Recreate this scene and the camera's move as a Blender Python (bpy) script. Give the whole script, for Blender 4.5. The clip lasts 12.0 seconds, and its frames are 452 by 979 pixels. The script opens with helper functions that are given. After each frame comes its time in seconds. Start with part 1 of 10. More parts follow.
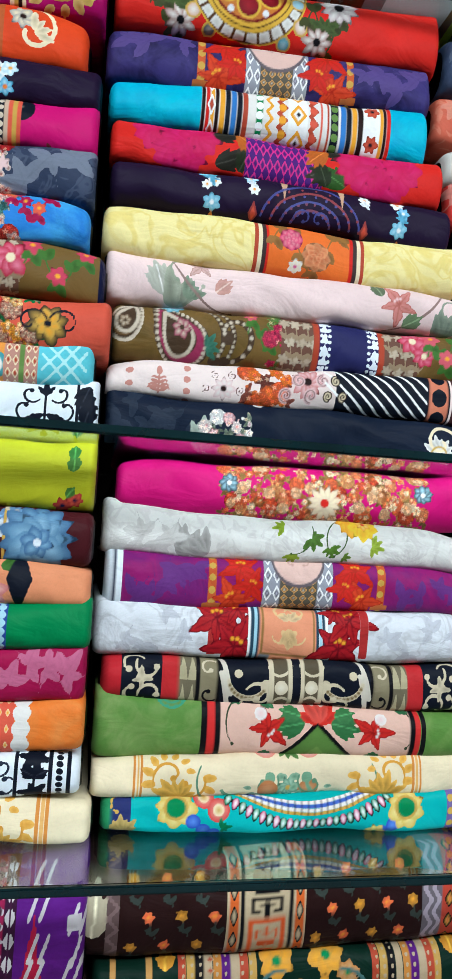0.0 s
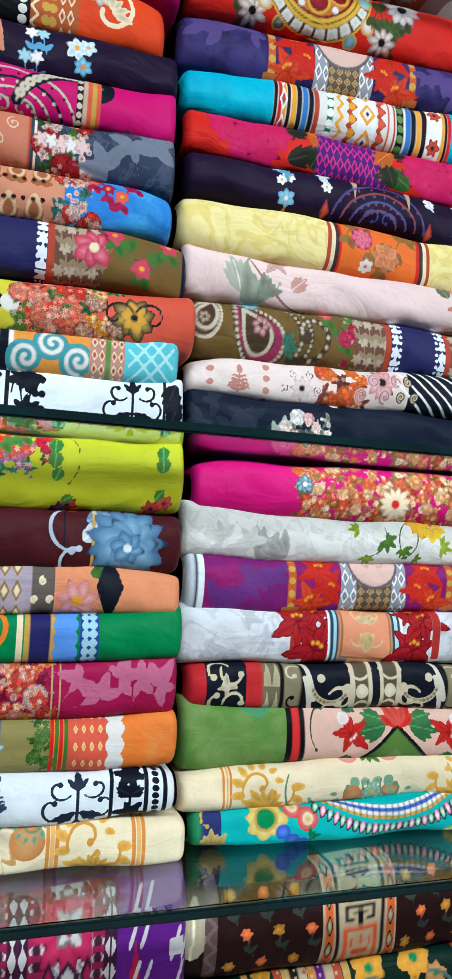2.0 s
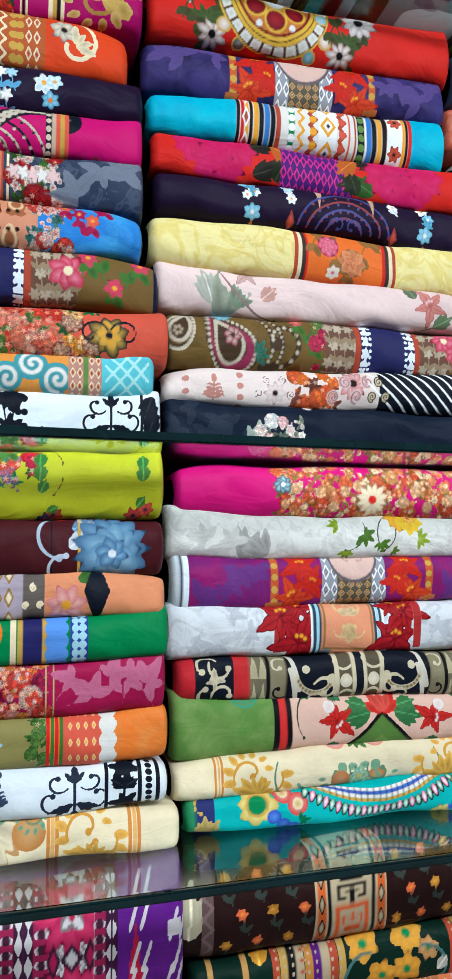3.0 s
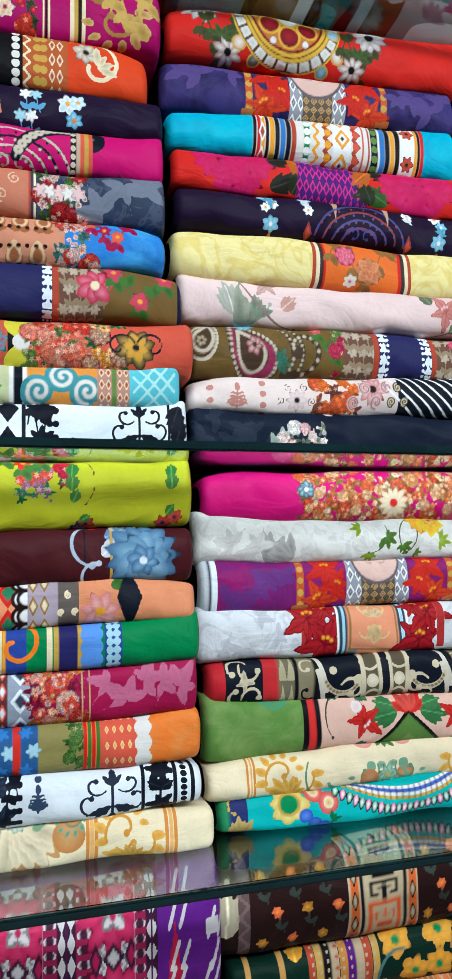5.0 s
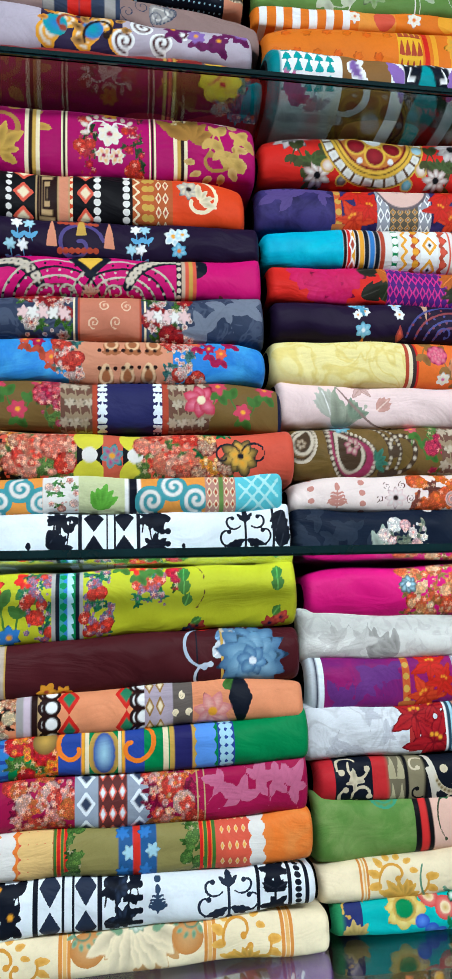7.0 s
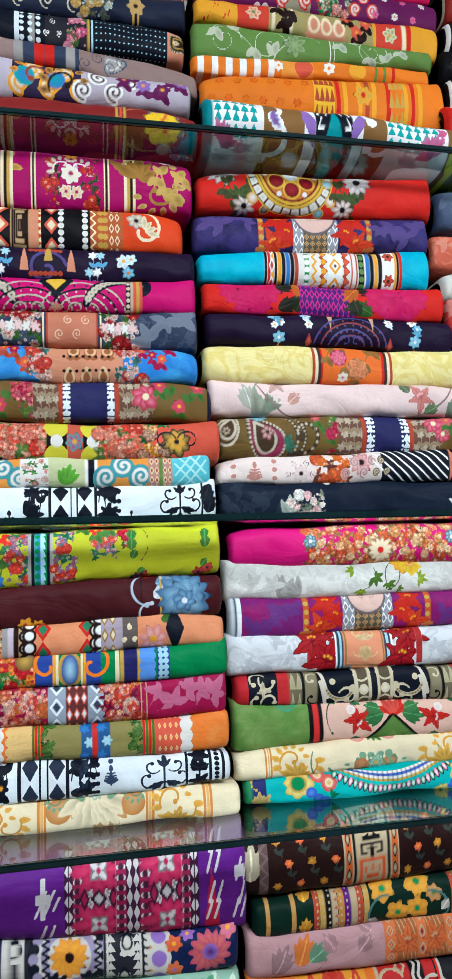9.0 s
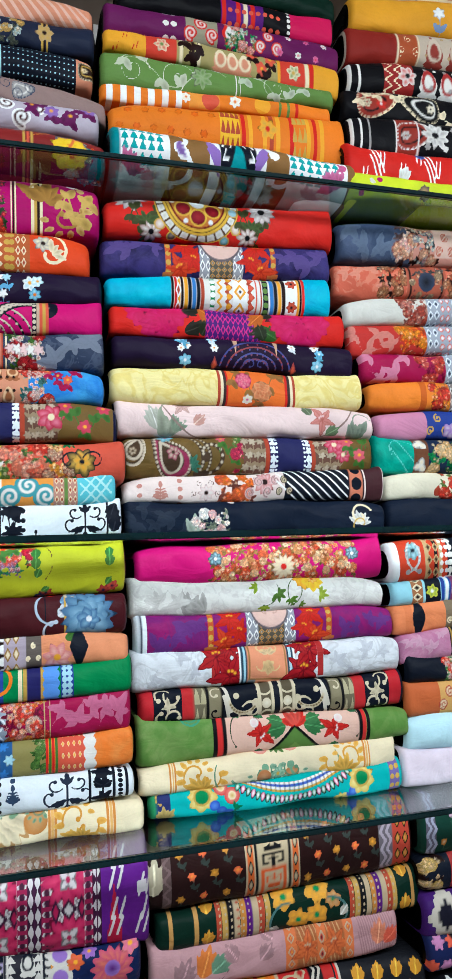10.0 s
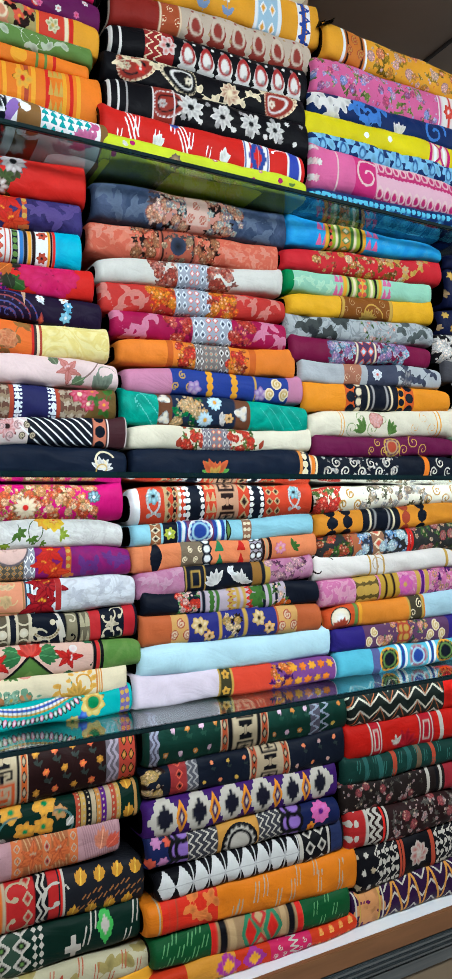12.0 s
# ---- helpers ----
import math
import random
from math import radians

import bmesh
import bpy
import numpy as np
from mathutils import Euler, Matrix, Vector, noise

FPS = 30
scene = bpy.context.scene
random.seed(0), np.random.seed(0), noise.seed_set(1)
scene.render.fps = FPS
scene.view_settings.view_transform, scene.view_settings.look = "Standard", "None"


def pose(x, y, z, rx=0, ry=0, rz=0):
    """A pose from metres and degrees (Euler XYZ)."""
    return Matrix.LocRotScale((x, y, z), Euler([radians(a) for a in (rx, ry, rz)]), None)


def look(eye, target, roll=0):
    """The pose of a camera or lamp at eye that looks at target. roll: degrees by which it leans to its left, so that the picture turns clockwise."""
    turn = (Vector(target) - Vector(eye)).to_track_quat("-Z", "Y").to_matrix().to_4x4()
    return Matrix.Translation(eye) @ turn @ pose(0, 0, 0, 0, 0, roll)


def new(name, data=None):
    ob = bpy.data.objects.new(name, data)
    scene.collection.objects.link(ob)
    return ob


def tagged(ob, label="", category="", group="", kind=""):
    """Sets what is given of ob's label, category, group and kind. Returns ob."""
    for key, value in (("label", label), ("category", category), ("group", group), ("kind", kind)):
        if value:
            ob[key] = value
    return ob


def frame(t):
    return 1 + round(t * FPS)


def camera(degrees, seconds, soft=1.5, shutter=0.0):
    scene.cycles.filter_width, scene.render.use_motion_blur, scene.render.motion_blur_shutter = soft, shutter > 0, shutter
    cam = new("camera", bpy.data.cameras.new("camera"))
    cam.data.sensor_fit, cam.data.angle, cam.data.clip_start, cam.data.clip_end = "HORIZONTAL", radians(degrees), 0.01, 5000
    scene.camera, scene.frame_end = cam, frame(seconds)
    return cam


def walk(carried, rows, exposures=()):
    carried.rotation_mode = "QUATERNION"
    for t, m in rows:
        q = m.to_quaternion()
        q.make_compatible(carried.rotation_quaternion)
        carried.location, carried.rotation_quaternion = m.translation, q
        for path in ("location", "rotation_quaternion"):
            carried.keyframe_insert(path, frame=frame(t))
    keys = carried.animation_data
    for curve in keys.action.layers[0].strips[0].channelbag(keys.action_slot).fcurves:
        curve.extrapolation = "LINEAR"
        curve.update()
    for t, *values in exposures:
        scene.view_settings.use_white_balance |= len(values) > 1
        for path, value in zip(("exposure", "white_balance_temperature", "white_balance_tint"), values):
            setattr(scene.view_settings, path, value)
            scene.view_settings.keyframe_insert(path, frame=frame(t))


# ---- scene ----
# ---- camera and its walk ----
cam = camera(33.3, 12.0, 1.0)
METRES, EYE, TILT, LEAN, TURN = 0.9, 1.5, 4.924, -3.131, -10.388
ROWS = [
    (0.0, 0.0, 0.0, 0.0, -0.0, 0.0, -0.0),
    (0.5, -0.1006, -0.0071, -0.0053, -5.88, 0.95, 2.22),
    (1.0, -0.1879, 0.0016, 0.0046, -5.96, 2.15, 0.05),
    (1.5, -0.2117, 0.0348, -0.0077, -7.7, -0.2, -0.86),
    (2.0, -0.2084, 0.0356, 0.0008, -6.94, 0.12, 0.37),
    (2.5, -0.1786, 0.0042, 0.0095, -4.14, 0.07, 2.08),
    (3.0, -0.1657, -0.0134, 0.0049, -5.53, 0.07, 3.0),
    (5.0, -0.1957, -0.0319, 0.0063, -5.27, 0.58, 4.17),
    (5.5, -0.1977, -0.0406, 0.0075, -5.88, 0.31, 4.33),
    (6.0, -0.2176, -0.0574, 0.0364, -3.88, 3.56, 4.93),
    (6.5, -0.2249, -0.066, 0.0507, -0.24, 5.66, 5.61),
    (8.5, -0.1607, -0.2307, 0.0868, 2.24, 2.65, 4.82),
    (9.0, -0.1547, -0.3408, 0.0858, -0.86, 1.1, 5.1),
    (9.5, -0.1474, -0.3764, 0.0893, -1.66, 1.57, 5.54),
    (10.0, -0.1094, -0.3729, 0.0919, -5.98, 1.61, 5.17),
    (10.5, -0.0773, -0.3924, 0.091, -11.11, 0.97, 4.53),
    (11.0, -0.056, -0.438, 0.0929, -14.14, 0.35, 3.66),
    (11.5, -0.0006, -0.4746, 0.0689, -16.01, -1.37, 3.11),
    (12.0, 0.0275, -0.4986, 0.0542, -18.95, -2.39, 3.33),
]
walk(cam, [(t, pose(0, 0, EYE, TILT, LEAN, TURN) @ pose(METRES * x, METRES * y, METRES * z, 90 + pitch, roll, yaw)) for t, x, y, z, yaw, pitch, roll in ROWS])

# ---- light: white ceiling panels of the shop ----
scene.view_settings.exposure = 0.0
world = bpy.data.worlds.new("world")
scene.world = world
world.use_nodes = True
world.node_tree.nodes["Background"].inputs[0].default_value = (0.9, 0.95, 1.0, 1)
world.node_tree.nodes["Background"].inputs[1].default_value = 0.02


def ceiling_lamp(x, y, z, sx, sy, watts):
    lamp = bpy.data.lights.new("ceiling_panel_lamp", "AREA")
    lamp.shape, lamp.size, lamp.size_y, lamp.energy = "RECTANGLE", sx, sy, watts
    lamp.color = (0.865, 0.965, 1.02)
    ob = new("ceiling_panel_lamp", lamp)
    ob.matrix_world = look((x, y, z), (x, y + 0.55, z - 1), 0)
    return ob


for px in (-1.1, 0.5, 2.1):
    ceiling_lamp(px, -0.8, 2.74, 1.3, 0.7, 51.5)

# ---- materials ----
WHITE, OFF, CREAM, SKYW = (0.84, 0.86, 0.88), (0.74, 0.73, 0.71), (0.80, 0.69, 0.48), (0.76, 0.84, 0.92)
BLACK, NAVY, INK, SLATE = (0.005, 0.005, 0.007), (0.006, 0.010, 0.045), (0.006, 0.009, 0.018), (0.035, 0.052, 0.10)
RED, BRICK, CRIM, CORAL = (0.62, 0.02, 0.015), (0.42, 0.06, 0.03), (0.36, 0.008, 0.07), (0.68, 0.10, 0.06)
MAG, PINK, BLUSH, LILAC = (0.55, 0.006, 0.15), (0.68, 0.13, 0.32), (0.74, 0.52, 0.53), (0.60, 0.50, 0.60)
ORANGE, AMBER, GOLD, YELLOW = (0.80, 0.20, 0.02), (0.80, 0.36, 0.03), (0.55, 0.34, 0.07), (0.80, 0.66, 0.22)
OLIVE, LIME, GREEN, EMER, TEAL = (0.17, 0.10, 0.03), (0.42, 0.44, 0.02), (0.12, 0.24, 0.06), (0.0, 0.22, 0.07), (0.0, 0.34, 0.36)
AQUA, BLUE, ROYAL, SKY = (0.02, 0.50, 0.66), (0.03, 0.19, 0.55), (0.02, 0.06, 0.32), (0.36, 0.63, 0.76)
PURPLE, PLUM, VIOLET, WINE = (0.09, 0.01, 0.17), (0.13, 0.012, 0.09), (0.26, 0.14, 0.46), (0.065, 0.010, 0.014)
PEACH, SALMON, TAN, BROWN, GREY, DGREEN = (0.80, 0.30, 0.15), (0.66, 0.26, 0.16), (0.48, 0.32, 0.16), (0.018, 0.006, 0.006), (0.34, 0.33, 0.33), (0.003, 0.020, 0.013)
TURQ, MINT, EGG, LEAF = (0.0, 0.42, 0.36), (0.30, 0.62, 0.46), (0.014, 0.007, 0.028), (0.05, 0.16, 0.03)

ECRU, BONE = (0.50, 0.46, 0.40), (0.44, 0.34, 0.22)  # unbleached threads of the handloom cloths, darkened for the dimmer light low down


def nodes(name):
    mat = bpy.data.materials.new(name)
    mat.use_nodes = True
    tree = mat.node_tree
    return mat, tree, tree.nodes["Principled BSDF"]


def ramp(tree, stops):
    node = tree.nodes.new("ShaderNodeValToRGB")
    els = node.color_ramp.elements
    while len(els) < len(stops):
        els.new(0.5)
    for el, (at, c) in zip(els, stops):
        el.position, el.color = at, (*c, 1)
    return node


def noise_node(tree, coords, scale, detail=3.0, rough=0.55, distortion=0.0, stretch=None):
    node = tree.nodes.new("ShaderNodeTexNoise")
    node.inputs["Scale"].default_value = scale
    node.inputs["Detail"].default_value = detail
    node.inputs["Roughness"].default_value = rough
    node.inputs["Distortion"].default_value = distortion
    if stretch:
        mapping = tree.nodes.new("ShaderNodeMapping")
        mapping.inputs["Scale"].default_value = stretch
        tree.links.new(coords, mapping.inputs["Vector"])
        coords = mapping.outputs["Vector"]
    tree.links.new(coords, node.inputs["Vector"])
    return node


def cloth_relief(tree, bsdf, coords):
    """Creases of folded cotton and a fine thread."""
    crease = noise_node(tree, coords, 20, 3.2, 0.5, 1.6, (0.6, 1.0, 1.0))
    thread = noise_node(tree, coords, 900, 1.0, 0.5)
    b1 = tree.nodes.new("ShaderNodeBump")
    b1.inputs["Strength"].default_value, b1.inputs["Distance"].default_value = 0.36, 0.012
    b2 = tree.nodes.new("ShaderNodeBump")
    b2.inputs["Strength"].default_value, b2.inputs["Distance"].default_value = 0.10, 0.001
    tree.links.new(crease.outputs["Fac"], b1.inputs["Height"])
    tree.links.new(thread.outputs["Fac"], b2.inputs["Height"])
    tree.links.new(b1.outputs["Normal"], b2.inputs["Normal"])
    tree.links.new(b2.outputs["Normal"], bsdf.inputs["Normal"])
    bsdf.inputs["Roughness"].default_value = 0.48
    bsdf.inputs["Specular IOR Level"].default_value = 0.07
    bsdf.inputs["Sheen Weight"].default_value = 0.0
    return thread


def place_coords(tree):
    geo = tree.nodes.new("ShaderNodeNewGeometry")
    return geo.outputs["Position"]


def lace_group():
    """Fine blossoms and speckles of a dense floral print, drawn in the colour that the dye has there."""
    g = bpy.data.node_groups.new("dense_print", "ShaderNodeTree")
    for name, kind, way in (("Color", "NodeSocketColor", "INPUT"), ("Lace", "NodeSocketFloat", "INPUT"), ("Vector", "NodeSocketVector", "INPUT"), ("Color", "NodeSocketColor", "OUTPUT")):
        g.interface.new_socket(name, in_out=way, socket_type=kind)
    here, there = g.nodes.new("NodeGroupInput"), g.nodes.new("NodeGroupOutput")

    def math_node(op, a, b=None):
        n = g.nodes.new("ShaderNodeMath")
        n.operation = op
        for i, x in enumerate((a, b)):
            if isinstance(x, (int, float)):
                n.inputs[i].default_value = x
            elif x is not None:
                g.links.new(x, n.inputs[i])
        return n.outputs[0]

    def blossoms(scale, size, petals):
        vor = g.nodes.new("ShaderNodeTexVoronoi")
        vor.voronoi_dimensions = "2D"
        vor.inputs["Scale"].default_value, vor.inputs["Randomness"].default_value = scale, 0.85
        g.links.new(here.outputs["Vector"], vor.inputs["Vector"])
        sub = g.nodes.new("ShaderNodeVectorMath")
        sub.operation = "SUBTRACT"
        g.links.new(here.outputs["Vector"], sub.inputs[0])
        g.links.new(vor.outputs["Position"], sub.inputs[1])
        parts = g.nodes.new("ShaderNodeSeparateXYZ")
        g.links.new(sub.outputs[0], parts.inputs[0])
        chance = g.nodes.new("ShaderNodeSeparateColor")
        g.links.new(vor.outputs["Color"], chance.inputs[0])
        turn = math_node("ADD", math_node("MULTIPLY", math_node("ARCTAN2", parts.outputs[1], parts.outputs[0]), petals), math_node("MULTIPLY", chance.outputs[0], 6.28))
        rim = math_node("MULTIPLY", math_node("ADD", math_node("MULTIPLY", math_node("COSINE", turn), 0.30), 0.78), size)
        return math_node("DIVIDE", vor.outputs["Distance"], rim), chance

    def mixed(fac, a, b, blend="MIX"):
        n = g.nodes.new("ShaderNodeMix")
        n.data_type, n.blend_type = "RGBA", blend
        for sock, x in ((n.inputs["Factor"], fac), (n.inputs["A"], a), (n.inputs["B"], b)):
            if isinstance(x, tuple):
                sock.default_value = x
            elif isinstance(x, (int, float)):
                sock.default_value = x
            else:
                g.links.new(x, sock)
        return n.outputs["Result"]

    small, _ = blossoms(330, 0.50, 4)
    sr = ramp(g, [(0.20, (1.35, 1.30, 1.2)), (0.55, (1.0, 1.0, 1.0)), (0.80, (0.42, 0.40, 0.42)), (1.0, (0.72, 0.74, 0.72))])
    g.links.new(small, sr.inputs["Fac"])
    large, chance = blossoms(135, 0.46, 5)
    lr = ramp(g, [(0.10, (0.5, 0.3, 0.2)), (0.20, (1.5, 1.35, 1.1)), (0.62, (1.2, 1.1, 1.05)), (0.86, (0.85, 0.8, 0.8)), (0.93, (0.25, 0.2, 0.2)), (1.0, (1.0, 1.0, 1.0))])
    g.links.new(large, lr.inputs["Fac"])
    inside = math_node("LESS_THAN", large, 0.97)
    pale = mixed(math_node("MULTIPLY", math_node("GREATER_THAN", chance.outputs[1], 0.72), 0.35), here.outputs["Color"], (0.74, 0.60, 0.46, 1))
    ground = mixed(1.0, here.outputs["Color"], sr.outputs["Color"], "MULTIPLY")
    petal = mixed(1.0, pale, lr.outputs["Color"], "MULTIPLY")
    out = mixed(here.outputs["Lace"], here.outputs["Color"], mixed(inside, ground, petal))
    g.links.new(out, there.inputs[0])
    return g


CLOTH = {}
LACE = lace_group()


def cloth_material(base, tone="plain", second=None):
    """Dyed cotton lawn: plain, mottled tone on tone, cloudy shadow leaves, or veined."""
    key = (base, tone, second)
    if key in CLOTH:
        return CLOTH[key]
    mat, tree, bsdf = nodes("printed_cotton")
    coords = place_coords(tree)
    thread = cloth_relief(tree, bsdf, coords)
    second = second or tuple(min(1, c * 0.72) for c in base)
    if tone == "plain":
        n = noise_node(tree, coords, 9, 3)
        r = ramp(tree, [(0.35, tuple(c * 0.9 for c in base)), (0.7, tuple(min(1, c * 1.08) for c in base))])
    elif tone == "mottle":
        n = noise_node(tree, coords, 26, 4, 0.6, 0.8)
        r = ramp(tree, [(0.40, base), (0.52, tuple((a + b) / 2 for a, b in zip(base, second))), (0.64, second)])
    elif tone == "cloud":
        n = noise_node(tree, coords, 34, 1.2, 0.45, 2.4)
        r = ramp(tree, [(0.52, base), (0.56, second), (0.66, second), (0.72, base)])
    elif tone == "vein":
        n = noise_node(tree, coords, 22, 2.0, 0.5, 1.6)
        r = ramp(tree, [(0.44, base), (0.49, second), (0.515, second), (0.56, base)])
    else:
        n = noise_node(tree, coords, 60, 3, 0.6, 1.0)
        r = ramp(tree, [(0.42, base), (0.55, second), (0.68, base)])
    tree.links.new(n.outputs["Fac"], r.inputs["Fac"])
    mix = tree.nodes.new("ShaderNodeMix")
    mix.data_type, mix.blend_type = "RGBA", "MULTIPLY"
    mix.inputs["Factor"].default_value = 0.08
    # bands are dyed into the ground colour and the motifs printed over them, each with a clean edge
    printed = r.outputs["Color"]
    fade = noise_node(tree, coords, 240, 3.0, 0.65, 0.6)
    fr = ramp(tree, [(0.36, (0.62, 0.60, 0.60)), (0.50, (0.97, 0.97, 0.97)), (0.66, (1.08, 1.08, 1.08))])
    tree.links.new(fade.outputs["Fac"], fr.inputs["Fac"])
    for name, low, high in (("field", 0.40, 0.60), ("dye", 0.42, 0.62)):
        attr = tree.nodes.new("ShaderNodeAttribute")
        attr.attribute_name = name
        edge = tree.nodes.new("ShaderNodeMapRange")
        edge.interpolation_type = "SMOOTHSTEP"
        edge.inputs["From Min"].default_value, edge.inputs["From Max"].default_value = low, high
        tree.links.new(attr.outputs["Alpha"], edge.inputs["Value"])
        full = tree.nodes.new("ShaderNodeMath")
        full.operation = "MAXIMUM"
        full.inputs[1].default_value = 0.05
        tree.links.new(attr.outputs["Alpha"], full.inputs[0])
        pure = tree.nodes.new("ShaderNodeVectorMath")
        pure.operation = "DIVIDE"
        tree.links.new(attr.outputs["Color"], pure.inputs[0])
        tree.links.new(full.outputs[0], pure.inputs[1])
        colour = pure.outputs[0]
        if name == "dye":
            lace = tree.nodes.new("ShaderNodeGroup")
            lace.node_tree = LACE
            for socket, source, out in (("Lace", "lace", "Fac"), ("Vector", "weave", "Vector")):
                reading = tree.nodes.new("ShaderNodeAttribute")
                reading.attribute_name = source
                tree.links.new(reading.outputs[out], lace.inputs[socket])
            tree.links.new(colour, lace.inputs["Color"])
            colour = lace.outputs["Color"]
        over = tree.nodes.new("ShaderNodeMix")
        over.data_type = "RGBA"
        tree.links.new(edge.outputs["Result"], over.inputs["Factor"])
        tree.links.new(printed, over.inputs["A"])
        tree.links.new(colour, over.inputs["B"])
        printed = over.outputs["Result"]
    both = tree.nodes.new("ShaderNodeMix")
    both.data_type, both.blend_type = "RGBA", "MULTIPLY"
    both.inputs["Factor"].default_value = 0.10
    tree.links.new(printed, both.inputs["A"])
    tree.links.new(fr.outputs["Color"], both.inputs["B"])
    tree.links.new(both.outputs["Result"], mix.inputs["A"])
    tree.links.new(thread.outputs["Color"], mix.inputs["B"])
    tree.links.new(mix.outputs["Result"], bsdf.inputs["Base Color"])
    CLOTH[key] = mat
    return mat


def surface(name, c1, c2, scale, rough, metal=0.0, bump=0.1, stretch=None):
    mat, tree, bsdf = nodes(name)
    coords = place_coords(tree)
    n = noise_node(tree, coords, scale, 5, 0.6, 0.3, stretch)
    r = ramp(tree, [(0.3, c1), (0.7, c2)])
    tree.links.new(n.outputs["Fac"], r.inputs["Fac"])
    tree.links.new(r.outputs["Color"], bsdf.inputs["Base Color"])
    bsdf.inputs["Roughness"].default_value, bsdf.inputs["Metallic"].default_value = rough, metal
    b = tree.nodes.new("ShaderNodeBump")
    b.inputs["Strength"].default_value, b.inputs["Distance"].default_value = bump, 0.002
    tree.links.new(n.outputs["Fac"], b.inputs["Height"])
    tree.links.new(b.outputs["Normal"], bsdf.inputs["Normal"])
    return mat


def glass(name, tint):
    mat, tree, bsdf = nodes(name)
    bsdf.inputs["Base Color"].default_value = (*tint, 1)
    bsdf.inputs["Roughness"].default_value = 0.02
    bsdf.inputs["IOR"].default_value = 1.5
    bsdf.inputs["Transmission Weight"].default_value = 1.0
    return mat


PANEL = surface("dark_laminate", (0.010, 0.008, 0.008), (0.022, 0.016, 0.014), 6, 0.5)
PAINT = surface("wall_paint", (0.42, 0.40, 0.38), (0.48, 0.46, 0.44), 3, 0.8)
CEIL = surface("ceiling_board", (0.26, 0.19, 0.15), (0.32, 0.24, 0.195), 2, 0.7)
TILE = surface("floor_tile", (0.22, 0.20, 0.18), (0.29, 0.27, 0.25), 5, 0.25)
LAMIN = surface("white_laminate", (0.76, 0.80, 0.84), (0.82, 0.85, 0.88), 8, 0.35)
WOODB = surface("brown_edge_band", (0.16, 0.065, 0.025), (0.24, 0.10, 0.04), 40, 0.45, 0, 0.2, (0.1, 1, 1))
ALU = surface("brushed_aluminium", (0.20, 0.22, 0.23), (0.34, 0.36, 0.37), 90, 0.32, 0.9, 0.1, (0.03, 1, 1))
DALU = surface("dark_track", (0.02, 0.03, 0.035), (0.05, 0.065, 0.07), 60, 0.4, 0.5, 0.1, (0.05, 1, 1))
DOORM = surface("tinted_sliding_panel", (0.17, 0.12, 0.075), (0.23, 0.165, 0.105), 4, 0.22)
PLATE = glass("tinted_shelf_glass", (0.56, 0.70, 0.69))
# PLATE tint deepened to stand in for the shade seen through the top shelf
SHADED_PLATE = glass("shaded_shelf_glass", (0.30, 0.39, 0.39))
EDGE = surface("green_glass_edge", (0.003, 0.012, 0.014), (0.006, 0.024, 0.028), 12, 0.08)


def finish(name, verts, faces, mat, parent=None, label="", smooth=False):
    me = bpy.data.meshes.new(name)
    me.from_pydata(verts, [], faces)
    me.materials.append(mat)
    if smooth:
        me.polygons.foreach_set("use_smooth", [True] * len(me.polygons))
    ob = new(name, me)
    if parent is not None:
        ob.parent = parent
    return tagged(ob, label)


def box(name, lo, hi, mat, parent=None, label="", bevel=0.0):
    bm = bmesh.new()
    bmesh.ops.create_cube(bm, size=1)
    for v in bm.verts:
        v.co = Vector([l + (h - l) * (c + 0.5) for l, h, c in zip(lo, hi, v.co)])
    if bevel:
        bmesh.ops.bevel(bm, geom=list(bm.edges), offset=bevel, segments=2, affect="EDGES")
    me = bpy.data.meshes.new(name)
    bm.to_mesh(me)
    bm.free()
    me.materials.append(mat)
    ob = new(name, me)
    if parent is not None:
        ob.parent = parent
    return tagged(ob, label)


# ---- the room ----
FRONT = 0.829  # the plane of the stacks' fronts
# floor and outer walls are unseen, added; their tone sets the bounced light
tagged(box("floor", (-3, -3, -0.1), (4, 1.4, 0), TILE), "unseen beige floor tiles closing the room", "floor", kind="structure")
tagged(box("ceiling", (-3, -3, 2.8), (4, 1.4, 3.15), CEIL), "brownish painted ceiling boards above the shelves", "ceiling", kind="structure")
tagged(box("wall_north", (-3, 1.25, 0), (4, 1.4, 2.8), PAINT), "painted wall behind the shop shelving", "wall", kind="structure")
tagged(box("wall_south", (-3, -3.1, 0), (4, -3, 2.8), PAINT), "unseen plain wall closing the room across the aisle", "wall", kind="structure")
tagged(box("wall_west", (-3.1, -3, 0), (-3, 1.4, 2.8), PAINT), "unseen plain side wall closing the room", "wall", kind="structure")
tagged(box("wall_east", (4, -3, 0), (4.1, 1.4, 2.8), PAINT), "unseen plain end wall closing the room", "wall", kind="structure")
tagged(box("ceiling_batten", (1.438, -3, 2.793), (1.446, 1.25, 2.8), PANEL), "thin dark joint between ceiling boards", "ceiling joint", kind="structure")

shelf_unit = tagged(new("shelf_unit"), "shop shelving with a dark sheet added behind the stacks", "shelving")
# dark sheet added behind the stacks so the shaded gaps show black
box("dark_backing", (-1.2, 1.2, 0.72), (1.9, 1.25, 2.62), PANEL, shelf_unit)


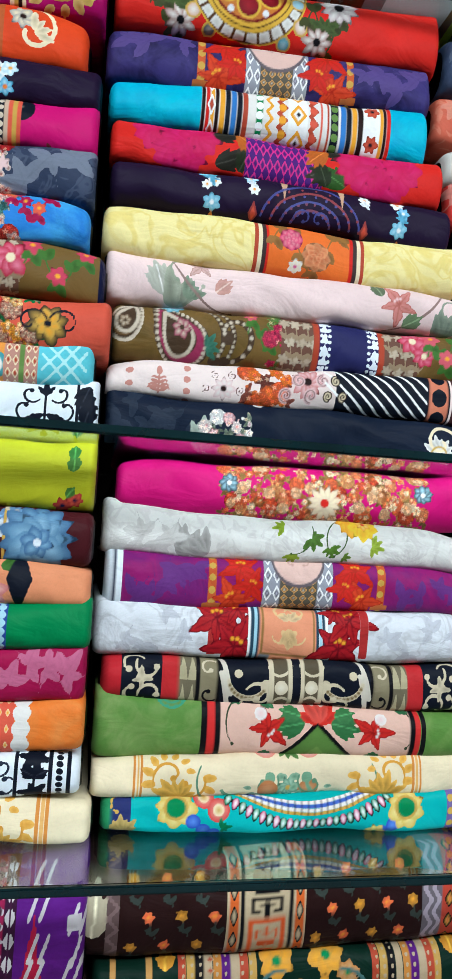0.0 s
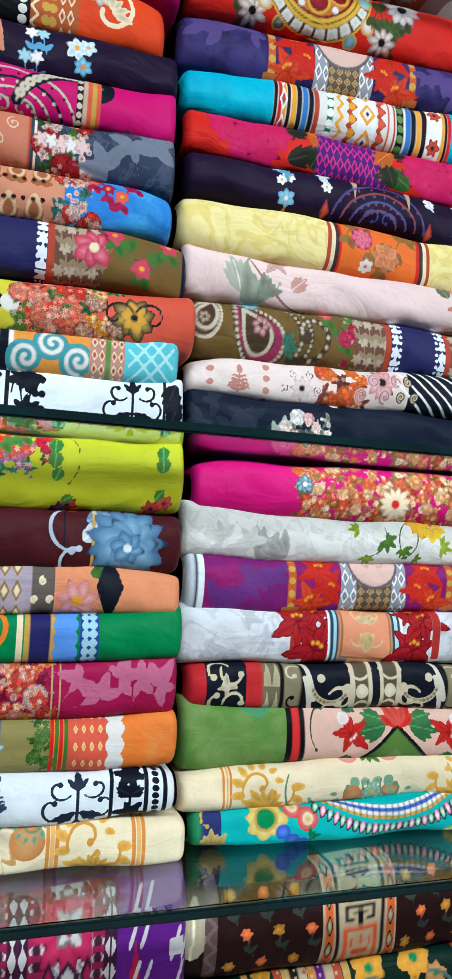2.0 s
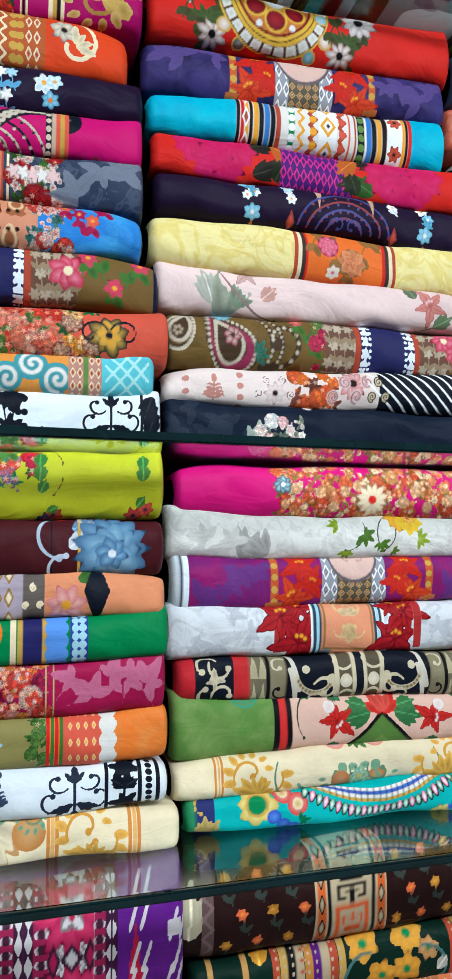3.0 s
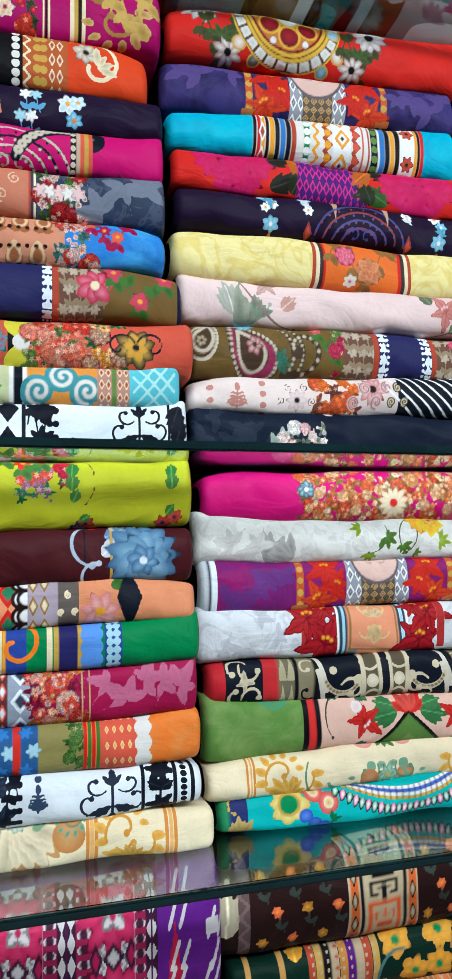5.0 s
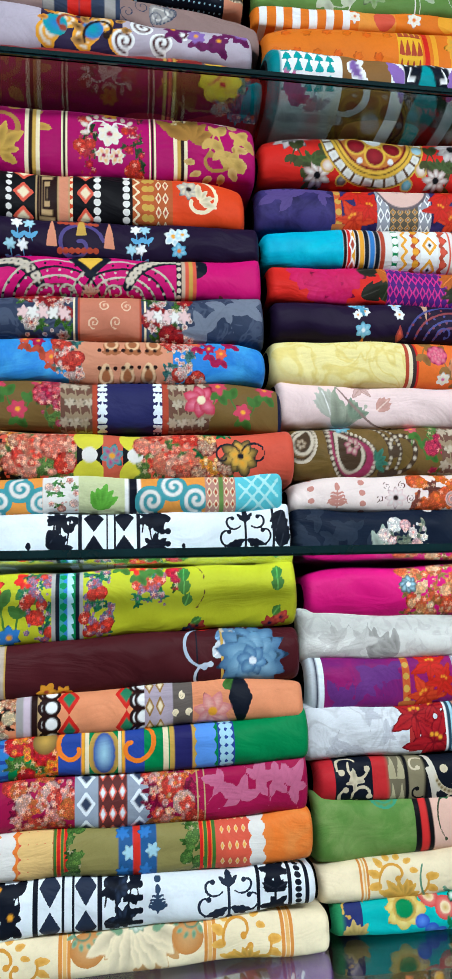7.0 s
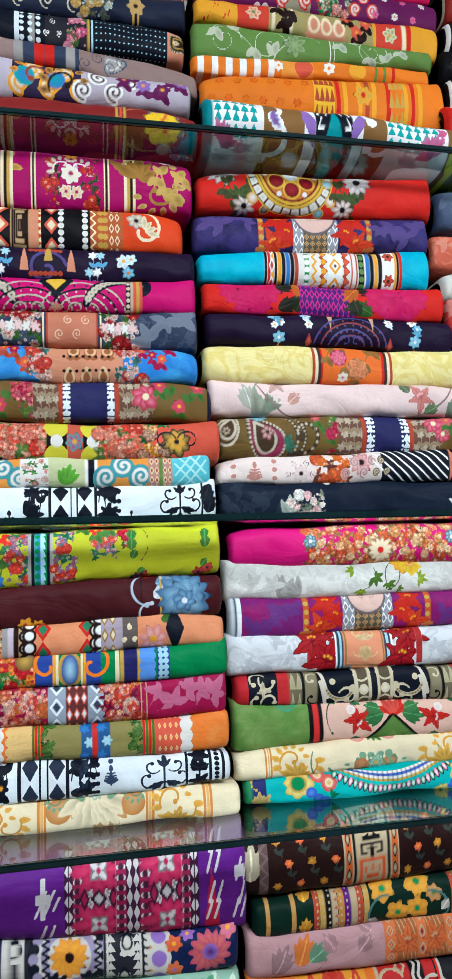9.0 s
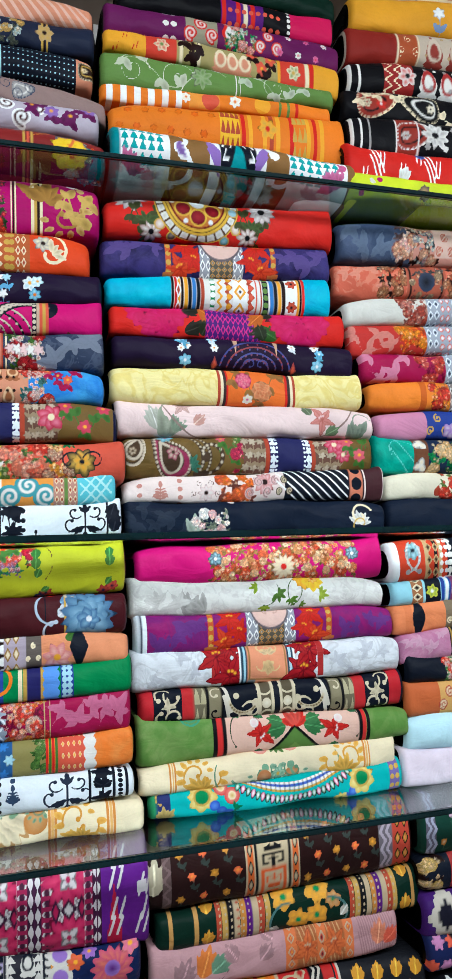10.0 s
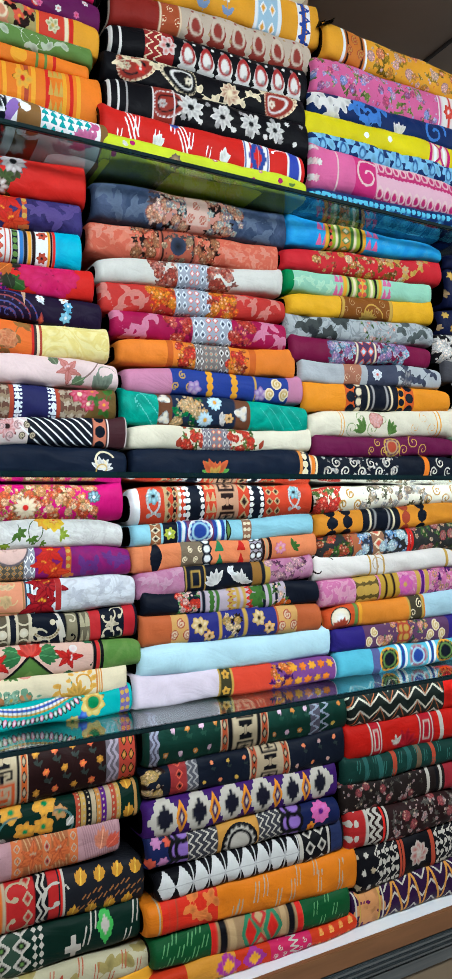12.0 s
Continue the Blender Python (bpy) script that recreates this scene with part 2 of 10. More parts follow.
def glass_shelf(z, front, thick, label, pane=PLATE):
    thing = tagged(new("glass_shelf"), label, "shelf", "glass shelves of the wall unit")
    thing.matrix_world = pose(0.35, front, z, 0, 0, 1.0)
    plate = box("plate", (-1.55, 0.0022, -thick), (1.55, 1.16 - front, 0), pane, thing)
    plate.visible_shadow = False
    box("front_edge", (-1.55, -0.004, -thick), (1.55, 0.002, 0), EDGE, thing, "dark green polished glass edge", 0.0018)
    return thing


glass_shelf(2.1870, 0.747, 0.009, "tinted glass shelf, darkened for shade, with a black edge under ceiling-high fabric", SHADED_PLATE)
glass_shelf(1.6195, 0.744, 0.010, "thick clear glass shelf with dark green edge")
glass_shelf(1.1985, FRONT - 0.110, 0.009, "deep clear glass shelf mirroring the fabric stacks")

cabinet = tagged(new("base_cabinet"), "low cabinet with white top, brown edging and aluminium sliding track", "cabinet")
cabinet.location = (0.35, FRONT + 0.038, 0)
box("top", (-1.55, -0.10, 0.69), (1.55, 0.38, 0.715), LAMIN, cabinet, "white laminate cabinet top")
box("edge_band", (-1.55, -0.112, 0.676), (1.55, -0.1005, 0.7155), WOODB, cabinet, "brown wooden edge strip", 0.002)
track = box("track", (-1.55, -0.108, 0.640), (1.55, -0.06, 0.6755), DALU, cabinet, "dark aluminium sliding door track", 0.002)
for dz in (0.646, 0.656, 0.666):
    box("groove_rib", (-1.55, -0.1125, dz), (1.55, -0.1082, dz + 0.004), ALU, track)
box("rail", (-1.55, -0.105, 0.612), (1.55, -0.07, 0.6395), ALU, cabinet, "brushed aluminium door rail", 0.002)
box("sliding_panel", (-1.55, -0.095, 0.05), (1.55, -0.085, 0.6115), DOORM, cabinet, "brown tinted sliding panel")
box("carcass", (-1.55, -0.07, 0), (1.55, 0.38, 0.611), PANEL, cabinet)

# ---- folded printed fabrics ----
DEPTH = 0.30


class Fold:
    """One folded length of cloth: a rounded front fold between two ends, with sag, creases and a print laid on its skin."""

    def __init__(self, xl, xr, zbl, ztl, zbr, ztr, y, seed, fine=2, v0=-0.08, near=0, belly=0):
        self.xl, self.xr, self.y = xl, xr, y
        self.zb, self.zt = (zbl, zbr), (ztl, ztr)
        self.rng = random.Random(seed)
        self.w, self.h = xr - xl, (ztl + ztr - zbl - zbr) / 2
        self.d = (belly or min(0.026, 0.43 * self.h)) * self.rng.uniform(0.85, 1.15)
        self.curve = (1.0, 1.0) if belly else (0.86, 0.70)
        self.ph = [self.rng.uniform(0, 6.28) for _ in range(12)]
        self.k = [self.rng.uniform(0.7, 1.4) for _ in range(6)]
        self.ends = (self.rng.uniform(0.70, 1.0), self.rng.uniform(0.70, 1.0))
        a = np.linspace(-math.pi / 2, math.pi / 2, 200)
        zz, yy = self.section(a)
        arc = np.concatenate([[0], np.cumsum(np.hypot(np.diff(zz * self.h), np.diff(yy)))])
        self.arc, self.a = arc / arc[-1], a
        self.length = arc[-1]
        # the print is dyed into a fine grid of the skin: colour and cover, in cells of about half a millimetre
        self.near, self.v0, self.v1 = near, v0, 1.06
        self.cols, self.rows = ((204, 37), (236, 42), (328, 53))[fine]
        if v0 < -0.5:
            self.rows = int(self.rows * 1.5)
        self.px = self.w / (self.cols * 3)
        self.cw, self.ch = self.cols * 3, int((self.v1 - self.v0) * self.length / self.px)
        self.dye = np.zeros((self.ch, self.cw, 3), np.float32)
        self.cover = np.zeros((self.ch, self.cw), np.float32)
        self.field, self.ground = self.dye.copy(), self.cover.copy()
        self.lace, self.lacy = np.zeros((self.ch, self.cw), np.float32), 0.0
        self.seed = seed
        self.inked = False

    def section(self, a):
        s, c = np.sin(a), np.cos(a)
        return np.sign(s) * np.abs(s) ** self.curve[0] * 0.5, -self.d * np.abs(c) ** self.curve[1]

    def skin(self, u, v, off=0.0):
        """Places at u along the front and v up round the fold; v under 0 or over 1 runs back over the flat bottom or top."""
        u, v = np.asarray(u, float), np.asarray(v, float)
        vv = np.clip(v, 0, 1)
        a = np.interp(vv, self.arc, self.a)
        zf, yf = self.section(a)
        back = np.where(v < 0, -v, np.where(v > 1, v - 1, 0)) * self.length
        # rounded ends
        e = np.minimum(u, 1 - u) * self.w / 0.009
        end = np.sqrt(np.clip(1 - (1 - np.clip(e, 0, 1)) ** 2, 0, 1))
        squash = np.where(u < 0.5, self.ends[0], self.ends[1])
        squash = squash + (1 - squash) * end
        p, k = self.ph, self.k
        X = u * self.w
        taper = np.exp(-np.minimum(u, 1 - u) * self.w / 0.035)
        waist = 0.0018 * np.sin(X * 21 * k[0] + p[0]) + 0.0011 * np.sin(X * 47 * k[1] + p[1])
        crease = 0.0013 * np.sin(X * 34 * k[2] + v * 5 * k[3] + p[2]) + 0.0009 * np.sin(X * 83 * k[4] - v * 5 + p[3]) + 0.0005 * np.sin(X * 150 * k[5] + v * 6 + p[4]) + 0.0006 * np.sin(X * 61 * k[0] + v * 11 * k[1] + p[8]) * np.sin(X * 23 + p[9])
        zb = self.zb[0] + (self.zb[1] - self.zb[0]) * u
        zt = self.zt[0] + (self.zt[1] - self.zt[0]) * u
        mid, h = (zb + zt) / 2, (zt - zb + 0.0015)
        z = mid + zf * h * squash + waist * (0.4 + np.abs(zf)) 
        z = z - 0.006 * taper * np.sin(p[6] + 3 * (u > 0.5)) * (zf + 0.5) * 2
        bulge = 1 + 0.12 * np.sin(X * 9 * k[1] + p[5])
        y = self.y + self.d + yf * bulge + back + crease * np.cos(a) + 0.006 * taper * abs(math.sin(p[7])) + (1 - end) * 0.014
        # small offset outwards
        z = z + off * np.sin(a)
        y = y - off * (0.25 + 0.75 * np.cos(a))
        return np.stack([self.xl + X, y, z], -1)

    def body(self, mat, parent, origin):
        # columns crowd where the print changes along the cloth
        change = np.zeros(self.cw)
        if self.inked:
            top, low = self.cover[..., None], self.ground[..., None]
            ink = np.concatenate([self.dye * top + (1 - top) * self.field * low, top * 0.5, low * 0.3], -1)
            change[1:] = np.minimum(np.abs(np.diff(ink, axis=1)).sum(-1), 0.5).mean(0)
            change = np.convolve(change, np.ones(15) / 15, "same")
            change = np.minimum(change / (np.percentile(change, 85) + 1e-6), 1.0)
        dense = 0.34 + 0.66 * change
        dense[:int(self.near * self.cw)] = 0.06
        run = np.concatenate([[0], np.cumsum(dense)]) / dense.sum()
        inner = np.interp(np.linspace(0, 1, self.cols - 10), run, np.linspace(0.02, 0.98, self.cw + 1))
        us = np.concatenate([[0, 0.002, 0.005, 0.009, 0.014], inner, [0.986, 0.991, 0.995, 0.998, 1]])
        far = DEPTH / self.length
        low = [-far, -far / 2] + ([-1] if self.v0 > -1 else [])
        front = np.linspace(self.v0, self.v1, self.rows)
        if self.v0 > -0.5:  # most rows where the fold faces the aisle
            front = np.concatenate([[-0.08, -0.03, 0.02, 0.06], np.linspace(0.09, 0.91, self.rows - 8), [0.94, 0.98, 1.02, 1.06]])
        vs = np.concatenate([low, front, [1.2, 1 + far / 2, 1 + far]])
        U, V = np.meshgrid(us, vs)
        P = self.skin(U.ravel(), V.ravel()) - origin
        nu, nv = len(us), len(vs)
        a = (np.arange(nv - 1)[:, None] * nu + np.arange(nu - 1)[None, :]).ravel()
        quads = np.stack([a, a + 1, a + nu + 1, a + nu], -1)
        me = bpy.data.meshes.new("cloth")
        me.vertices.add(len(P))
        me.vertices.foreach_set("co", P.astype(np.float32).ravel())
        me.loops.add(quads.size)
        me.loops.foreach_set("vertex_index", quads.astype(np.int32).ravel())
        me.polygons.add(len(quads))
        me.polygons.foreach_set("loop_start", np.arange(0, quads.size, 4, dtype=np.int32))
        me.polygons.foreach_set("use_smooth", np.ones(len(quads), bool))
        me.update(calc_edges=True)
        me.materials.append(mat)
        # colours of the print at each point, averaged over its cell
        layers = {}
        if self.inked:
            X = np.clip((U.ravel() * self.cw).astype(int), 0, self.cw - 1)
            Y = np.clip(((V.ravel() - self.v0) / (self.v1 - self.v0) * self.ch).astype(int), 0, self.ch - 1)
            on = (V.ravel() >= self.v0 - 1e-6) & (V.ravel() <= self.v1 + 1e-6)
        for name, colour, cov in (("dye", self.dye, self.cover), ("field", self.field, self.ground)):
            layers[name] = np.zeros((len(P), 4), np.float32)
            if self.inked:
                soft = colour * cov[..., None]
                for axis in (0, 1):
                    soft = (np.roll(soft, 1, axis) + soft + np.roll(soft, -1, axis)) / 3
                    cov = (np.roll(cov, 1, axis) + cov + np.roll(cov, -1, axis)) / 3
                layers[name][:, :3], layers[name][:, 3] = soft[Y, X] * on[:, None], cov[Y, X] * on
        fine = np.zeros(len(P), np.float32)
        if self.inked:
            fine = (self.lace[Y, X] * on).astype(np.float32)
        me.attributes.new("lace", "FLOAT", "POINT").data.foreach_set("value", fine)
        weave = np.stack([U.ravel() * self.w + 0.731 * self.seed, V.ravel() * self.length, 0 * U.ravel()], -1)
        me.attributes.new("weave", "FLOAT_VECTOR", "POINT").data.foreach_set("vector", weave.astype(np.float32).ravel())
        for name, rgba in layers.items():
            me.attributes.new(name, "FLOAT_COLOR", "POINT").data.foreach_set("color", rgba.ravel())
        cloth = new("cloth", me)
        cloth.parent = parent
        self.dye = self.cover = self.field = self.ground = self.lace = None
        # ends: turned-in layers of the folded cloth
        step = max(1, nv // 24)
        for side, i in ((0, 0), (1, nu - 1)):
            pts = P[i::nu][::step]
            n = len(pts)
            verts, faces = [tuple(q) for q in pts], []
            centre = np.array([pts[0][0], pts[:, 1].mean() + 0.03, pts[:, 2].mean()])
            sign = -1 if side == 0 else 1
            last = list(range(n))
            for f, dx in ((0.86, 0.002), (0.80, -0.006), (0.66, 0.001), (0.58, -0.007), (0.40, 0.0), (0.30, -0.008), (0.05, -0.004)):
                base = len(verts)
                q = centre + (pts - centre) * np.array([1, 0.5 + f * 0.5, f])
                q[:, 0] = pts[:, 0] + sign * dx
                verts += [tuple(c) for c in q]
                now = list(range(base, base + n))
                for j in range(n - 1):
                    quad = (last[j], last[j + 1], now[j + 1], now[j])
                    faces.append(quad if side == 0 else quad[::-1])
                last = now
            finish("end_fold", verts, faces, mat, parent, "turned-in layers at the end", smooth=True)
        return cloth

    # -- the print --
    def up(self):
        self.inked = True

    def window(self, x0, x1, y0, y1):
        """Cells between two places, given in cell units, with their grids."""
        x0, x1 = max(0, int(x0)), min(self.cw, int(x1) + 2)
        y0, y1 = max(0, int(y0)), min(self.ch, int(y1) + 2)
        if x1 <= x0 or y1 <= y0:
            return None
        return slice(y0, y1), slice(x0, x1), np.arange(x0, x1)[None, :] + 0.5, np.arange(y0, y1)[:, None] + 0.5

    def at(self, u, v):
        return u * self.cw, (v - self.v0) / (self.v1 - self.v0) * self.ch

    # sizes below: u in parts of the width, r and lengths in parts of the front's height
    def ru(self, r):
        return r * self.length / self.w

    def band(self, a, b, c, v0=-9, v1=1.06, up=True):
        x0, y0 = self.at(a, max(v0, self.v0))
        x1, y1 = self.at(b, min(v1, self.v1))
        win = (slice(max(0, round(y0)), max(0, round(y1))), slice(max(0, round(x0)), max(0, round(x1))))
        self.field[win], self.ground[win], self.cover[win], self.lace[win] = c, 1, 0, self.lacy
        self.inked = True

    def lines(self, a, b, cs, w=0.5):
        n = len(cs)
        for i, c in enumerate(cs):
            if c:
                m, hw = a + (b - a) * (i + 0.5) / n, (b - a) / n * w
                self.band(m - hw, m + hw, c, up=False)
        self.up()

    def blob(self, u, v, pts, c, c2=None):
        """A star-shaped patch about (u, v); pts are (du, dv) in front-height units; c2: colour in the middle."""
        pts = np.asarray(pts, float)
        if len(pts) < 6:
            t = np.linspace(0, 1, 8, endpoint=False)[:, None]
            pts = np.concatenate([p0 + (p1 - p0) * t for p0, p1 in zip(pts, np.roll(pts, -1, axis=0))])
        k = self.length / self.px
        x, y = self.at(u, v)
        q = pts * k
        win = self.window(x + q[:, 0].min(), x + q[:, 0].max(), y + q[:, 1].min(), y + q[:, 1].max())
        if not win:
            return
        ys, xs, gx, gy = win
        ang, rad = np.arctan2(q[:, 1], q[:, 0]), np.hypot(q[:, 0], q[:, 1])
        order = np.argsort(ang)
        dx, dy = gx - x, gy - y
        part = np.hypot(dx, dy) / (np.interp(np.arctan2(dy, dx), ang[order], rad[order], period=2 * math.pi) + 1e-6)
        m = part <= 1
        c = np.array(c)
        if c2 is None:
            self.dye[ys, xs][m] = c
        else:
            self.dye[ys, xs][m] = np.array(c2) + (c - np.array(c2)) * part[m][:, None]
        self.cover[ys, xs][m], self.lace[ys, xs][m] = 1, self.lacy
        self.inked = True

    def disc(self, u, v, r, c, c2=None, n=12, squeeze=1.0):
        self.blob(u, v, [(r * squeeze * math.cos(t), r * math.sin(t)) for t in np.linspace(0, 2 * math.pi, n, endpoint=False)], c, c2)

    def petal(self, u, v, ang, r, wide, c, c2=None):
        """A leaf or petal that starts at (u, v)."""
        pts = []
        for t in np.linspace(0, 2 * math.pi, 9 if r < 0.3 else 13, endpoint=False):
            x, y = 0.5 * r + 0.5 * r * math.cos(t), wide * r * math.sin(t) * (1 - 0.35 * math.cos(t))
            pts.append((x * math.cos(ang) - y * math.sin(ang), x * math.sin(ang) + y * math.cos(ang)))
        cu, cv = 0.5 * r * math.cos(ang), 0.5 * r * math.sin(ang)
        self.blob(u + cu * self.ru(1), v + cv, [(x - cu, y - cv) for x, y in pts], c, c2)

    def stroke(self, pts, w, c):
        """A line through points (u, v), w wide in front-height units."""
        pts = np.asarray(pts, float)
        x, y = self.at(pts[:, 0], pts[:, 1])
        h = max(0.36 * w * self.length / self.px, 1.05)
        for x0, y0, x1, y1 in zip(x, y, x[1:], y[1:]):
            win = self.window(min(x0, x1) - h, max(x0, x1) + h, min(y0, y1) - h, max(y0, y1) + h)
            if not win:
                continue
            ys, xs, gx, gy = win
            ex, ey = x1 - x0, y1 - y0
            t = np.clip(((gx - x0) * ex + (gy - y0) * ey) / (ex * ex + ey * ey + 1e-9), 0, 1)
            m = (gx - x0 - t * ex) ** 2 + (gy - y0 - t * ey) ** 2 <= h * h
            self.dye[ys, xs][m] = c
            self.cover[ys, xs][m], self.lace[ys, xs][m] = 1, 0
        self.inked = True

    def flower(self, u, v, r, c, c2=None, eye=None, n=6, wide=0.34, turn=None):
        turn = self.rng.uniform(0, 6) if turn is None else turn
        r *= 0.66
        dark = tuple(0.3 * x for x in c)
        if max(c) > 0.08:
            self.blob(u, v, [(r * (1.05 if i % 2 else 0.62) * math.cos(turn + 3.1416 * (i + 1) / n), r * (1.05 if i % 2 else 0.62) * math.sin(turn + 3.1416 * (i + 1) / n)) for i in range(2 * n)], dark)
        for i in range(n):
            self.petal(u, v, turn + 6.2832 * i / n, r * self.rng.uniform(0.88, 1.1), wide, c, c2)
        if eye:
            self.disc(u, v, r * 0.24, eye, n=8)

    def rose(self, u, v, r, c, c2):
        """Three whorls of petals."""
        r *= 0.7
        self.disc(u, v, r * 0.95, tuple(0.35 * x for x in c), n=9)
        for f, n in ((1.0, 8), (0.7, 6), (0.42, 5)):
            t0 = self.rng.uniform(0, 6)
            for i in range(n):
                self.petal(u, v, t0 + 6.2832 * i / n, r * f, 0.36, c if (i + n) % 2 else tuple(0.75 * x for x in c), c2)

    def leaves(self, u, v, r, c, n=5, turn=0.0, spread=2.2):
        for i in range(n):
            a = turn + spread * (i / max(1, n - 1) - 0.5)
            self.petal(u, v, a, r * self.rng.uniform(0.45, 0.75), 0.15, c, tuple(0.55 * x for x in c))

    def bouquet(self, a, b, cols, green=LEAF, n=14, r=0.24, v0=0.12, v1=0.9):
        """A dense bunch of leaves and blossoms between a and b."""
        R = self.rng
        n, r, self.lacy = int(n * 2.1), r * 0.74, 1.0
        for i in range(n):
            u, v = R.uniform(a, b), R.uniform(v0, v1)
            self.leaves(u, v, r * 1.1, green if i % 3 else tuple(0.6 * x for x in green), 4, R.uniform(0, 6), 3)
        self.up()
        for i in range(n):
            u, v = a + (b - a) * (i + R.uniform(0.1, 0.9)) / n, R.uniform(v0, v1)
            c = cols[i % len(cols)]
            d = cols[(i + 1) % len(cols)]
            if i % 3 == 0:
                self.rose(u, v, r * R.uniform(0.75, 1.1), c, d)
            elif i % 3 == 1:
                for s in range(4):
                    self.disc(R.uniform(a, b), R.uniform(v0, v1), r * R.uniform(0.08, 0.2), d, c, 7)
                self.flower(u, v, r * R.uniform(0.4, 0.7), d, c, cols[(i + 2) % len(cols)], 5)
            else:
                self.flower(u, v, r * R.uniform(0.5, 0.9), c, d, cols[(i + 2) % len(cols)], R.choice((5, 6, 8)))
        self.lacy = 0.0
        self.up()

    def scatter(self, a, b, c, c2, nu=8, nv=2, r=0.1, stem=None, eye=None):
        """Small sprigs in staggered rows."""
        for j in range(nv):
            for i in range(nu):
                u = a + (b - a) * (i + 0.25 + 0.5 * (j % 2)) / nu
                v = 0.14 + 0.74 * (j + 0.5) / nv
                cc = c if (i + j) % 2 else c2
                if stem:
                    self.stroke([(u, v), (u + self.ru(0.02), v - r * 1.3), (u + self.ru(0.06), v - r * 2)], 0.025, stem)
                    self.petal(u + self.ru(0.03), v - r * 1.7, 0.8, r, 0.2, stem)
                    self.petal(u + self.ru(0.03), v - r * 1.7, 2.4, r, 0.2, stem)
                self.flower(u, v, r, cc, None, eye, 6, 0.22)
        self.up()

    def dots(self, a, b, c, nu, nv, r=0.05, ring=None):
        for j in range(nv):
            for i in range(nu):
                u, v = a + (b - a) * (i + 0.5) / nu, (j + 0.5) / nv
                if ring:
                    self.disc(u, v, r * 1.6, ring, n=8)
                self.disc(u, v, r, c, n=8)
        self.up()

    def diamonds(self, a, b, c, c2=None, nu=3, nv=3, fill=0.92, v0=0.0, v1=1.0, c3=None):
        du, dv = (b - a) / nu / 2, (v1 - v0) / nv / 2
        k = self.ru(1)
        for j in range(nv):
            for i in range(nu):
                u, v = a + (2 * i + 1) * du, v0 + (2 * j + 1) * dv
                for f, cc in ((fill, c), (fill * 0.58, c2), (fill * 0.26, c3)):
                    if cc:
                        self.blob(u, v, [(du * f / k, 0), (0, dv * f), (-du * f / k, 0), (0, -dv * f)], cc)
        self.up()

    def zigzag(self, a, b, c, n=4, w=0.06, rows=1, along=True):
        for r in range(rows):
            if along:   # runs up the cloth
                m, h = a + (b - a) * (r + 0.5) / rows, (b - a) / rows * 0.42
                pts = [(m + h * (1 if i % 2 else -1), i / (2 * n)) for i in range(2 * n + 1)]
            else:
                m, h = (r + 0.5) / rows, 0.4 / rows
                pts = [(a + (b - a) * i / (2 * n), m + h * (1 if i % 2 else -1)) for i in range(2 * n + 1)]
            for p, q in zip(pts, pts[1:]):
                self.stroke([p, ((p[0] + q[0]) / 2, (p[1] + q[1]) / 2), q], w, c)
        self.up()

    def slants(self, a, b, c, n=8, w=0.1, lean=0.5):
        for i in range(n):
            u = a + (b - a) * (i + 0.5) / n
            s = self.ru(lean)
            run = [(u - s + 2 * s * t, 1.0 - t) for t in np.linspace(0, 1, 40)]
            run = [q for q in run if a <= q[0] <= b]
            if len(run) > 1:
                self.stroke(run, w, c)
        self.up()

    def curl(self, u, v, r, c, w=0.06, turns=1.4, start=0.0, hand=1):
        w *= 0.75
        t = np.linspace(0, 1, 30)
        ang = start + hand * t * turns * 6.2832
        rad = r * (1 - 0.85 * t)
        self.stroke(np.stack([u + self.ru(1) * rad * np.cos(ang), v + rad * np.sin(ang)], -1), w, c)

    def scroll(self, a, b, c, c2=None, n=4, w=0.08, r=0.3):
        """Running scrolls with leaf ends."""
        w, r = w * 0.6, min(r * 0.85, 0.56 * (b - a) / n / self.ru(1))
        for i in range(n):
            u, v = a + (b - a) * (i + 0.5) / n, 0.5 + (0.12 if i % 2 else -0.12)
            hand = 1 if i % 2 else -1
            if c2:
                self.curl(u, v, r * 1.04, c2, w * 3.2, 1.4, 1.57 * hand, hand)
            self.curl(u, v, r, c, w, 1.4, 1.57 * hand, hand)
            for s in (0.3, -0.5, 2.2):
                self.petal(u, v + 0.3 * hand, s + 1.57 * hand, r * 0.55, 0.18, c, c2)
        self.up()

    def paisley(self, u, v, r, c, c2, c3=None, hand=1):
        """A curled drop: outline of beads, filled, with an inner drop."""
        def drop(f):
            pts = []
            for t in np.linspace(0, 6.2832, 26, endpoint=False):
                x = r * f * math.cos(t) * (1.0 + 0.45 * math.cos(t)) * hand
                y = r * f * 0.72 * math.sin(t) + 0.35 * r * f * max(0, math.cos(t)) ** 2
                pts.append((x, y))
            return pts
        self.blob(u, v, drop(1.0), c)
        self.blob(u, v, drop(0.86), c2)
        self.blob(u, v, drop(0.62), c3 or c)
        self.blob(u, v, drop(0.5), c2)
        self.flower(u - self.ru(0.1 * r * hand), v, r * 0.34, c, c3 or c, c2, 6)
        for x, y in drop(0.93):
            self.disc(u + self.ru(x), v + y, r * 0.05, c2, n=6)
        self.up()

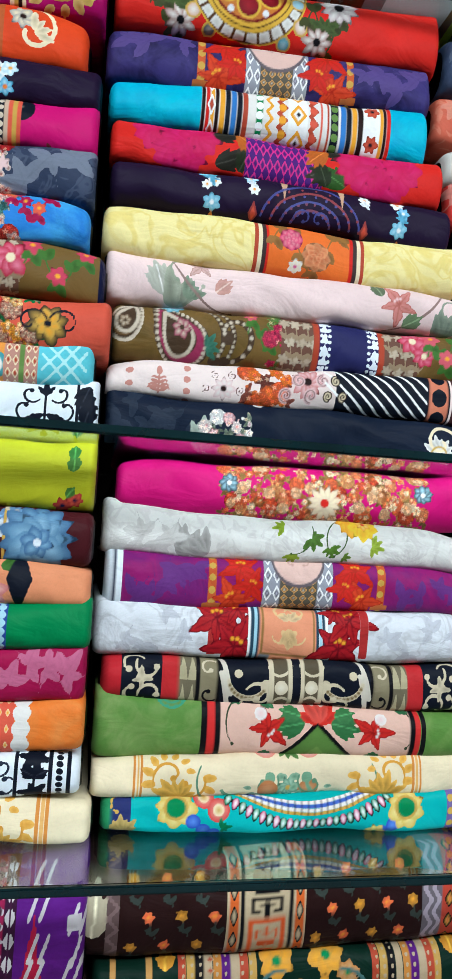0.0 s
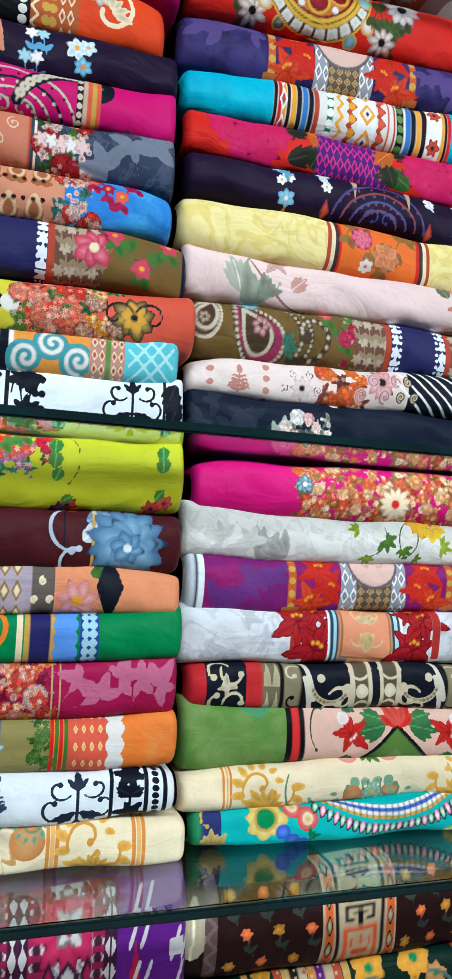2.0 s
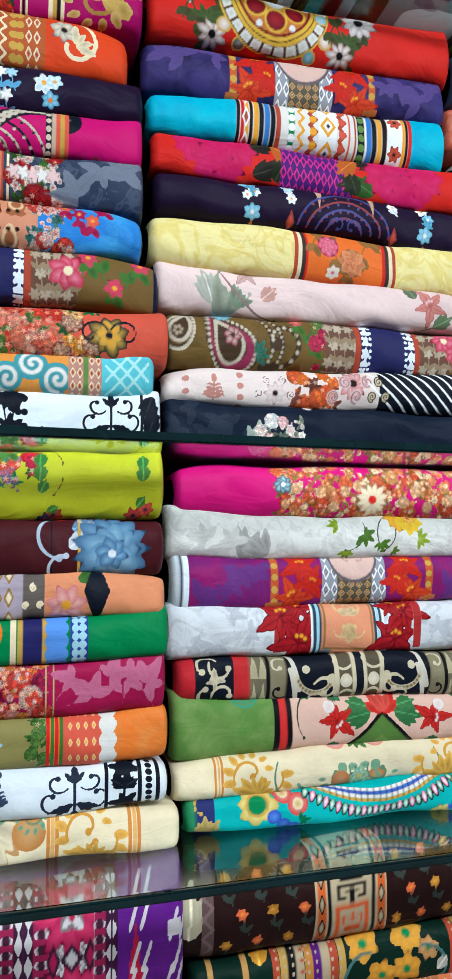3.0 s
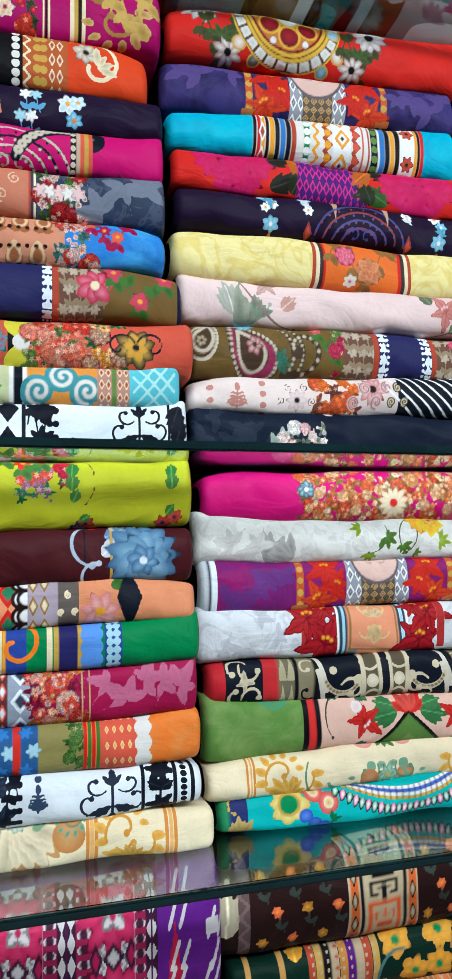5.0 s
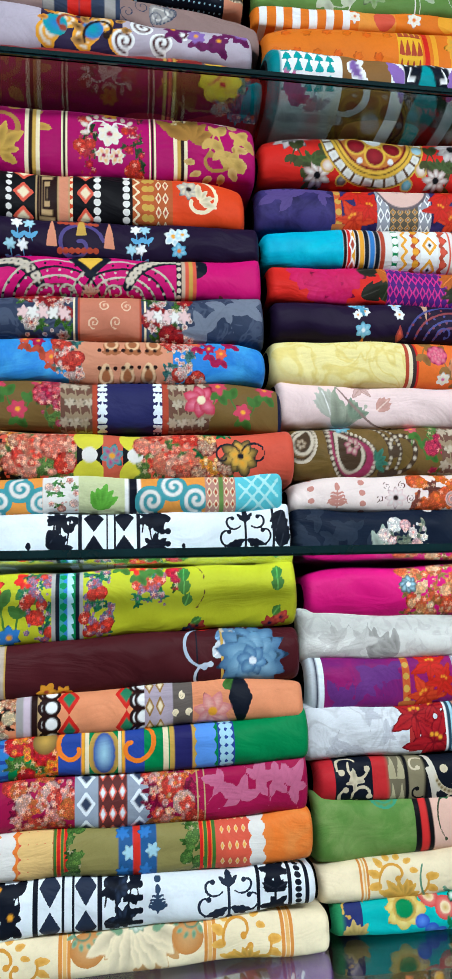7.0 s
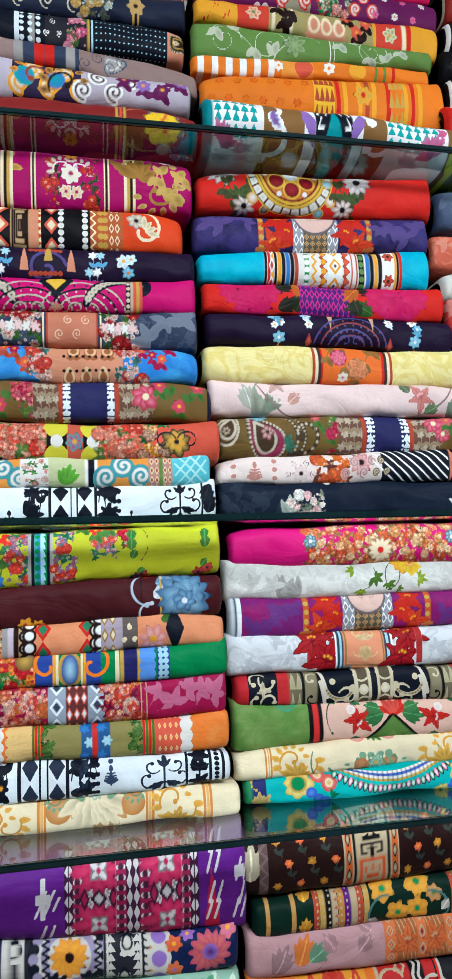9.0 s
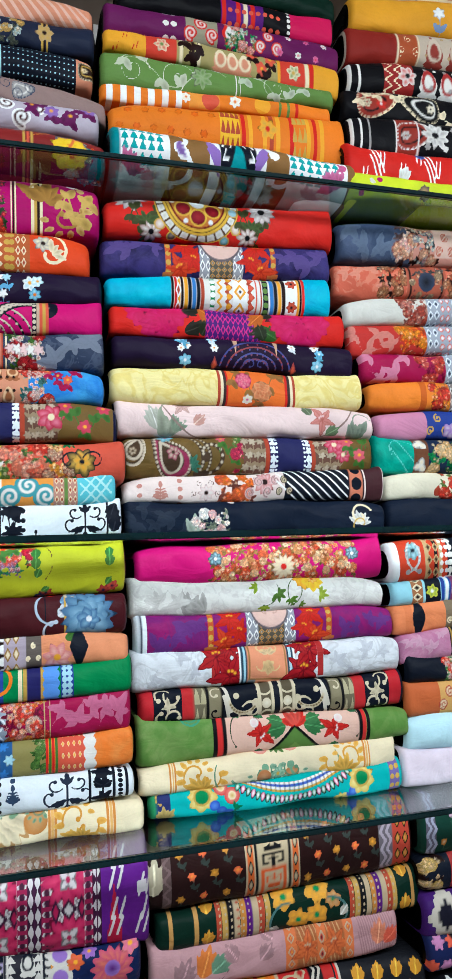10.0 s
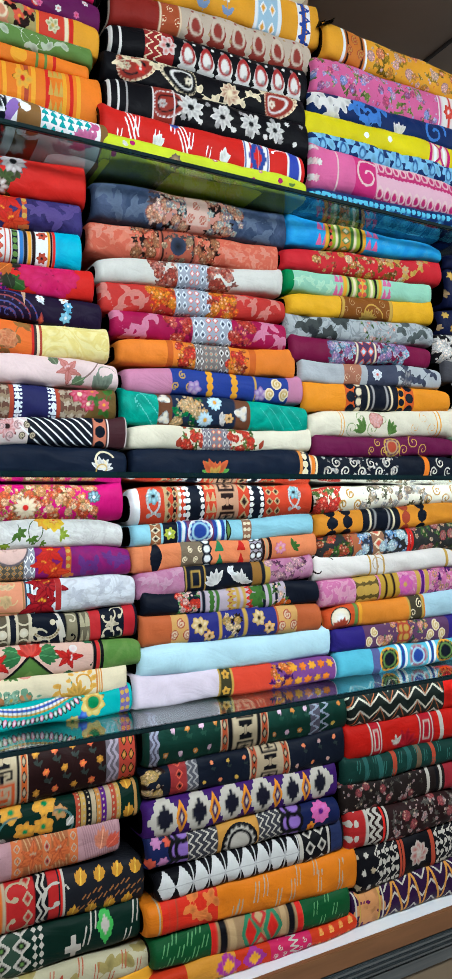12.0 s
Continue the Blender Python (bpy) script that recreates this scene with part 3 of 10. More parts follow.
    def medallion(self, u, v, r, cols, n=16):
        """Rings of jewels round a rosette."""
        for i, c in enumerate(cols):
            self.disc(u, v, r * (1 - 0.16 * i), c, n=28)
        for i in range(n):
            t = 6.2832 * i / n
            self.disc(u + self.ru(r * 0.86 * math.cos(t)), v + r * 0.86 * math.sin(t), r * 0.12, cols[(i % 2) * 2], n=6)
        self.up()

    def frames(self, a, b, c, n=3, w=0.04, v0=0.08, v1=0.92):
        """Nested angular key frames."""
        for i in range(n):
            f = i / n * 0.5
            l, r, lo, hi = a + (b - a) * f, b - (b - a) * f, v0 + (v1 - v0) * f, v1 - (v1 - v0) * f
            w = min(w, 0.032)
            k = self.ru(w)
            self.band(l, l + k, c, lo, hi, False)
            self.band(r - k, r, c, lo, hi, False)
            self.band(l, r, c, lo, lo + w, False)
            self.band(l, r, c, hi - w, hi, False)
        self.up()

    def triangles(self, a, b, c, nu=6, nv=2, v0=0.1, v1=0.95, c2=None):
        du, dv = (b - a) / nu, (v1 - v0) / nv
        k = self.ru(1)
        for j in range(nv):
            for i in range(nu):
                u, v = a + (i + 0.5) * du, v0 + (j + 0.35) * dv
                self.blob(u, v, [(du * 0.48 / k, -0.33 * dv), (0, 0.6 * dv), (-du * 0.48 / k, -0.33 * dv)], c if not c2 or (i + j) % 2 else c2)
        self.up()

    def tree(self, u, v, h, c, n=4):
        """A damask tree: stem with paired curled leaves."""
        self.stroke([(u, v), (u, v + h * 0.5), (u, v + h)], 0.04, c)
        for i in range(n):
            y = v + h * (0.1 + 0.75 * i / n)
            s = h * 0.5 * (1 - 0.14 * i)
            for hand in (1, -1):
                ang = 0.55 if hand > 0 else math.pi - 0.55
                self.petal(u, y, ang, s, 0.13, c)
                self.disc(u + self.ru(hand * s * 0.86), y + s * 0.3, h * 0.045, c, n=8)
        self.petal(u, v + h * 0.85, 1.57, h * 0.4, 0.3, c)
        self.up()

    def ikat(self, a, b, c, c2, n=4, v=0.5, h=0.42):
        """Diamonds with feathered, stepped edges."""
        du = (b - a) / n
        for i in range(n):
            u = a + (i + 0.5) * du
            for s in range(-5, 6):
                top = h * (1 - abs(s) / 5.5) + self.rng.uniform(0, 0.05)
                x = u + s * du * 0.085
                self.band(x - du * 0.04, x + du * 0.04, c, v - top, v + top, False)
                if abs(s) < 3:
                    t2 = h * 0.5 * (1 - abs(s) / 3)
                    self.band(x - du * 0.04, x + du * 0.04, c2, v - t2, v + t2, False)
        self.up()

    def dashes(self, a, b, c, n=6, r=0.16, v0=0.2, v1=0.85):
        """Small pairs of slanting woven dashes."""
        for i in range(n):
            u, v = a + (b - a) * (i + 0.5) / n, v0 + (v1 - v0) * ((i * 0.618) % 1)
            for s in (-0.03, 0.05):
                self.stroke([(u + self.ru(s), v - r / 2), (u + self.ru(s + 0.03), v), (u + self.ru(s + 0.06), v + r / 2)], 0.035, c)
        self.up()

    def ghosts(self, a, b, c, n=6, r=0.3):
        """Large pale leaves, tone on tone."""
        for i in range(n):
            u, v, t0 = a + (b - a) * (i + 0.5) / n, self.rng.uniform(0.25, 0.75), self.rng.uniform(0, 6)
            for s in range(4):
                self.petal(u, v, t0 + s * 1.1, r * self.rng.uniform(0.45, 0.8), 0.22, c, c)
                self.stroke([(u, v), (u + self.ru(0.4 * r * math.cos(t0 + s * 1.1)), v + 0.4 * r * math.sin(t0 + s * 1.1)), (u + self.ru(0.8 * r * math.cos(t0 + s * 1.1)), v + 0.8 * r * math.sin(t0 + s * 1.1))], 0.012, tuple(0.85 * x for x in c))
        self.up()

    def vine(self, a, b, c, flowers=(), n=8, v=0.5, amp=0.2, r=0.16):
        t = np.linspace(0, 1, 40)
        self.stroke(np.stack([a + (b - a) * t, v + amp * np.sin(t * 9)], -1), 0.03, c)
        for i in range(n):
            s = (i + 0.5) / n
            u, y = a + (b - a) * s, v + amp * math.sin(s * 9)
            self.petal(u, y, 1.1 if i % 2 else -1.0, r, 0.28, c, tuple(0.6 * x for x in c))
            self.petal(u, y, 2.2 if i % 2 else -2.4, r * 0.8, 0.28, c)
            if flowers and i % 2 == 0:
                self.flower(u, y + 0.1, r, flowers[i // 2 % len(flowers)], None, AMBER, 6)
        self.up()

    def buta(self, a, b, c, c2, nu=5, nv=1, r=0.3):
        """Upright drop sprigs of block print."""
        for j in range(nv):
            for i in range(nu):
                u = a + (b - a) * (i + 0.5 + 0.25 * (j % 2)) / nu
                v = (j + 0.15) / nv
                r2 = r * 0.8
                self.petal(u, v, 1.57, r2 * 1.9, 0.30, c, c)
                self.petal(u, v + r * 0.25, 1.57, r * 1.3, 0.3, c2, c2)
                self.petal(u, v + r * 0.4, 1.57, r * 0.8, 0.3, c, c)
                for s in (0.2, 2.94):
                    self.petal(u, v, s, r * 0.6, 0.2, c)
        self.up()


    # -- drawn ornaments --
    def sweep(self, u, v, r, c, w=0.07, start=0.0, turn=3.6, curl=0.75, bead=None):
        """A scroll that winds inwards, thick at its start and tapering, with a knob at its end and beads along it."""
        t = np.linspace(0, 1, 26)
        ang, rad = start + turn * t, r * (1 - curl * t)
        pts = np.stack([u + self.ru(1) * rad * np.cos(ang), v + rad * np.sin(ang)], -1)
        for i in range(len(pts) - 1):
            self.stroke(pts[i:i + 2], w * (0.35 + 0.65 * math.sin(math.pi * (0.15 + 0.75 * t[i]))), c)
        self.disc(pts[-1][0], pts[-1][1], w * 0.75, c, n=9)
        if bead:
            for p in pts[2:-2:2]:
                self.disc(p[0], p[1], w * 0.22, bead, n=6)
        self.up()

    def acanthus(self, u, v, r, c, c2, hand=1, up=1):
        """A leafy scroll: a winding stem with lobes on its outer side."""
        for k in range(7):
            a = up * (-0.5 + 0.55 * k)
            x, y = u + hand * self.ru(r * 0.62 * math.cos(a)), v + r * 0.62 * math.sin(a)
            lean = a if hand > 0 else math.pi - a
            self.petal(x, y, lean + 0.5 * hand * up, r * (0.55 - 0.03 * k), 0.26, c2, c)
        self.sweep(u, v, r * 0.7, c, r * 0.16, -0.5 * up if hand > 0 else math.pi + 0.5 * up, 4.4 * hand * up, 0.8)

    def lily(self, u, v, r, c, dark, heart, turn=0.3, n=6):
        """An open lily: pointed petals with a darker rib and stamens."""
        for i in range(n):
            a = turn + 6.2832 * i / n
            k = r * (1.0 if i % 2 else 0.82)
            tip = np.array([(0, 0), (0.34, 0.20), (0.66, 0.13), (1.0, 0.0), (0.66, -0.13), (0.34, -0.20)]) * k
            mid = np.array([0.42 * k, 0])
            rot = np.array([[math.cos(a), math.sin(a)], [-math.sin(a), math.cos(a)]])
            at = mid @ rot
            self.blob(u + self.ru(at[0]), v + at[1], (tip - mid) @ rot * 1.06, dark)
            self.blob(u + self.ru(at[0]), v + at[1], (tip - mid) @ rot * 0.88, c, tuple(0.6 * x + 0.4 * y for x, y in zip(c, dark)))
            end = np.array([0.8 * k, 0]) @ rot
            self.stroke([(u, v), (u + self.ru(end[0]), v + end[1])], 0.012, dark)
        for i in range(3):
            a = turn + 0.5 + 0.6 * i
            self.disc(u + self.ru(0.24 * r * math.cos(a)), v + 0.24 * r * math.sin(a), 0.06 * r, heart, n=6)
        self.up()

    def teardrop(self, u, v, r, c, c2, c3, hand=1, turn=1.2):
        """A paisley drop edged with twisted rope, with an inner rope and small blossoms."""
        t = np.linspace(0, 2 * math.pi, 44, endpoint=False)
        x, y = np.cos(t), np.sin(t) * np.abs(np.sin(t / 2)) ** 1.3 * 0.85
        y = y + 0.34 * np.clip(x, 0, 1) ** 2
        for f, fill in ((1.0, c3), (0.62, c2)):
            px, py = f * r * x * hand, f * r * y
            qx, qy = px * math.cos(turn) - py * math.sin(turn), px * math.sin(turn) + py * math.cos(turn)
            self.blob(u - 0.02 * self.ru(r), v, np.stack([qx, qy], -1), fill)
            ring = np.stack([u + self.ru(1) * qx, v + qy], -1)
            ring = np.concatenate([ring, ring[:1]])
            self.stroke(ring, 0.075 * f + 0.01, c2)
            for i, p in enumerate(ring[:-1]):
                self.petal(p[0], p[1], 0.9 + turn + 6.2832 * i / 44, 0.055, 0.4, c)
        self.flower(u - self.ru(0.25 * r * hand * math.cos(turn)), v - 0.25 * r * math.sin(turn), r * 0.42, c3, c, c2, 6)
        self.up()

    def damask(self, u, v, h, c, arms=2):
        """A symmetrical damask palmette: a slender stem with paired scrolls, splayed leaves and a crown."""
        self.stroke([(u, v + 0.05 * h), (u, v + 0.72 * h)], 0.05, c)
        for hand in (1, -1):
            for k in range(arms):
                y, r = v + h * (0.30 + 0.30 * k), h * (0.25 - 0.06 * k)
                self.sweep(u + hand * self.ru(r * 1.35), y + r * 0.5, r, c, 0.05, math.pi + 0.6 * hand if hand > 0 else 0.6 * hand, 4.3 * hand, 0.75)
            for lean, long in ((1.15, 0.42), (1.5, 0.34)):
                self.petal(u + hand * self.ru(0.02), v + 0.34 * h, 1.57 - hand * (lean + 0.75), h * long, 0.09, c)
            self.petal(u, v + 0.66 * h, 1.57 - 0.7 * hand, h * 0.24, 0.13, c)
        self.petal(u, v + 0.66 * h, 1.57, h * 0.32, 0.15, c)
        self.petal(u, v + 0.02 * h, 1.57, h * 0.2, 0.3, c)
        self.up()

    def jewels(self, u, v, r, gold, tile, stone, pearl, dark):
        """A jewelled roundel: a ring of set tiles, gold rims, and round stones about a pearl."""
        self.disc(u, v, r, gold, n=40)
        self.disc(u, v, r * 0.97, dark, n=40)
        n = 26
        for i in range(n):
            a = 6.2832 * i / n
            out = np.array([(-0.07, -0.075), (0.07, -0.09), (0.07, 0.09), (-0.07, 0.075)]) * r
            rot = np.array([[math.cos(a), math.sin(a)], [-math.sin(a), math.cos(a)]])
            self.blob(u + self.ru(0.88 * r * math.cos(a)), v + 0.88 * r * math.sin(a), out @ rot, tile, tuple(0.7 * x for x in tile))
        for f, c in ((0.80, gold), (0.74, dark), (0.72, gold), (0.66, stone), (0.62, (0.5, 0.16, 0.03))):
            self.disc(u, v, r * f, c, n=40)
        for i in range(6):
            a = 0.52 + 1.0472 * i
            x, y = u + self.ru(0.40 * r * math.cos(a)), v + 0.40 * r * math.sin(a)
            self.disc(x, y, r * 0.205, gold, n=18)
            self.disc(x, y, r * 0.165, stone, tuple(min(1, 1.8 * q) for q in stone), 18)
            a += 0.5236
            self.disc(u + self.ru(0.58 * r * math.cos(a)), v + 0.58 * r * math.sin(a), r * 0.055, pearl, n=8)
        self.disc(u, v, r * 0.22, gold, n=18)
        self.disc(u, v, r * 0.18, pearl, WHITE, 18)
        self.up()

    def garland(self, a, b, top, sag, threads, drops, n=24, r=0.07):
        """A hanging collar of strung beads, with drops along its lower edge."""
        for k, c in enumerate(threads):
            m = n * 3
            for i in range(m):
                t = (i + 0.5) / m
                self.disc(a + (b - a) * t, top - sag * (4 * t * (1 - t)) - 0.01 - 0.062 * k + 0.03 * (len(threads) - 1), 0.028, c if i % 3 else tuple(0.5 * x for x in c), n=6)
        for i in range(n):
            t = (i + 0.5) / n
            u, v = a + (b - a) * t, top - sag * (4 * t * (1 - t)) - 0.062 * (len(threads) - 1)
            lean = -1.57 + 1.1 * (t - 0.5)
            self.petal(u, v, lean, r * 3.4, 0.26, BLACK)
            self.petal(u, v, lean, r * 3.0, 0.20, drops[i % len(drops)], WHITE)
        self.up()

    def keys(self, a, b, v0, v1, c, paper):
        """Woven key panel: a dark square with a star, between angular hooks."""
        m, k, h = (a + b) / 2, (b - a) / 2, (v1 - v0)
        self.band(a, b, paper, v0, v1)
        self.band(m - 0.62 * k, m + 0.62 * k, c, v0 + 0.34 * h, v0 + 0.66 * h)
        for s in (-1, 1):
            self.blob(m + s * 0.24 * k, v0 + 0.5 * h, [(s * x * h * 0.1, y * h * 0.1) for x, y in ((1.2, 0.9), (-0.8, 0.3), (-0.8, -0.3), (1.2, -0.9))], paper)
        self.band(m - 0.12 * k, m + 0.12 * k, paper, v0 + 0.42 * h, v0 + 0.58 * h)
        for s in (-1, 1):
            base = v0 + 0.5 * h
            lo = lambda f, g: (min(base + s * f * h, base + s * g * h), max(base + s * f * h, base + s * g * h))
            self.band(m - 0.8 * k, m + 0.8 * k, c, *lo(0.20, 0.24))
            self.band(m - 0.8 * k, m - 0.62 * k, c, *lo(0.24, 0.40))
            self.band(m + 0.62 * k, m + 0.8 * k, c, *lo(0.24, 0.40))
            self.band(m - 0.8 * k, m - 0.30 * k, c, *lo(0.37, 0.41))
            self.band(m + 0.30 * k, m + 0.8 * k, c, *lo(0.37, 0.41))
            self.band(m - 0.12 * k, m + 0.12 * k, c, *lo(0.26, 0.46))
            self.band(m - 0.40 * k, m + 0.40 * k, c, *lo(0.28, 0.31))
        self.up()

    def petal_tuft(self, u, v, c):
        """A small crest of three plumes."""
        for a in (0.3, 0.9, 1.5):
            self.petal(u, v, a, 0.2, 0.2, c)

    def stroke_line(self, u0, v0, u1, v1, c, w=0.045):
        """A straight drawn line."""
        self.stroke([(u0, v0), (u1, v1)], w, c)

    def leaf_blade(self, u, v, ang, r, c):
        """A broad toothed leaf with a pale midrib."""
        for k in (-0.55, 0.55, -0.28, 0.28, 0.0):
            self.petal(u, v, ang + k, r * (1 - 0.5 * abs(k)), 0.13, c, tuple(0.7 * x for x in c))
        self.stroke([(u, v), (u + self.ru(0.8 * r * math.cos(ang)), v + 0.8 * r * math.sin(ang))], 0.014, tuple(min(1, 2.5 * x + 0.02) for x in c))
        self.up()

    def lunette(self, u, v, r, cols):
        """A half-moon of nested arcs with scalloped beads."""
        for k, c in enumerate(cols):
            f = r * (1 - 0.2 * k)
            t = np.linspace(0.1, 3.04, 22)
            self.stroke(np.stack([u + self.ru(f) * 1.25 * np.cos(t), v + f * np.sin(t)], -1), 0.05, c)
            for a in t[::2]:
                self.disc(u + self.ru(f) * 1.25 * math.cos(a), v + f * 0.9 * math.sin(a), 0.022, cols[(k + 1) % len(cols)], n=6)
        self.sweep(u + self.ru(0.2 * r), v + 0.2 * r, 0.25 * r, cols[0], 0.04, 0, 4.5)
        self.sweep(u - self.ru(0.2 * r), v + 0.2 * r, 0.25 * r, cols[0], 0.04, math.pi, -4.5)
        self.up()


COUNT = [0]


def fabric(place, label, base, tone="plain", second=None, prints=(), group="stack of folded fabrics", fine=2, under=-0.08, near=0, belly=0):
    """A folded fabric: an Empty at its base, the cloth, and the print on it."""
    COUNT[0] += 1
    f = Fold(*place, COUNT[0], fine, under, near, belly)
    thing = tagged(new("folded_fabric"), label, "folded fabric", group)
    origin = np.array([(f.xl + f.xr) / 2, f.y + 0.1, min(f.zb)])
    thing.location = origin
    for op, *args in prints:
        op(f, *args)
    f.body(cloth_material(base, tone, second), thing, origin)
    return thing


# short names for the prints
band, lines, disc, flower, rose, leaves, bouquet = Fold.band, Fold.lines, Fold.disc, Fold.flower, Fold.rose, Fold.leaves, Fold.bouquet
scatter, dots, diamonds, zigzag, slants, curl, scroll = Fold.scatter, Fold.dots, Fold.diamonds, Fold.zigzag, Fold.slants, Fold.curl, Fold.scroll
paisley, medallion, frames, triangles, tree, ikat, dashes = Fold.paisley, Fold.medallion, Fold.frames, Fold.triangles, Fold.tree, Fold.ikat, Fold.dashes
ghosts, vine, buta = Fold.ghosts, Fold.vine, Fold.buta
sweep, acanthus, lily, teardrop, damask, jewels, garland, lunette, petal_tuft, stroke_line, leaf_blade, keys = Fold.sweep, Fold.acanthus, Fold.lily, Fold.teardrop, Fold.damask, Fold.jewels, Fold.garland, Fold.lunette, Fold.petal_tuft, Fold.stroke_line, Fold.leaf_blade, Fold.keys


def knotted_end(thing, at, mat):
    """A twisted corner of cloth tied round the end of a roll."""
    rng = random.Random(5)
    verts, faces, nu, nv = [], [], 22, 9
    for i in range(nu):
        t = 2 * math.pi * i / nu
        for j in range(nv):
            s = j / (nv - 1)
            r = 0.006 + 0.020 * s ** 1.4 * (1 + 0.45 * math.sin(3 * t + 1.0) + 0.2 * math.sin(7 * t))
            ruffle = 0.006 * s * math.sin(5 * t + 4 * s)
            verts.append((at[0] + 0.030 * s * math.cos(0.5) + r * 0.6 * math.cos(t), at[1] + r * math.sin(t) * 0.7 + ruffle, at[2] + 0.022 * s + r * 0.55 * math.sin(t + 0.6) + rng.uniform(0, 0.0015)))
    for i in range(nu):
        for j in range(nv - 1):
            a, b = i * nv + j, (i + 1) % nu * nv + j
            faces.append((a, b, b + 1, a + 1))
    ob = finish("knotted_corner", verts, faces, mat, thing, "twisted yellow corner of cloth", smooth=True)
    ob.matrix_parent_inverse = Matrix.Translation(thing.location).inverted()
    return ob


# stack above the top glass shelf
fabric((-0.430, -0.010, 2.1878, 2.2590, 2.1878, 2.2480, 0.786), "dark maroon folded fabric with yellow and red flowers at the end", (0.24,0.02,0.02),
       prints=[(band,0.70,0.99,(0.22,0.02,0.02)),
               (sweep,0.80,0.2,0.5,(0.6,0.2,0.03),0.03,1.2,1.4,0.2),
               (lines,0.70,0.74,[GOLD,CORAL,GOLD],0.3),
               (bouquet,0.85,0.99,[(0.02,0.2,0.3),RED,(0.6,0.1,0.02)],(0.0,0.2,0.25),9,0.24,0.1,0.95),
               (leaves,0.95,0.35,0.5,(0.0,0.28,0.34),6,-0.4,2.4),
               (flower,0.865,0.46,0.36,(0.8,0.5,0.02),(0.85,0.62,0.05),(0.7,0.2,0.02),9,0.4),
               (flower,0.875,0.40,0.2,(0.85,0.6,0.03),(0.8,0.4,0.02),RED,7),
               (sweep,0.80,0.66,0.3,(0.7,0.16,0.05),0.05,-1.2,1.8,0.1)], group="fabrics stacked above the top glass shelf", fine=1, near=0.18, belly=0.05)
fabric((-0.434, -0.016, 2.2600, 2.3359, 2.2520, 2.2923, 0.806), "white folded fabric with purple and teal baroque scrolls", (0.5,0.45,0.55),
       prints=[(band,0.354,0.597,(0.03,0.02,0.06)),
               (scroll,0.354,0.620,(0.75,0.7,0.6),AMBER,5,0.12,0.36),
               (scroll,0.575,0.802,WINE,WHITE,4,0.1,0.34),
               (disc,0.398,0.5,0.16,TEAL,BLUE),(acanthus,0.43,0.5,0.4,(0.3,0.05,0.03),AMBER,1,1),
               (disc,0.508,0.5,0.14,BLUE,TEAL),(acanthus,0.54,0.45,0.4,BROWN,(0.6,0.3,0.08),-1,1),
               (vine,0.733,0.978,PLUM,[PLUM,VIOLET],7,0.5,0.15,0.2)], group="fabrics stacked above the top glass shelf", fine=1, near=0.18)
fabric((-0.421, -0.003, 2.3336, 2.3613, 2.2868, 2.3295, 0.812), "mauve-grey folded fabric with a paisley border", (0.30,0.20,0.19),
       prints=[(band,0.326,0.559,SLATE),
               (lines,0.326,0.547,[GREY,None,RED,RED,None,GREY],0.45),
               (paisley,0.672,0.5,0.34,SLATE,GREY,OFF),
               (scroll,0.559,0.741,SLATE,None,4,0.05,0.3)], group="fabrics stacked above the top glass shelf", fine=1, near=0.18)
fabric((-0.441, -0.023, 2.3535, 2.4029, 2.3440, 2.3971, 0.812), "dark navy dotted folded fabric with pink roses", INK,
       prints=[(lines,0.373,0.483,[SKYW,None,GREY,None],0.3),
               (dots,0.390,0.478,SKYW,3,7,0.05),
               (band,0.487,0.640,(0.02,0.02,0.03)),
               (scroll,0.483,0.550,OFF,None,3,0.06,0.28),
               (bouquet,0.568,0.629,[PINK,BLUSH,MAG],LEAF,6,0.26),
               (lines,0.636,0.663,[GOLD,SKY],0.3),
               (dots,0.663,0.931,SKY,16,8,0.02),
               (band,0.933,1.000,SALMON),
               (paisley,0.971,0.5,0.3,CREAM,BROWN,GOLD)], group="fabrics stacked above the top glass shelf", fine=1, near=0.18)
fabric((-0.437, -0.019, 2.3956, 2.4502, 2.4040, 2.4465, 0.812), "navy folded fabric with cream paisley scrolls", (0.014,0.02,0.045),
       prints=[(scroll,0.364,0.656,(0.6,0.55,0.45),None,6,0.1,0.34),
               (bouquet,0.588,0.725,[GOLD,TAN,SKY],(0.1,0.12,0.1),8,0.2),
               (lines,0.795,0.823,[GOLD,BROWN,GOLD],0.4),
               (flower,0.809,0.5,0.3,TAN,GOLD,BROWN)], group="fabrics stacked above the top glass shelf", fine=1, near=0.18)
fabric((-0.439, -0.021, 2.4471, 2.4938, 2.4460, 2.4888, 0.812), "peach folded fabric with faint slanting stripes", SALMON,
       prints=[(slants,0.371,0.983,(0.75,0.45,0.36),16,0.1,0.4)], group="fabrics stacked above the top glass shelf", fine=1, near=0.18)
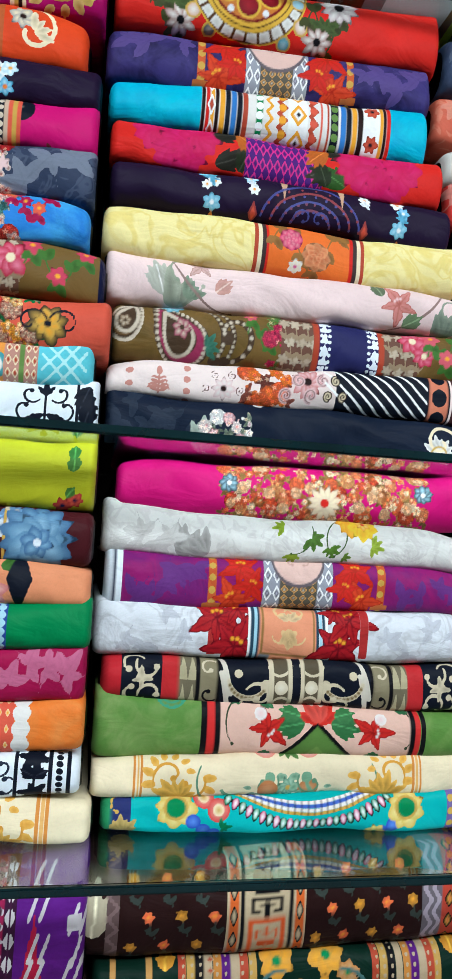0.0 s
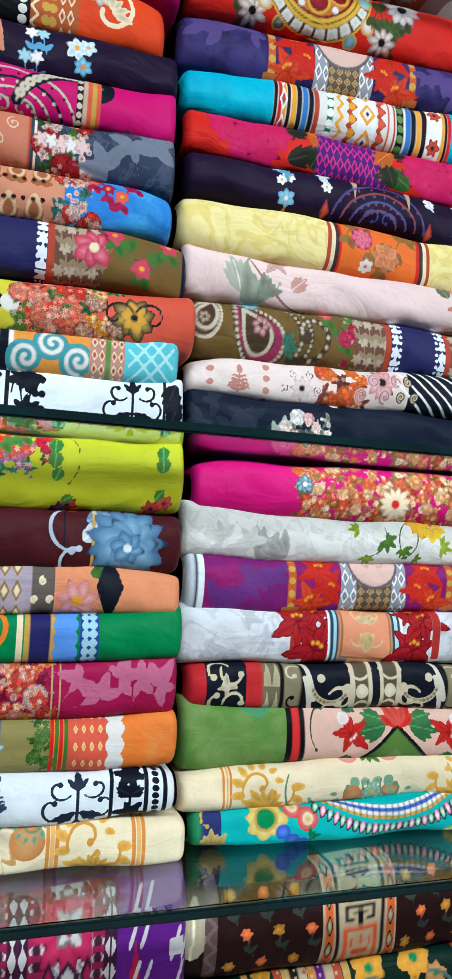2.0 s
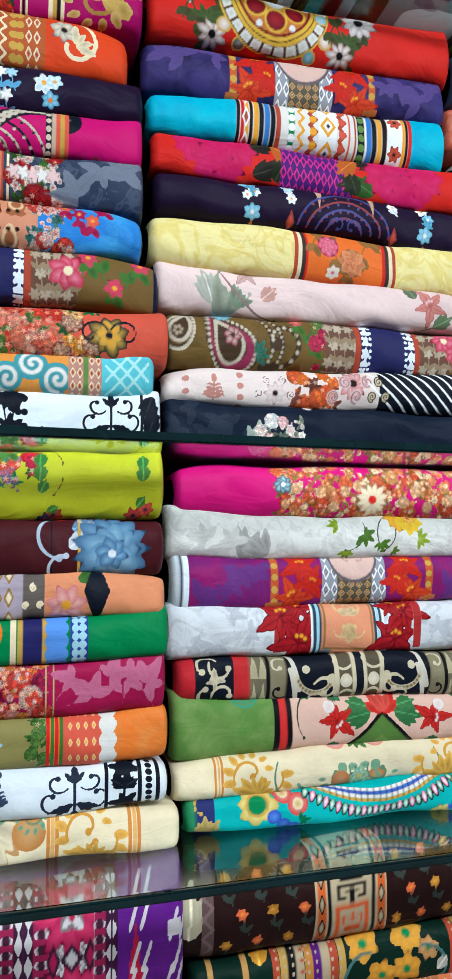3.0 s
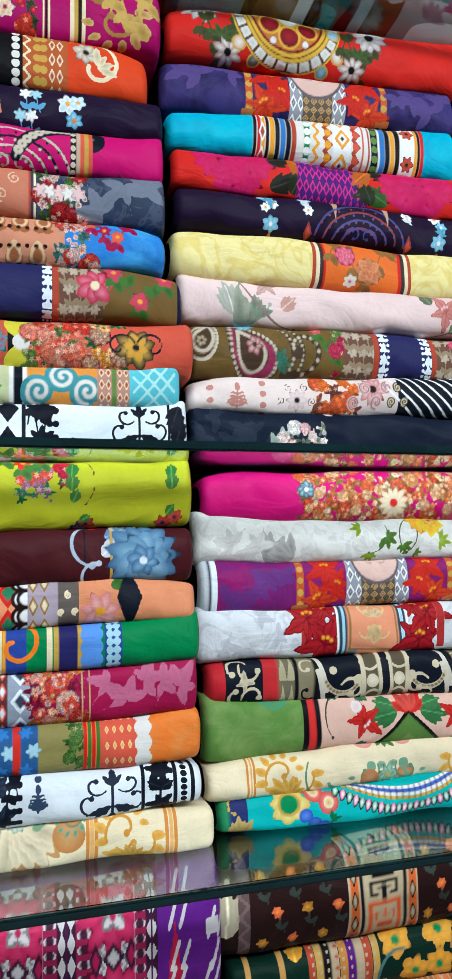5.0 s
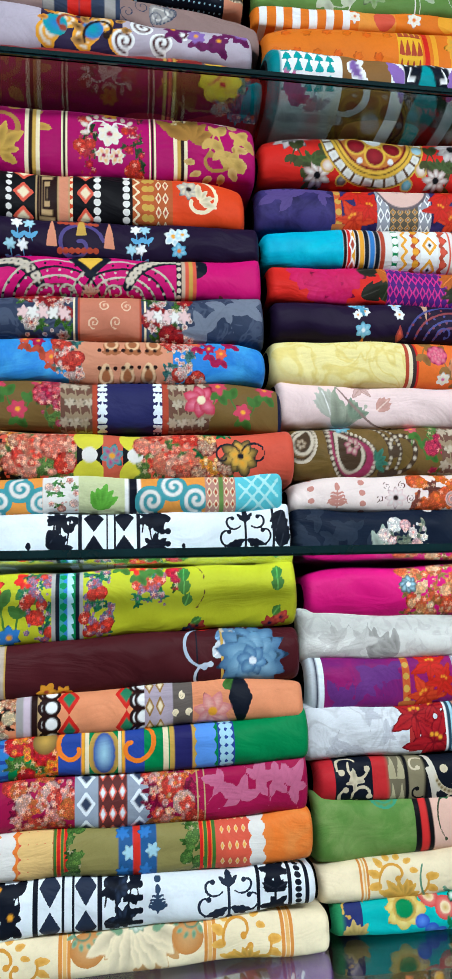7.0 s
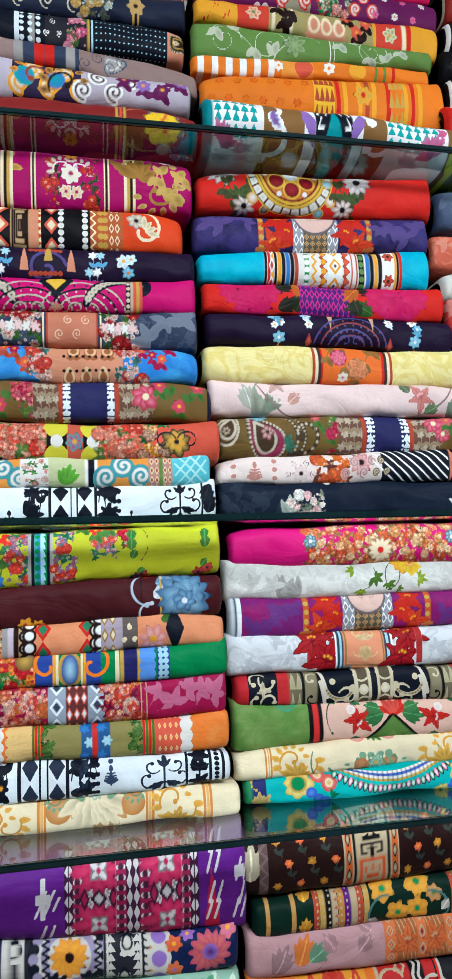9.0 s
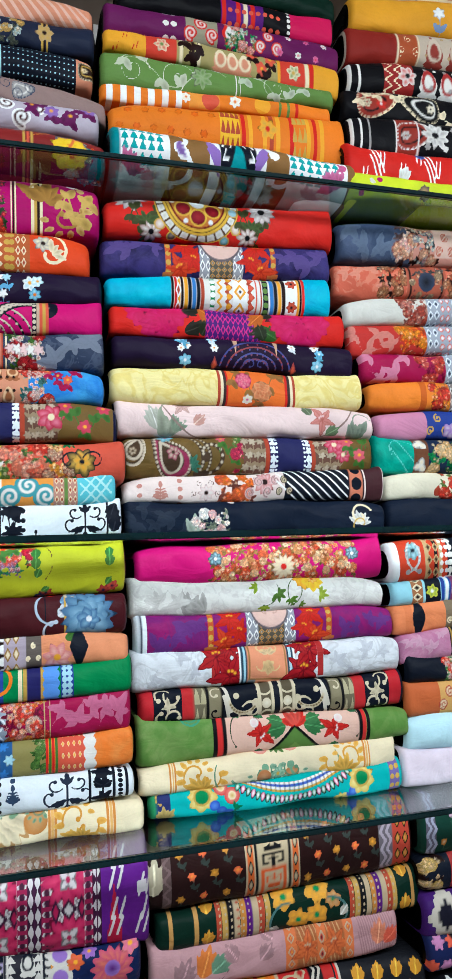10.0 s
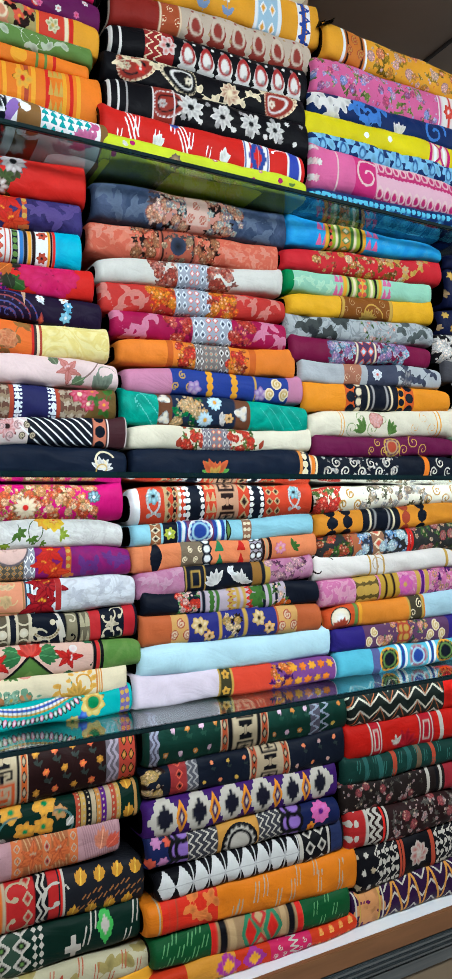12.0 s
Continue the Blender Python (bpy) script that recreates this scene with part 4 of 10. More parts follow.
# stack above the top glass shelf
fabric((-0.004, 0.412, 2.1878, 2.2690, 2.1878, 2.2500, 0.772), "white, turquoise and brown folded fabric with triangles and birds' plumes", (0.24,0.12,0.04),
       prints=[(band,-0.01,0.035,(0.0,0.22,0.26)),
               (band,0.035,0.22,WHITE),
               (triangles,0.035,0.20,TEAL,5,6,0.30,1.0),
               (disc,0.20,0.86,0.07,TEAL,AQUA),
               (leaves,0.06,0.26,0.36,(0.65,0.16,0.36),6,0.6,2.4),
               (leaves,0.15,0.14,0.26,LILAC,5,1.8,2.2),
               (band,0.04,0.24,(0.6,0.58,0.62),0.0,0.1),
               (sweep,0.235,0.62,0.22,WHITE,0.10,2.4,-3.4,0.4),
               (sweep,0.25,0.34,0.22,WHITE,0.10,-2.0,3.0,0.4),
               (leaves,0.245,0.5,0.26,VIOLET,4,0.2,1.6),
               (petal_tuft,0.27,0.82,WHITE),
               (band,0.375,0.42,WHITE),
               (slants,0.375,0.42,VIOLET,3,0.09,0.3),
               (band,0.42,0.565,INK),
               (band,0.565,0.605,WHITE),
               (slants,0.565,0.605,VIOLET,3,0.09,-0.3),
               (triangles,0.425,0.56,WHITE,4,3,0.42,1.0),
               (triangles,0.432,0.552,INK,4,3,0.46,0.9),
               (diamonds,0.435,0.55,INK,(0.0,0.28,0.32),1,1,1.1,-0.5,0.86),
               (diamonds,0.445,0.54,(0.0,0.28,0.32),None,1,1,1.0,-0.4,0.74),
               (sweep,0.665,0.66,0.22,WHITE,0.10,0.6,3.4,0.4),
               (sweep,0.655,0.36,0.2,WHITE,0.08,0.6,-3.0,0.4),
               (band,0.70,0.96,WHITE),
               (triangles,0.70,0.92,TEAL,6,6,0.30,1.0),
               (leaves,0.90,0.3,0.38,(0.65,0.16,0.36),7,2.2,2.4),
               (leaves,0.80,0.12,0.28,LILAC,6,1.2,2.4),
               (leaves,0.95,0.55,0.24,PINK,4,2.6,1.6)], group="fabrics stacked above the top glass shelf", fine=1, belly=0.05)
fabric((-0.000, 0.417, 2.2720, 2.3268, 2.2560, 2.3444, 0.812), "bright orange folded fabric with a yellow woven border", ORANGE,
       prints=[(scatter,0.024,0.423,(0.75,0.13,0.01),(0.72,0.15,0.01),6,2,0.12),
               (band,0.441,0.526,(0.8,0.45,0.03)),
               (triangles,0.443,0.526,BRICK,4,3),
               (lines,0.526,0.764,[RED,AMBER,None,AMBER,BRICK,AMBER,None,RED],0.3),
               (flower,0.644,0.55,0.28,AMBER,GOLD,RED),
               (triangles,0.751,0.818,GOLD,3,3),
               (lines,0.805,0.900,[AMBER,RED,AMBER],0.25)], group="fabrics stacked above the top glass shelf", fine=1)
fabric((-0.012, 0.396, 2.3311, 2.3621, 2.3446, 2.3695, 0.820), "orange and white striped folded fabric", ORANGE,
       prints=[(lines,-0.005,0.361,[None,WHITE,None,WHITE,None,WHITE,None,WHITE,None,WHITE,None,WHITE,None],0.45),
               (band,0.361,0.492,(0.8,0.3,0.05)),
               (flower,0.348,0.5,0.3,WHITE,CREAM,ORANGE),
               (disc,0.452,0.5,0.36,CORAL),
               (flower,0.558,0.5,0.4,WHITE,CREAM,ORANGE),
               (disc,0.679,0.5,0.34,AMBER),
               (lines,0.747,0.843,[GREEN,None,GREEN,None,RED],0.3)], group="fabrics stacked above the top glass shelf", fine=1)
fabric((-0.010, 0.403, 2.3622, 2.4282, 2.3712, 2.3974, 0.820), "moss green folded fabric with thin white drawn flowers", GREEN,
       prints=[(curl,0.128,0.5,0.4,OFF,0.025),
               (curl,0.305,0.4,0.45,OFF,0.025),
               (vine,0.054,0.512,(0.5,0.55,0.42),(),6,0.5,0.25,0.3),
               (flower,0.408,0.5,0.4,(0.3,0.4,0.22),GREEN,None,7,0.2),
               (curl,0.725,0.5,0.4,OFF,0.025),
               (lines,0.551,0.578,[OFF,None,OFF],0.2),
               (vine,0.564,0.944,(0.45,0.52,0.4),(),6,0.5,0.25,0.3)], group="fabrics stacked above the top glass shelf", fine=1)
fabric((-0.004, 0.418, 2.4275, 2.4603, 2.3950, 2.4516, 0.820), "orange and olive folded fabric with leaf border", AMBER,
       prints=[(dashes,0.019,0.215,RED,5,0.25),
               (band,0.165,0.290,(0.62,0.05,0.03)),
               (flower,0.227,0.5,0.3,CREAM,RED,GREEN),
               (band,0.290,0.715,(0.36,0.30,0.12)),
               (lines,0.295,0.391,[CREAM,None,BROWN,CREAM],0.3),
               (vine,0.315,0.391,BROWN,(),6,0.5,0.3,0.3),
               (buta,0.442,0.597,SALMON,CREAM,3,1,0.36),
               (vine,0.597,0.715,BROWN,[CORAL],6,0.5,0.3,0.26),
               (band,0.728,0.841,(0.62,0.05,0.03)),
               (flower,0.787,0.5,0.3,CREAM,GREEN,GOLD),
               (lines,0.836,0.876,[CREAM,RED],0.4)], group="fabrics stacked above the top glass shelf", fine=1)
fabric((-0.002, 0.422, 2.4580, 2.5036, 2.4491, 2.5039, 0.820), "plum folded fabric with white tie-dye dots and hearts", PLUM,
       prints=[(dots,0.227,0.289,OFF,2,3,0.07),
               (band,0.322,0.454,(0.3,0.28,0.2)),
               (scroll,0.322,0.454,OFF,RED,3,0.1,0.34),
               (diamonds,0.467,0.544,RED,OFF,1,1,0.9),
               (flower,0.544,0.6,0.26,OFF,EMER,RED,8),
               (bouquet,0.493,0.623,[RED,OFF,EMER],EMER,6,0.24),
               (scroll,0.623,0.728,OFF,RED,3,0.1,0.34),
               (scatter,0.702,0.944,OFF,PINK,3,2,0.13,None,RED)], group="fabrics stacked above the top glass shelf", fine=1)
fabric((0.021, 0.416, 2.5039, 2.5546, 2.5016, 2.5457, 0.820), "black folded fabric with a magenta end and red border", BLACK,
       prints=[(band,0.450,0.646,PURPLE),
               (lines,0.450,0.646,[RED,None,RED,CREAM,RED,None],0.3),
               (dots,0.478,0.731,CORAL,8,3,0.06),
               (band,0.774,0.981,(0.6,0.01,0.09)),
               (dots,0.754,0.777,OFF,1,7,0.05)], group="fabrics stacked above the top glass shelf", fine=1)
fabric((0.044, 0.420, 2.5574, 2.5982, 2.5457, 2.5952, 0.820), "dark bottle-green folded fabric at the top of the stack", DGREEN, group="fabrics stacked above the top glass shelf", fine=1)
# stack above the top glass shelf
fabric((0.397, 0.838, 2.1878, 2.2230, 2.1878, 2.2260, 0.772), "lime green folded fabric with small magenta flowers", (0.60,0.70,0.03),
       prints=[(leaves,0.09,0.5,0.3,OFF,5,0.9,1.4),
               (disc,0.05,0.3,0.09,(0.3,0.01,0.12),MAG),
               (disc,0.13,0.62,0.08,(0.3,0.01,0.12),MAG),
               (leaves,0.32,0.42,0.34,(0.16,0.10,0.09),9,1.57,6.2),
               (disc,0.32,0.42,0.16,(0.13,0.09,0.08),TAN),
               (disc,0.51,0.72,0.09,MAG,(0.3,0.01,0.12)),
               (disc,0.51,0.72,0.045,WHITE),
               (disc,0.70,0.35,0.08,(0.3,0.01,0.12),MAG),
               (disc,0.74,0.7,0.08,MAG,OFF),
               (disc,0.84,0.5,0.09,(0.3,0.01,0.12),MAG),
               (leaves,0.9,0.4,0.3,GREEN,4,1.5,1.6)], group="fabrics stacked above the top glass shelf", fine=0)
fabric((0.403, 0.846, 2.2215, 2.2860, 2.2245, 2.2930, 0.790), "red folded fabric with white and blue woven ikat motifs", RED,
       prints=[(dashes,0.02,0.52,WHITE,6,0.34,0.25,0.8),
               (slants,0.10,0.16,WHITE,3,0.05,0.16),
               (slants,0.34,0.40,WHITE,3,0.05,0.16),
               (leaves,0.235,0.2,0.5,WHITE,4,1.3,0.8),
               (leaves,0.56,0.2,0.5,WHITE,4,1.3,0.8),
               (disc,0.33,0.8,0.10,ROYAL),
               (band,0.67,0.80,WHITE),
               (lines,0.67,0.80,[ROYAL,None,RED,None,ROYAL,None,RED,None,ROYAL],0.3),
               (ikat,0.69,0.79,ROYAL,RED,1,0.5,0.45),
               (sweep,0.86,0.5,0.3,WHITE,0.05,0.9,1.4,0.1),
               (band,0.90,0.965,(0.03,0.06,0.4)),
               (lines,0.89,0.975,[WHITE,None,None,WHITE],0.3)], group="fabrics stacked above the top glass shelf", fine=0)
fabric((0.422, 0.871, 2.2870, 2.3618, 2.2930, 2.3671, 0.805), "black folded fabric with white block-printed medallions", BLACK,
       prints=[(lines,0.001,0.095,[OFF,None,OFF,None,GREY],0.25),
               (band,0.204,0.304,(0.28,0.03,0.02)),
               (paisley,0.252,0.5,0.36,OFF,(0.28,0.03,0.02),BLACK),
               (lines,0.190,0.309,[OFF,None,None,None,OFF],0.14),
               (flower,0.376,0.55,0.4,OFF,GREY,BLACK,9,0.2),
               (flower,0.527,0.5,0.36,OFF,GREY,BLACK,8,0.2),
               (flower,0.669,0.5,0.38,OFF,GREY,BLACK,9,0.2),
               (flower,0.799,0.5,0.34,OFF,GREY,BLACK,8,0.2),
               (scatter,0.318,0.970,OFF,GREY,8,2,0.1)], group="fabrics stacked above the top glass shelf", fine=0)
fabric((0.420, 0.876, 2.3626, 2.4180, 2.3586, 2.4271, 0.817), "black folded fabric with cream and red paisley", BLACK,
       prints=[(paisley,0.107,0.5,0.46,CREAM,(0.3,0.03,0.02),BLACK),
               (flower,0.161,0.5,0.2,(0.5,0.03,0.02),RED,OFF),
               (vine,0.041,0.943,CREAM,(),22,0.5,0.25,0.2),
               (paisley,0.373,0.5,0.44,CREAM,BLACK,OFF,-1),
               (flower,0.583,0.5,0.4,CREAM,(0.3,0.03,0.02),CREAM,10,0.24),
               (paisley,0.808,0.5,0.44,CREAM,(0.3,0.03,0.02),OFF)], group="fabrics stacked above the top glass shelf", fine=0)
fabric((0.435, 0.893, 2.4193, 2.4829, 2.4308, 2.5018, 0.825), "black folded fabric with red and white drop motifs", BLACK,
       prints=[(lines,-0.001,0.060,[OFF,None,OFF],0.3),
               (band,0.155,0.289,(0.30,0.02,0.02)),
               (zigzag,0.155,0.238,CREAM,5,0.04,2),
               (flower,0.261,0.5,0.3,OFF,RED,BLACK),
               (buta,0.309,0.960,OFF,(0.4,0.03,0.03),7,1,0.36),
               (scatter,0.309,0.960,GREY,OFF,14,2,0.07)], group="fabrics stacked above the top glass shelf", fine=0)
fabric((0.444, 0.911, 2.4883, 2.5504, 2.5049, 2.5799, 0.833), "cream folded fabric with maroon drop motifs", (0.55,0.45,0.36),
       prints=[(band,0.004,0.212,(0.25,0.02,0.015)),
               (band,0.212,0.311,(0.4,0.08,0.03)),
               (scroll,0.212,0.311,CREAM,None,3,0.06,0.3),
               (lines,0.204,0.317,[CREAM,None,None,None,CREAM],0.14),
               (buta,0.326,0.960,(0.28,0.04,0.03),(0.6,0.5,0.4),6,1,0.36),
               (scatter,0.326,0.960,(0.3,0.05,0.04),TAN,12,2,0.06)], group="fabrics stacked above the top glass shelf", fine=0)
fabric((0.460, 0.943, 2.5634, 2.6239, 2.5816, 2.6788, 0.842), "mustard yellow folded fabric with white and blue border", AMBER,
       prints=[(scatter,0.341,0.487,(0.2,0.3,0.5),WHITE,1,1,0.2,(0.2,0.3,0.5)),
               (scatter,0.458,0.610,(0.2,0.3,0.5),WHITE,1,1,0.2,(0.2,0.3,0.5)),
               (band,0.635,0.776,(0.35,0.55,0.7)),
               (lines,0.625,0.786,[WHITE,None,None,WHITE],0.2),
               (diamonds,0.657,0.753,WHITE,AMBER,2,3,0.8),
               (lines,0.862,0.937,[WHITE,ROYAL,WHITE],0.4),
               (zigzag,0.869,0.937,ROYAL,5,0.05)], group="fabrics stacked above the top glass shelf", fine=0)
fabric((0.530, 0.924, 2.6426, 2.6949, 2.6751, 2.7372, 0.852), "beige folded fabric with brown roundels at the very top", (0.5,0.38,0.26),
       prints=[(dots,0.085,0.953,BRICK,7,1,0.24,CREAM),
               (scatter,0.085,0.953,BROWN,BRICK,8,2,0.1)], group="fabrics stacked above the top glass shelf", fine=0)
# stack above the top glass shelf
fabric((0.852, 1.300, 2.1878, 2.2380, 2.1878, 2.2440, 0.786), "navy folded fabric with pale blue block print", (0.008,0.03,0.13),
       prints=[(buta,0.0,0.967,(0.1,0.5,0.7),(0.02,0.1,0.3),9,1,0.24),
               (dots,0.0,0.967,(0.1,0.5,0.7),30,3,0.045),
               (sweep,0.1,0.35,0.2,(0.1,0.5,0.7),0.06,0.5,4.0,0.6),
               (sweep,0.3,0.35,0.2,(0.1,0.5,0.7),0.06,0.5,4.0,0.6),
               (sweep,0.5,0.35,0.2,(0.1,0.5,0.7),0.06,0.5,4.0,0.6)], group="fabrics stacked above the top glass shelf", fine=0, belly=0.05)
fabric((0.874, 1.318, 2.2390, 2.3288, 2.2450, 2.3313, 0.806), "bright pink folded fabric with small block-printed buds", PINK,
       prints=[(lines,0.122,0.312,[BLUSH,None,None,BLUSH],0.12),
               (band,0.254,0.391,(0.6,0.03,0.18)),
               (curl,0.332,0.5,0.34,BLUSH,0.08),
               (band,0.391,0.989,(0.72,0.42,0.52)),
               (buta,0.391,0.989,(0.5,0.02,0.14),BLUSH,12,2,0.2),
               (scatter,-0.016,0.049,OFF,BLUSH,3,3,0.1)], group="fabrics stacked above the top glass shelf", fine=0)
fabric((0.883, 1.329, 2.3246, 2.3664, 2.3313, 2.3868, 0.820), "thin navy folded fabric with light blue leaves", (0.008,0.03,0.13),
       prints=[(vine,-0.005,0.967,(0.2,0.5,0.75),(),22,0.5,0.1,0.4),
               (buta,0.013,0.967,(0.2,0.5,0.75),(0.02,0.1,0.3),8,1,0.3)], group="fabrics stacked above the top glass shelf", fine=0)
fabric((0.872, 1.332, 2.3578, 2.4164, 2.3598, 2.4266, 0.820), "lemon yellow folded fabric with striped pink border", (0.72,0.62,0.01),
       prints=[(dots,0.294,0.565,WHITE,2,1,0.07),
               (band,0.772,0.910,(0.75,0.6,0.5)),
               (lines,0.763,0.919,[MAG,WHITE,MAG,WHITE,MAG],0.3),
               (diamonds,0.789,0.892,MAG,YELLOW,1,2,0.8)], group="fabrics stacked above the top glass shelf", fine=0)
fabric((0.887, 1.335, 2.4084, 2.4675, 2.4170, 2.4714, 0.820), "navy folded fabric with white and blue leaves", (0.008,0.025,0.11),
       prints=[(vine,0.013,0.235,OFF,(),14,0.5,0.3,0.36),
               (curl,0.351,0.5,0.4,(0.05,0.2,0.6),0.14),
               (vine,0.254,0.471,(0.05,0.2,0.6),(),12,0.5,0.3,0.3),
               (leaves,0.553,0.2,0.5,OFF,7,1.3,1.6),
               (curl,0.809,0.5,0.4,(0.05,0.2,0.6),0.14)], group="fabrics stacked above the top glass shelf", fine=0)
fabric((0.899, 1.340, 2.4641, 2.5479, 2.4618, 2.5470, 0.820), "pink folded fabric with blue flowers and green leaves", PINK,
       prints=[(bouquet,-0.005,0.828,[(0.18,0.28,0.75),(0.45,0.5,0.8),PINK,(0.5,0.04,0.1)],(0.2,0.28,0.06),26,0.2),
               (band,0.833,0.966,OFF),
               (lines,0.833,0.989,[PINK,None,RED,None,RED],0.25),
               (flower,0.906,0.5,0.24,RED,CORAL,WHITE)], group="fabrics stacked above the top glass shelf", fine=0)
mustard_roll = fabric((0.937, 1.345, 2.5533, 2.6315, 2.5454, 2.6167, 0.820), "mustard folded fabric with pink flowers and knotted end", AMBER,
       prints=[(band,0.129,0.269,(0.6,0.18,0.03)),
               (lines,0.108,0.286,[WHITE,BROWN,None,None,None,BROWN,WHITE],0.3),
               (scroll,0.142,0.260,GOLD,BRICK,3,0.06,0.26),
               (bouquet,0.295,0.963,[(0.7,0.35,0.35),BLUSH,GOLD,ORANGE],(0.4,0.25,0.02),14,0.24)], group="fabrics stacked above the top glass shelf", fine=0)
# stack on the eye-level glass shelf
fabric((-0.438, -0.020, 2.0823, 2.1755, 2.0854, 2.1660, 0.797), "magenta folded fabric with gold stripes and acanthus leaves", (0.38,0.004,0.12),
       prints=[(acanthus,0.27,0.5,0.5,(0.35,0.18,0.05),GOLD,-1,1),
               (leaves,0.25,0.3,0.5,GOLD,6,1.0,3),
               (lines,0.325,0.367,[CREAM,BROWN,GOLD,CREAM],0.45),
               (lines,0.426,0.445,[CREAM,BROWN,CREAM],0.4),
               (bouquet,0.475,0.52,[RED,CORAL,CRIM],(0.03,0.08,0.03),6,0.14),
               (acanthus,0.54,0.62,0.2,OFF,(0.6,0.4,0.3),-1,1),(acanthus,0.59,0.62,0.2,OFF,(0.6,0.4,0.3),1,1),
               (flower,0.565,0.86,0.16,(0.7,0.3,0.02),AMBER,RED,6),(flower,0.565,0.55,0.2,OFF,CREAM,CRIM,7),
               (flower,0.548,0.32,0.14,OFF,AMBER,CRIM,6),(flower,0.585,0.32,0.14,OFF,AMBER,CRIM,6),
               (band,0.53,0.60,(0.05,0.02,0.03),0.0,0.1),
               (bouquet,0.61,0.66,[RED,CORAL,CRIM],(0.03,0.08,0.03),6,0.14),
               (lines,0.679,0.700,[CREAM,BROWN,CREAM],0.4),
               (lines,0.752,0.793,[CREAM,GOLD,BROWN,CREAM],0.45),
               (leaves,0.80,0.55,0.62,(0.36,0.18,0.04),6,1.2,2.6),
               (acanthus,0.87,0.36,0.34,(0.36,0.2,0.05),(0.62,0.42,0.16),1,-1),
               (sweep,0.85,0.55,0.42,(0.62,0.42,0.16),0.07,2.6,-1.9,0.1),
               (vine,0.86,0.97,(0.55,0.36,0.1),(),7,0.45,0.2,0.2),
               (disc,0.90,0.93,0.10,OFF)], group="fabrics stacked on the eye-level glass shelf", near=0.18)
fabric((-0.454, -0.036, 2.0186, 2.0802, 2.0198, 2.0838, 0.797), "black and orange banded folded fabric with key pattern", (0.70,0.06,0.015),
       prints=[(band,0.273,0.445,BLACK),
               (dots,0.320,0.326,OFF,1,9,0.04),
               (diamonds,0.330,0.395,CORAL,CREAM,1,3,0.9),
               (band,0.395,0.491,TAN),
               (frames,0.399,0.456,BROWN,4,0.05),
               (band,0.460,0.487,SALMON),
               (dots,0.495,0.503,CREAM,1,9,0.04),
               (band,0.499,0.668,BLACK),
               (diamonds,0.507,0.562,CORAL,CREAM,1,3,0.9),
               (dots,0.562,0.573,OFF,1,9,0.05),
               (dots,0.644,0.656,OFF,1,9,0.05),
               (band,0.668,0.784,(0.45,0.10,0.03)),
               (zigzag,0.668,0.688,CREAM,6,0.04),
               (diamonds,0.732,0.772,CREAM,BRICK,2,5,0.9),
               (dots,0.696,0.728,GOLD,2,7,0.05),
               (flower,0.830,0.65,0.24,GREY,CREAM,BROWN,7)] + [(curl,0.850,0.5,0.4,CREAM,0.1,0.7,1.57,-1),
               (leaves,0.860,0.5,0.4,CREAM,4,0.6,2)], group="fabrics stacked on the eye-level glass shelf", near=0.18)
fabric((-0.438, -0.020, 1.9677, 2.0207, 1.9764, 2.0205, 0.797), "dark aubergine folded fabric with blue and white sprigs", EGG,
       prints=[(scatter,0.283,0.350,WHITE,SKY,2,2,0.16,(0.1,0.35,0.6)),
               (triangles,0.388,0.419,SALMON,1,1,0.3,0.9),
               (curl,0.475,0.35,0.42,(0.08,0.06,0.22),0.12,1.2,0.2),
               (dots,0.417,0.533,BRICK,7,2,0.05),
               (triangles,0.469,0.500,GOLD,1,1,0.5,1.0),
               (triangles,0.546,0.578,SALMON,1,1,0.3,0.9),
               (scatter,0.617,0.670,WHITE,SKY,2,2,0.16,(0.1,0.35,0.6)),
               (flower,0.744,0.55,0.26,WHITE,SKY,AMBER,6),
               (flower,0.770,0.6,0.2,SKY,WHITE,AMBER,5),
               (flower,0.760,0.3,0.22,(0.05,0.35,0.6),SKY,ORANGE,6)], group="fabrics stacked on the eye-level glass shelf", near=0.18)
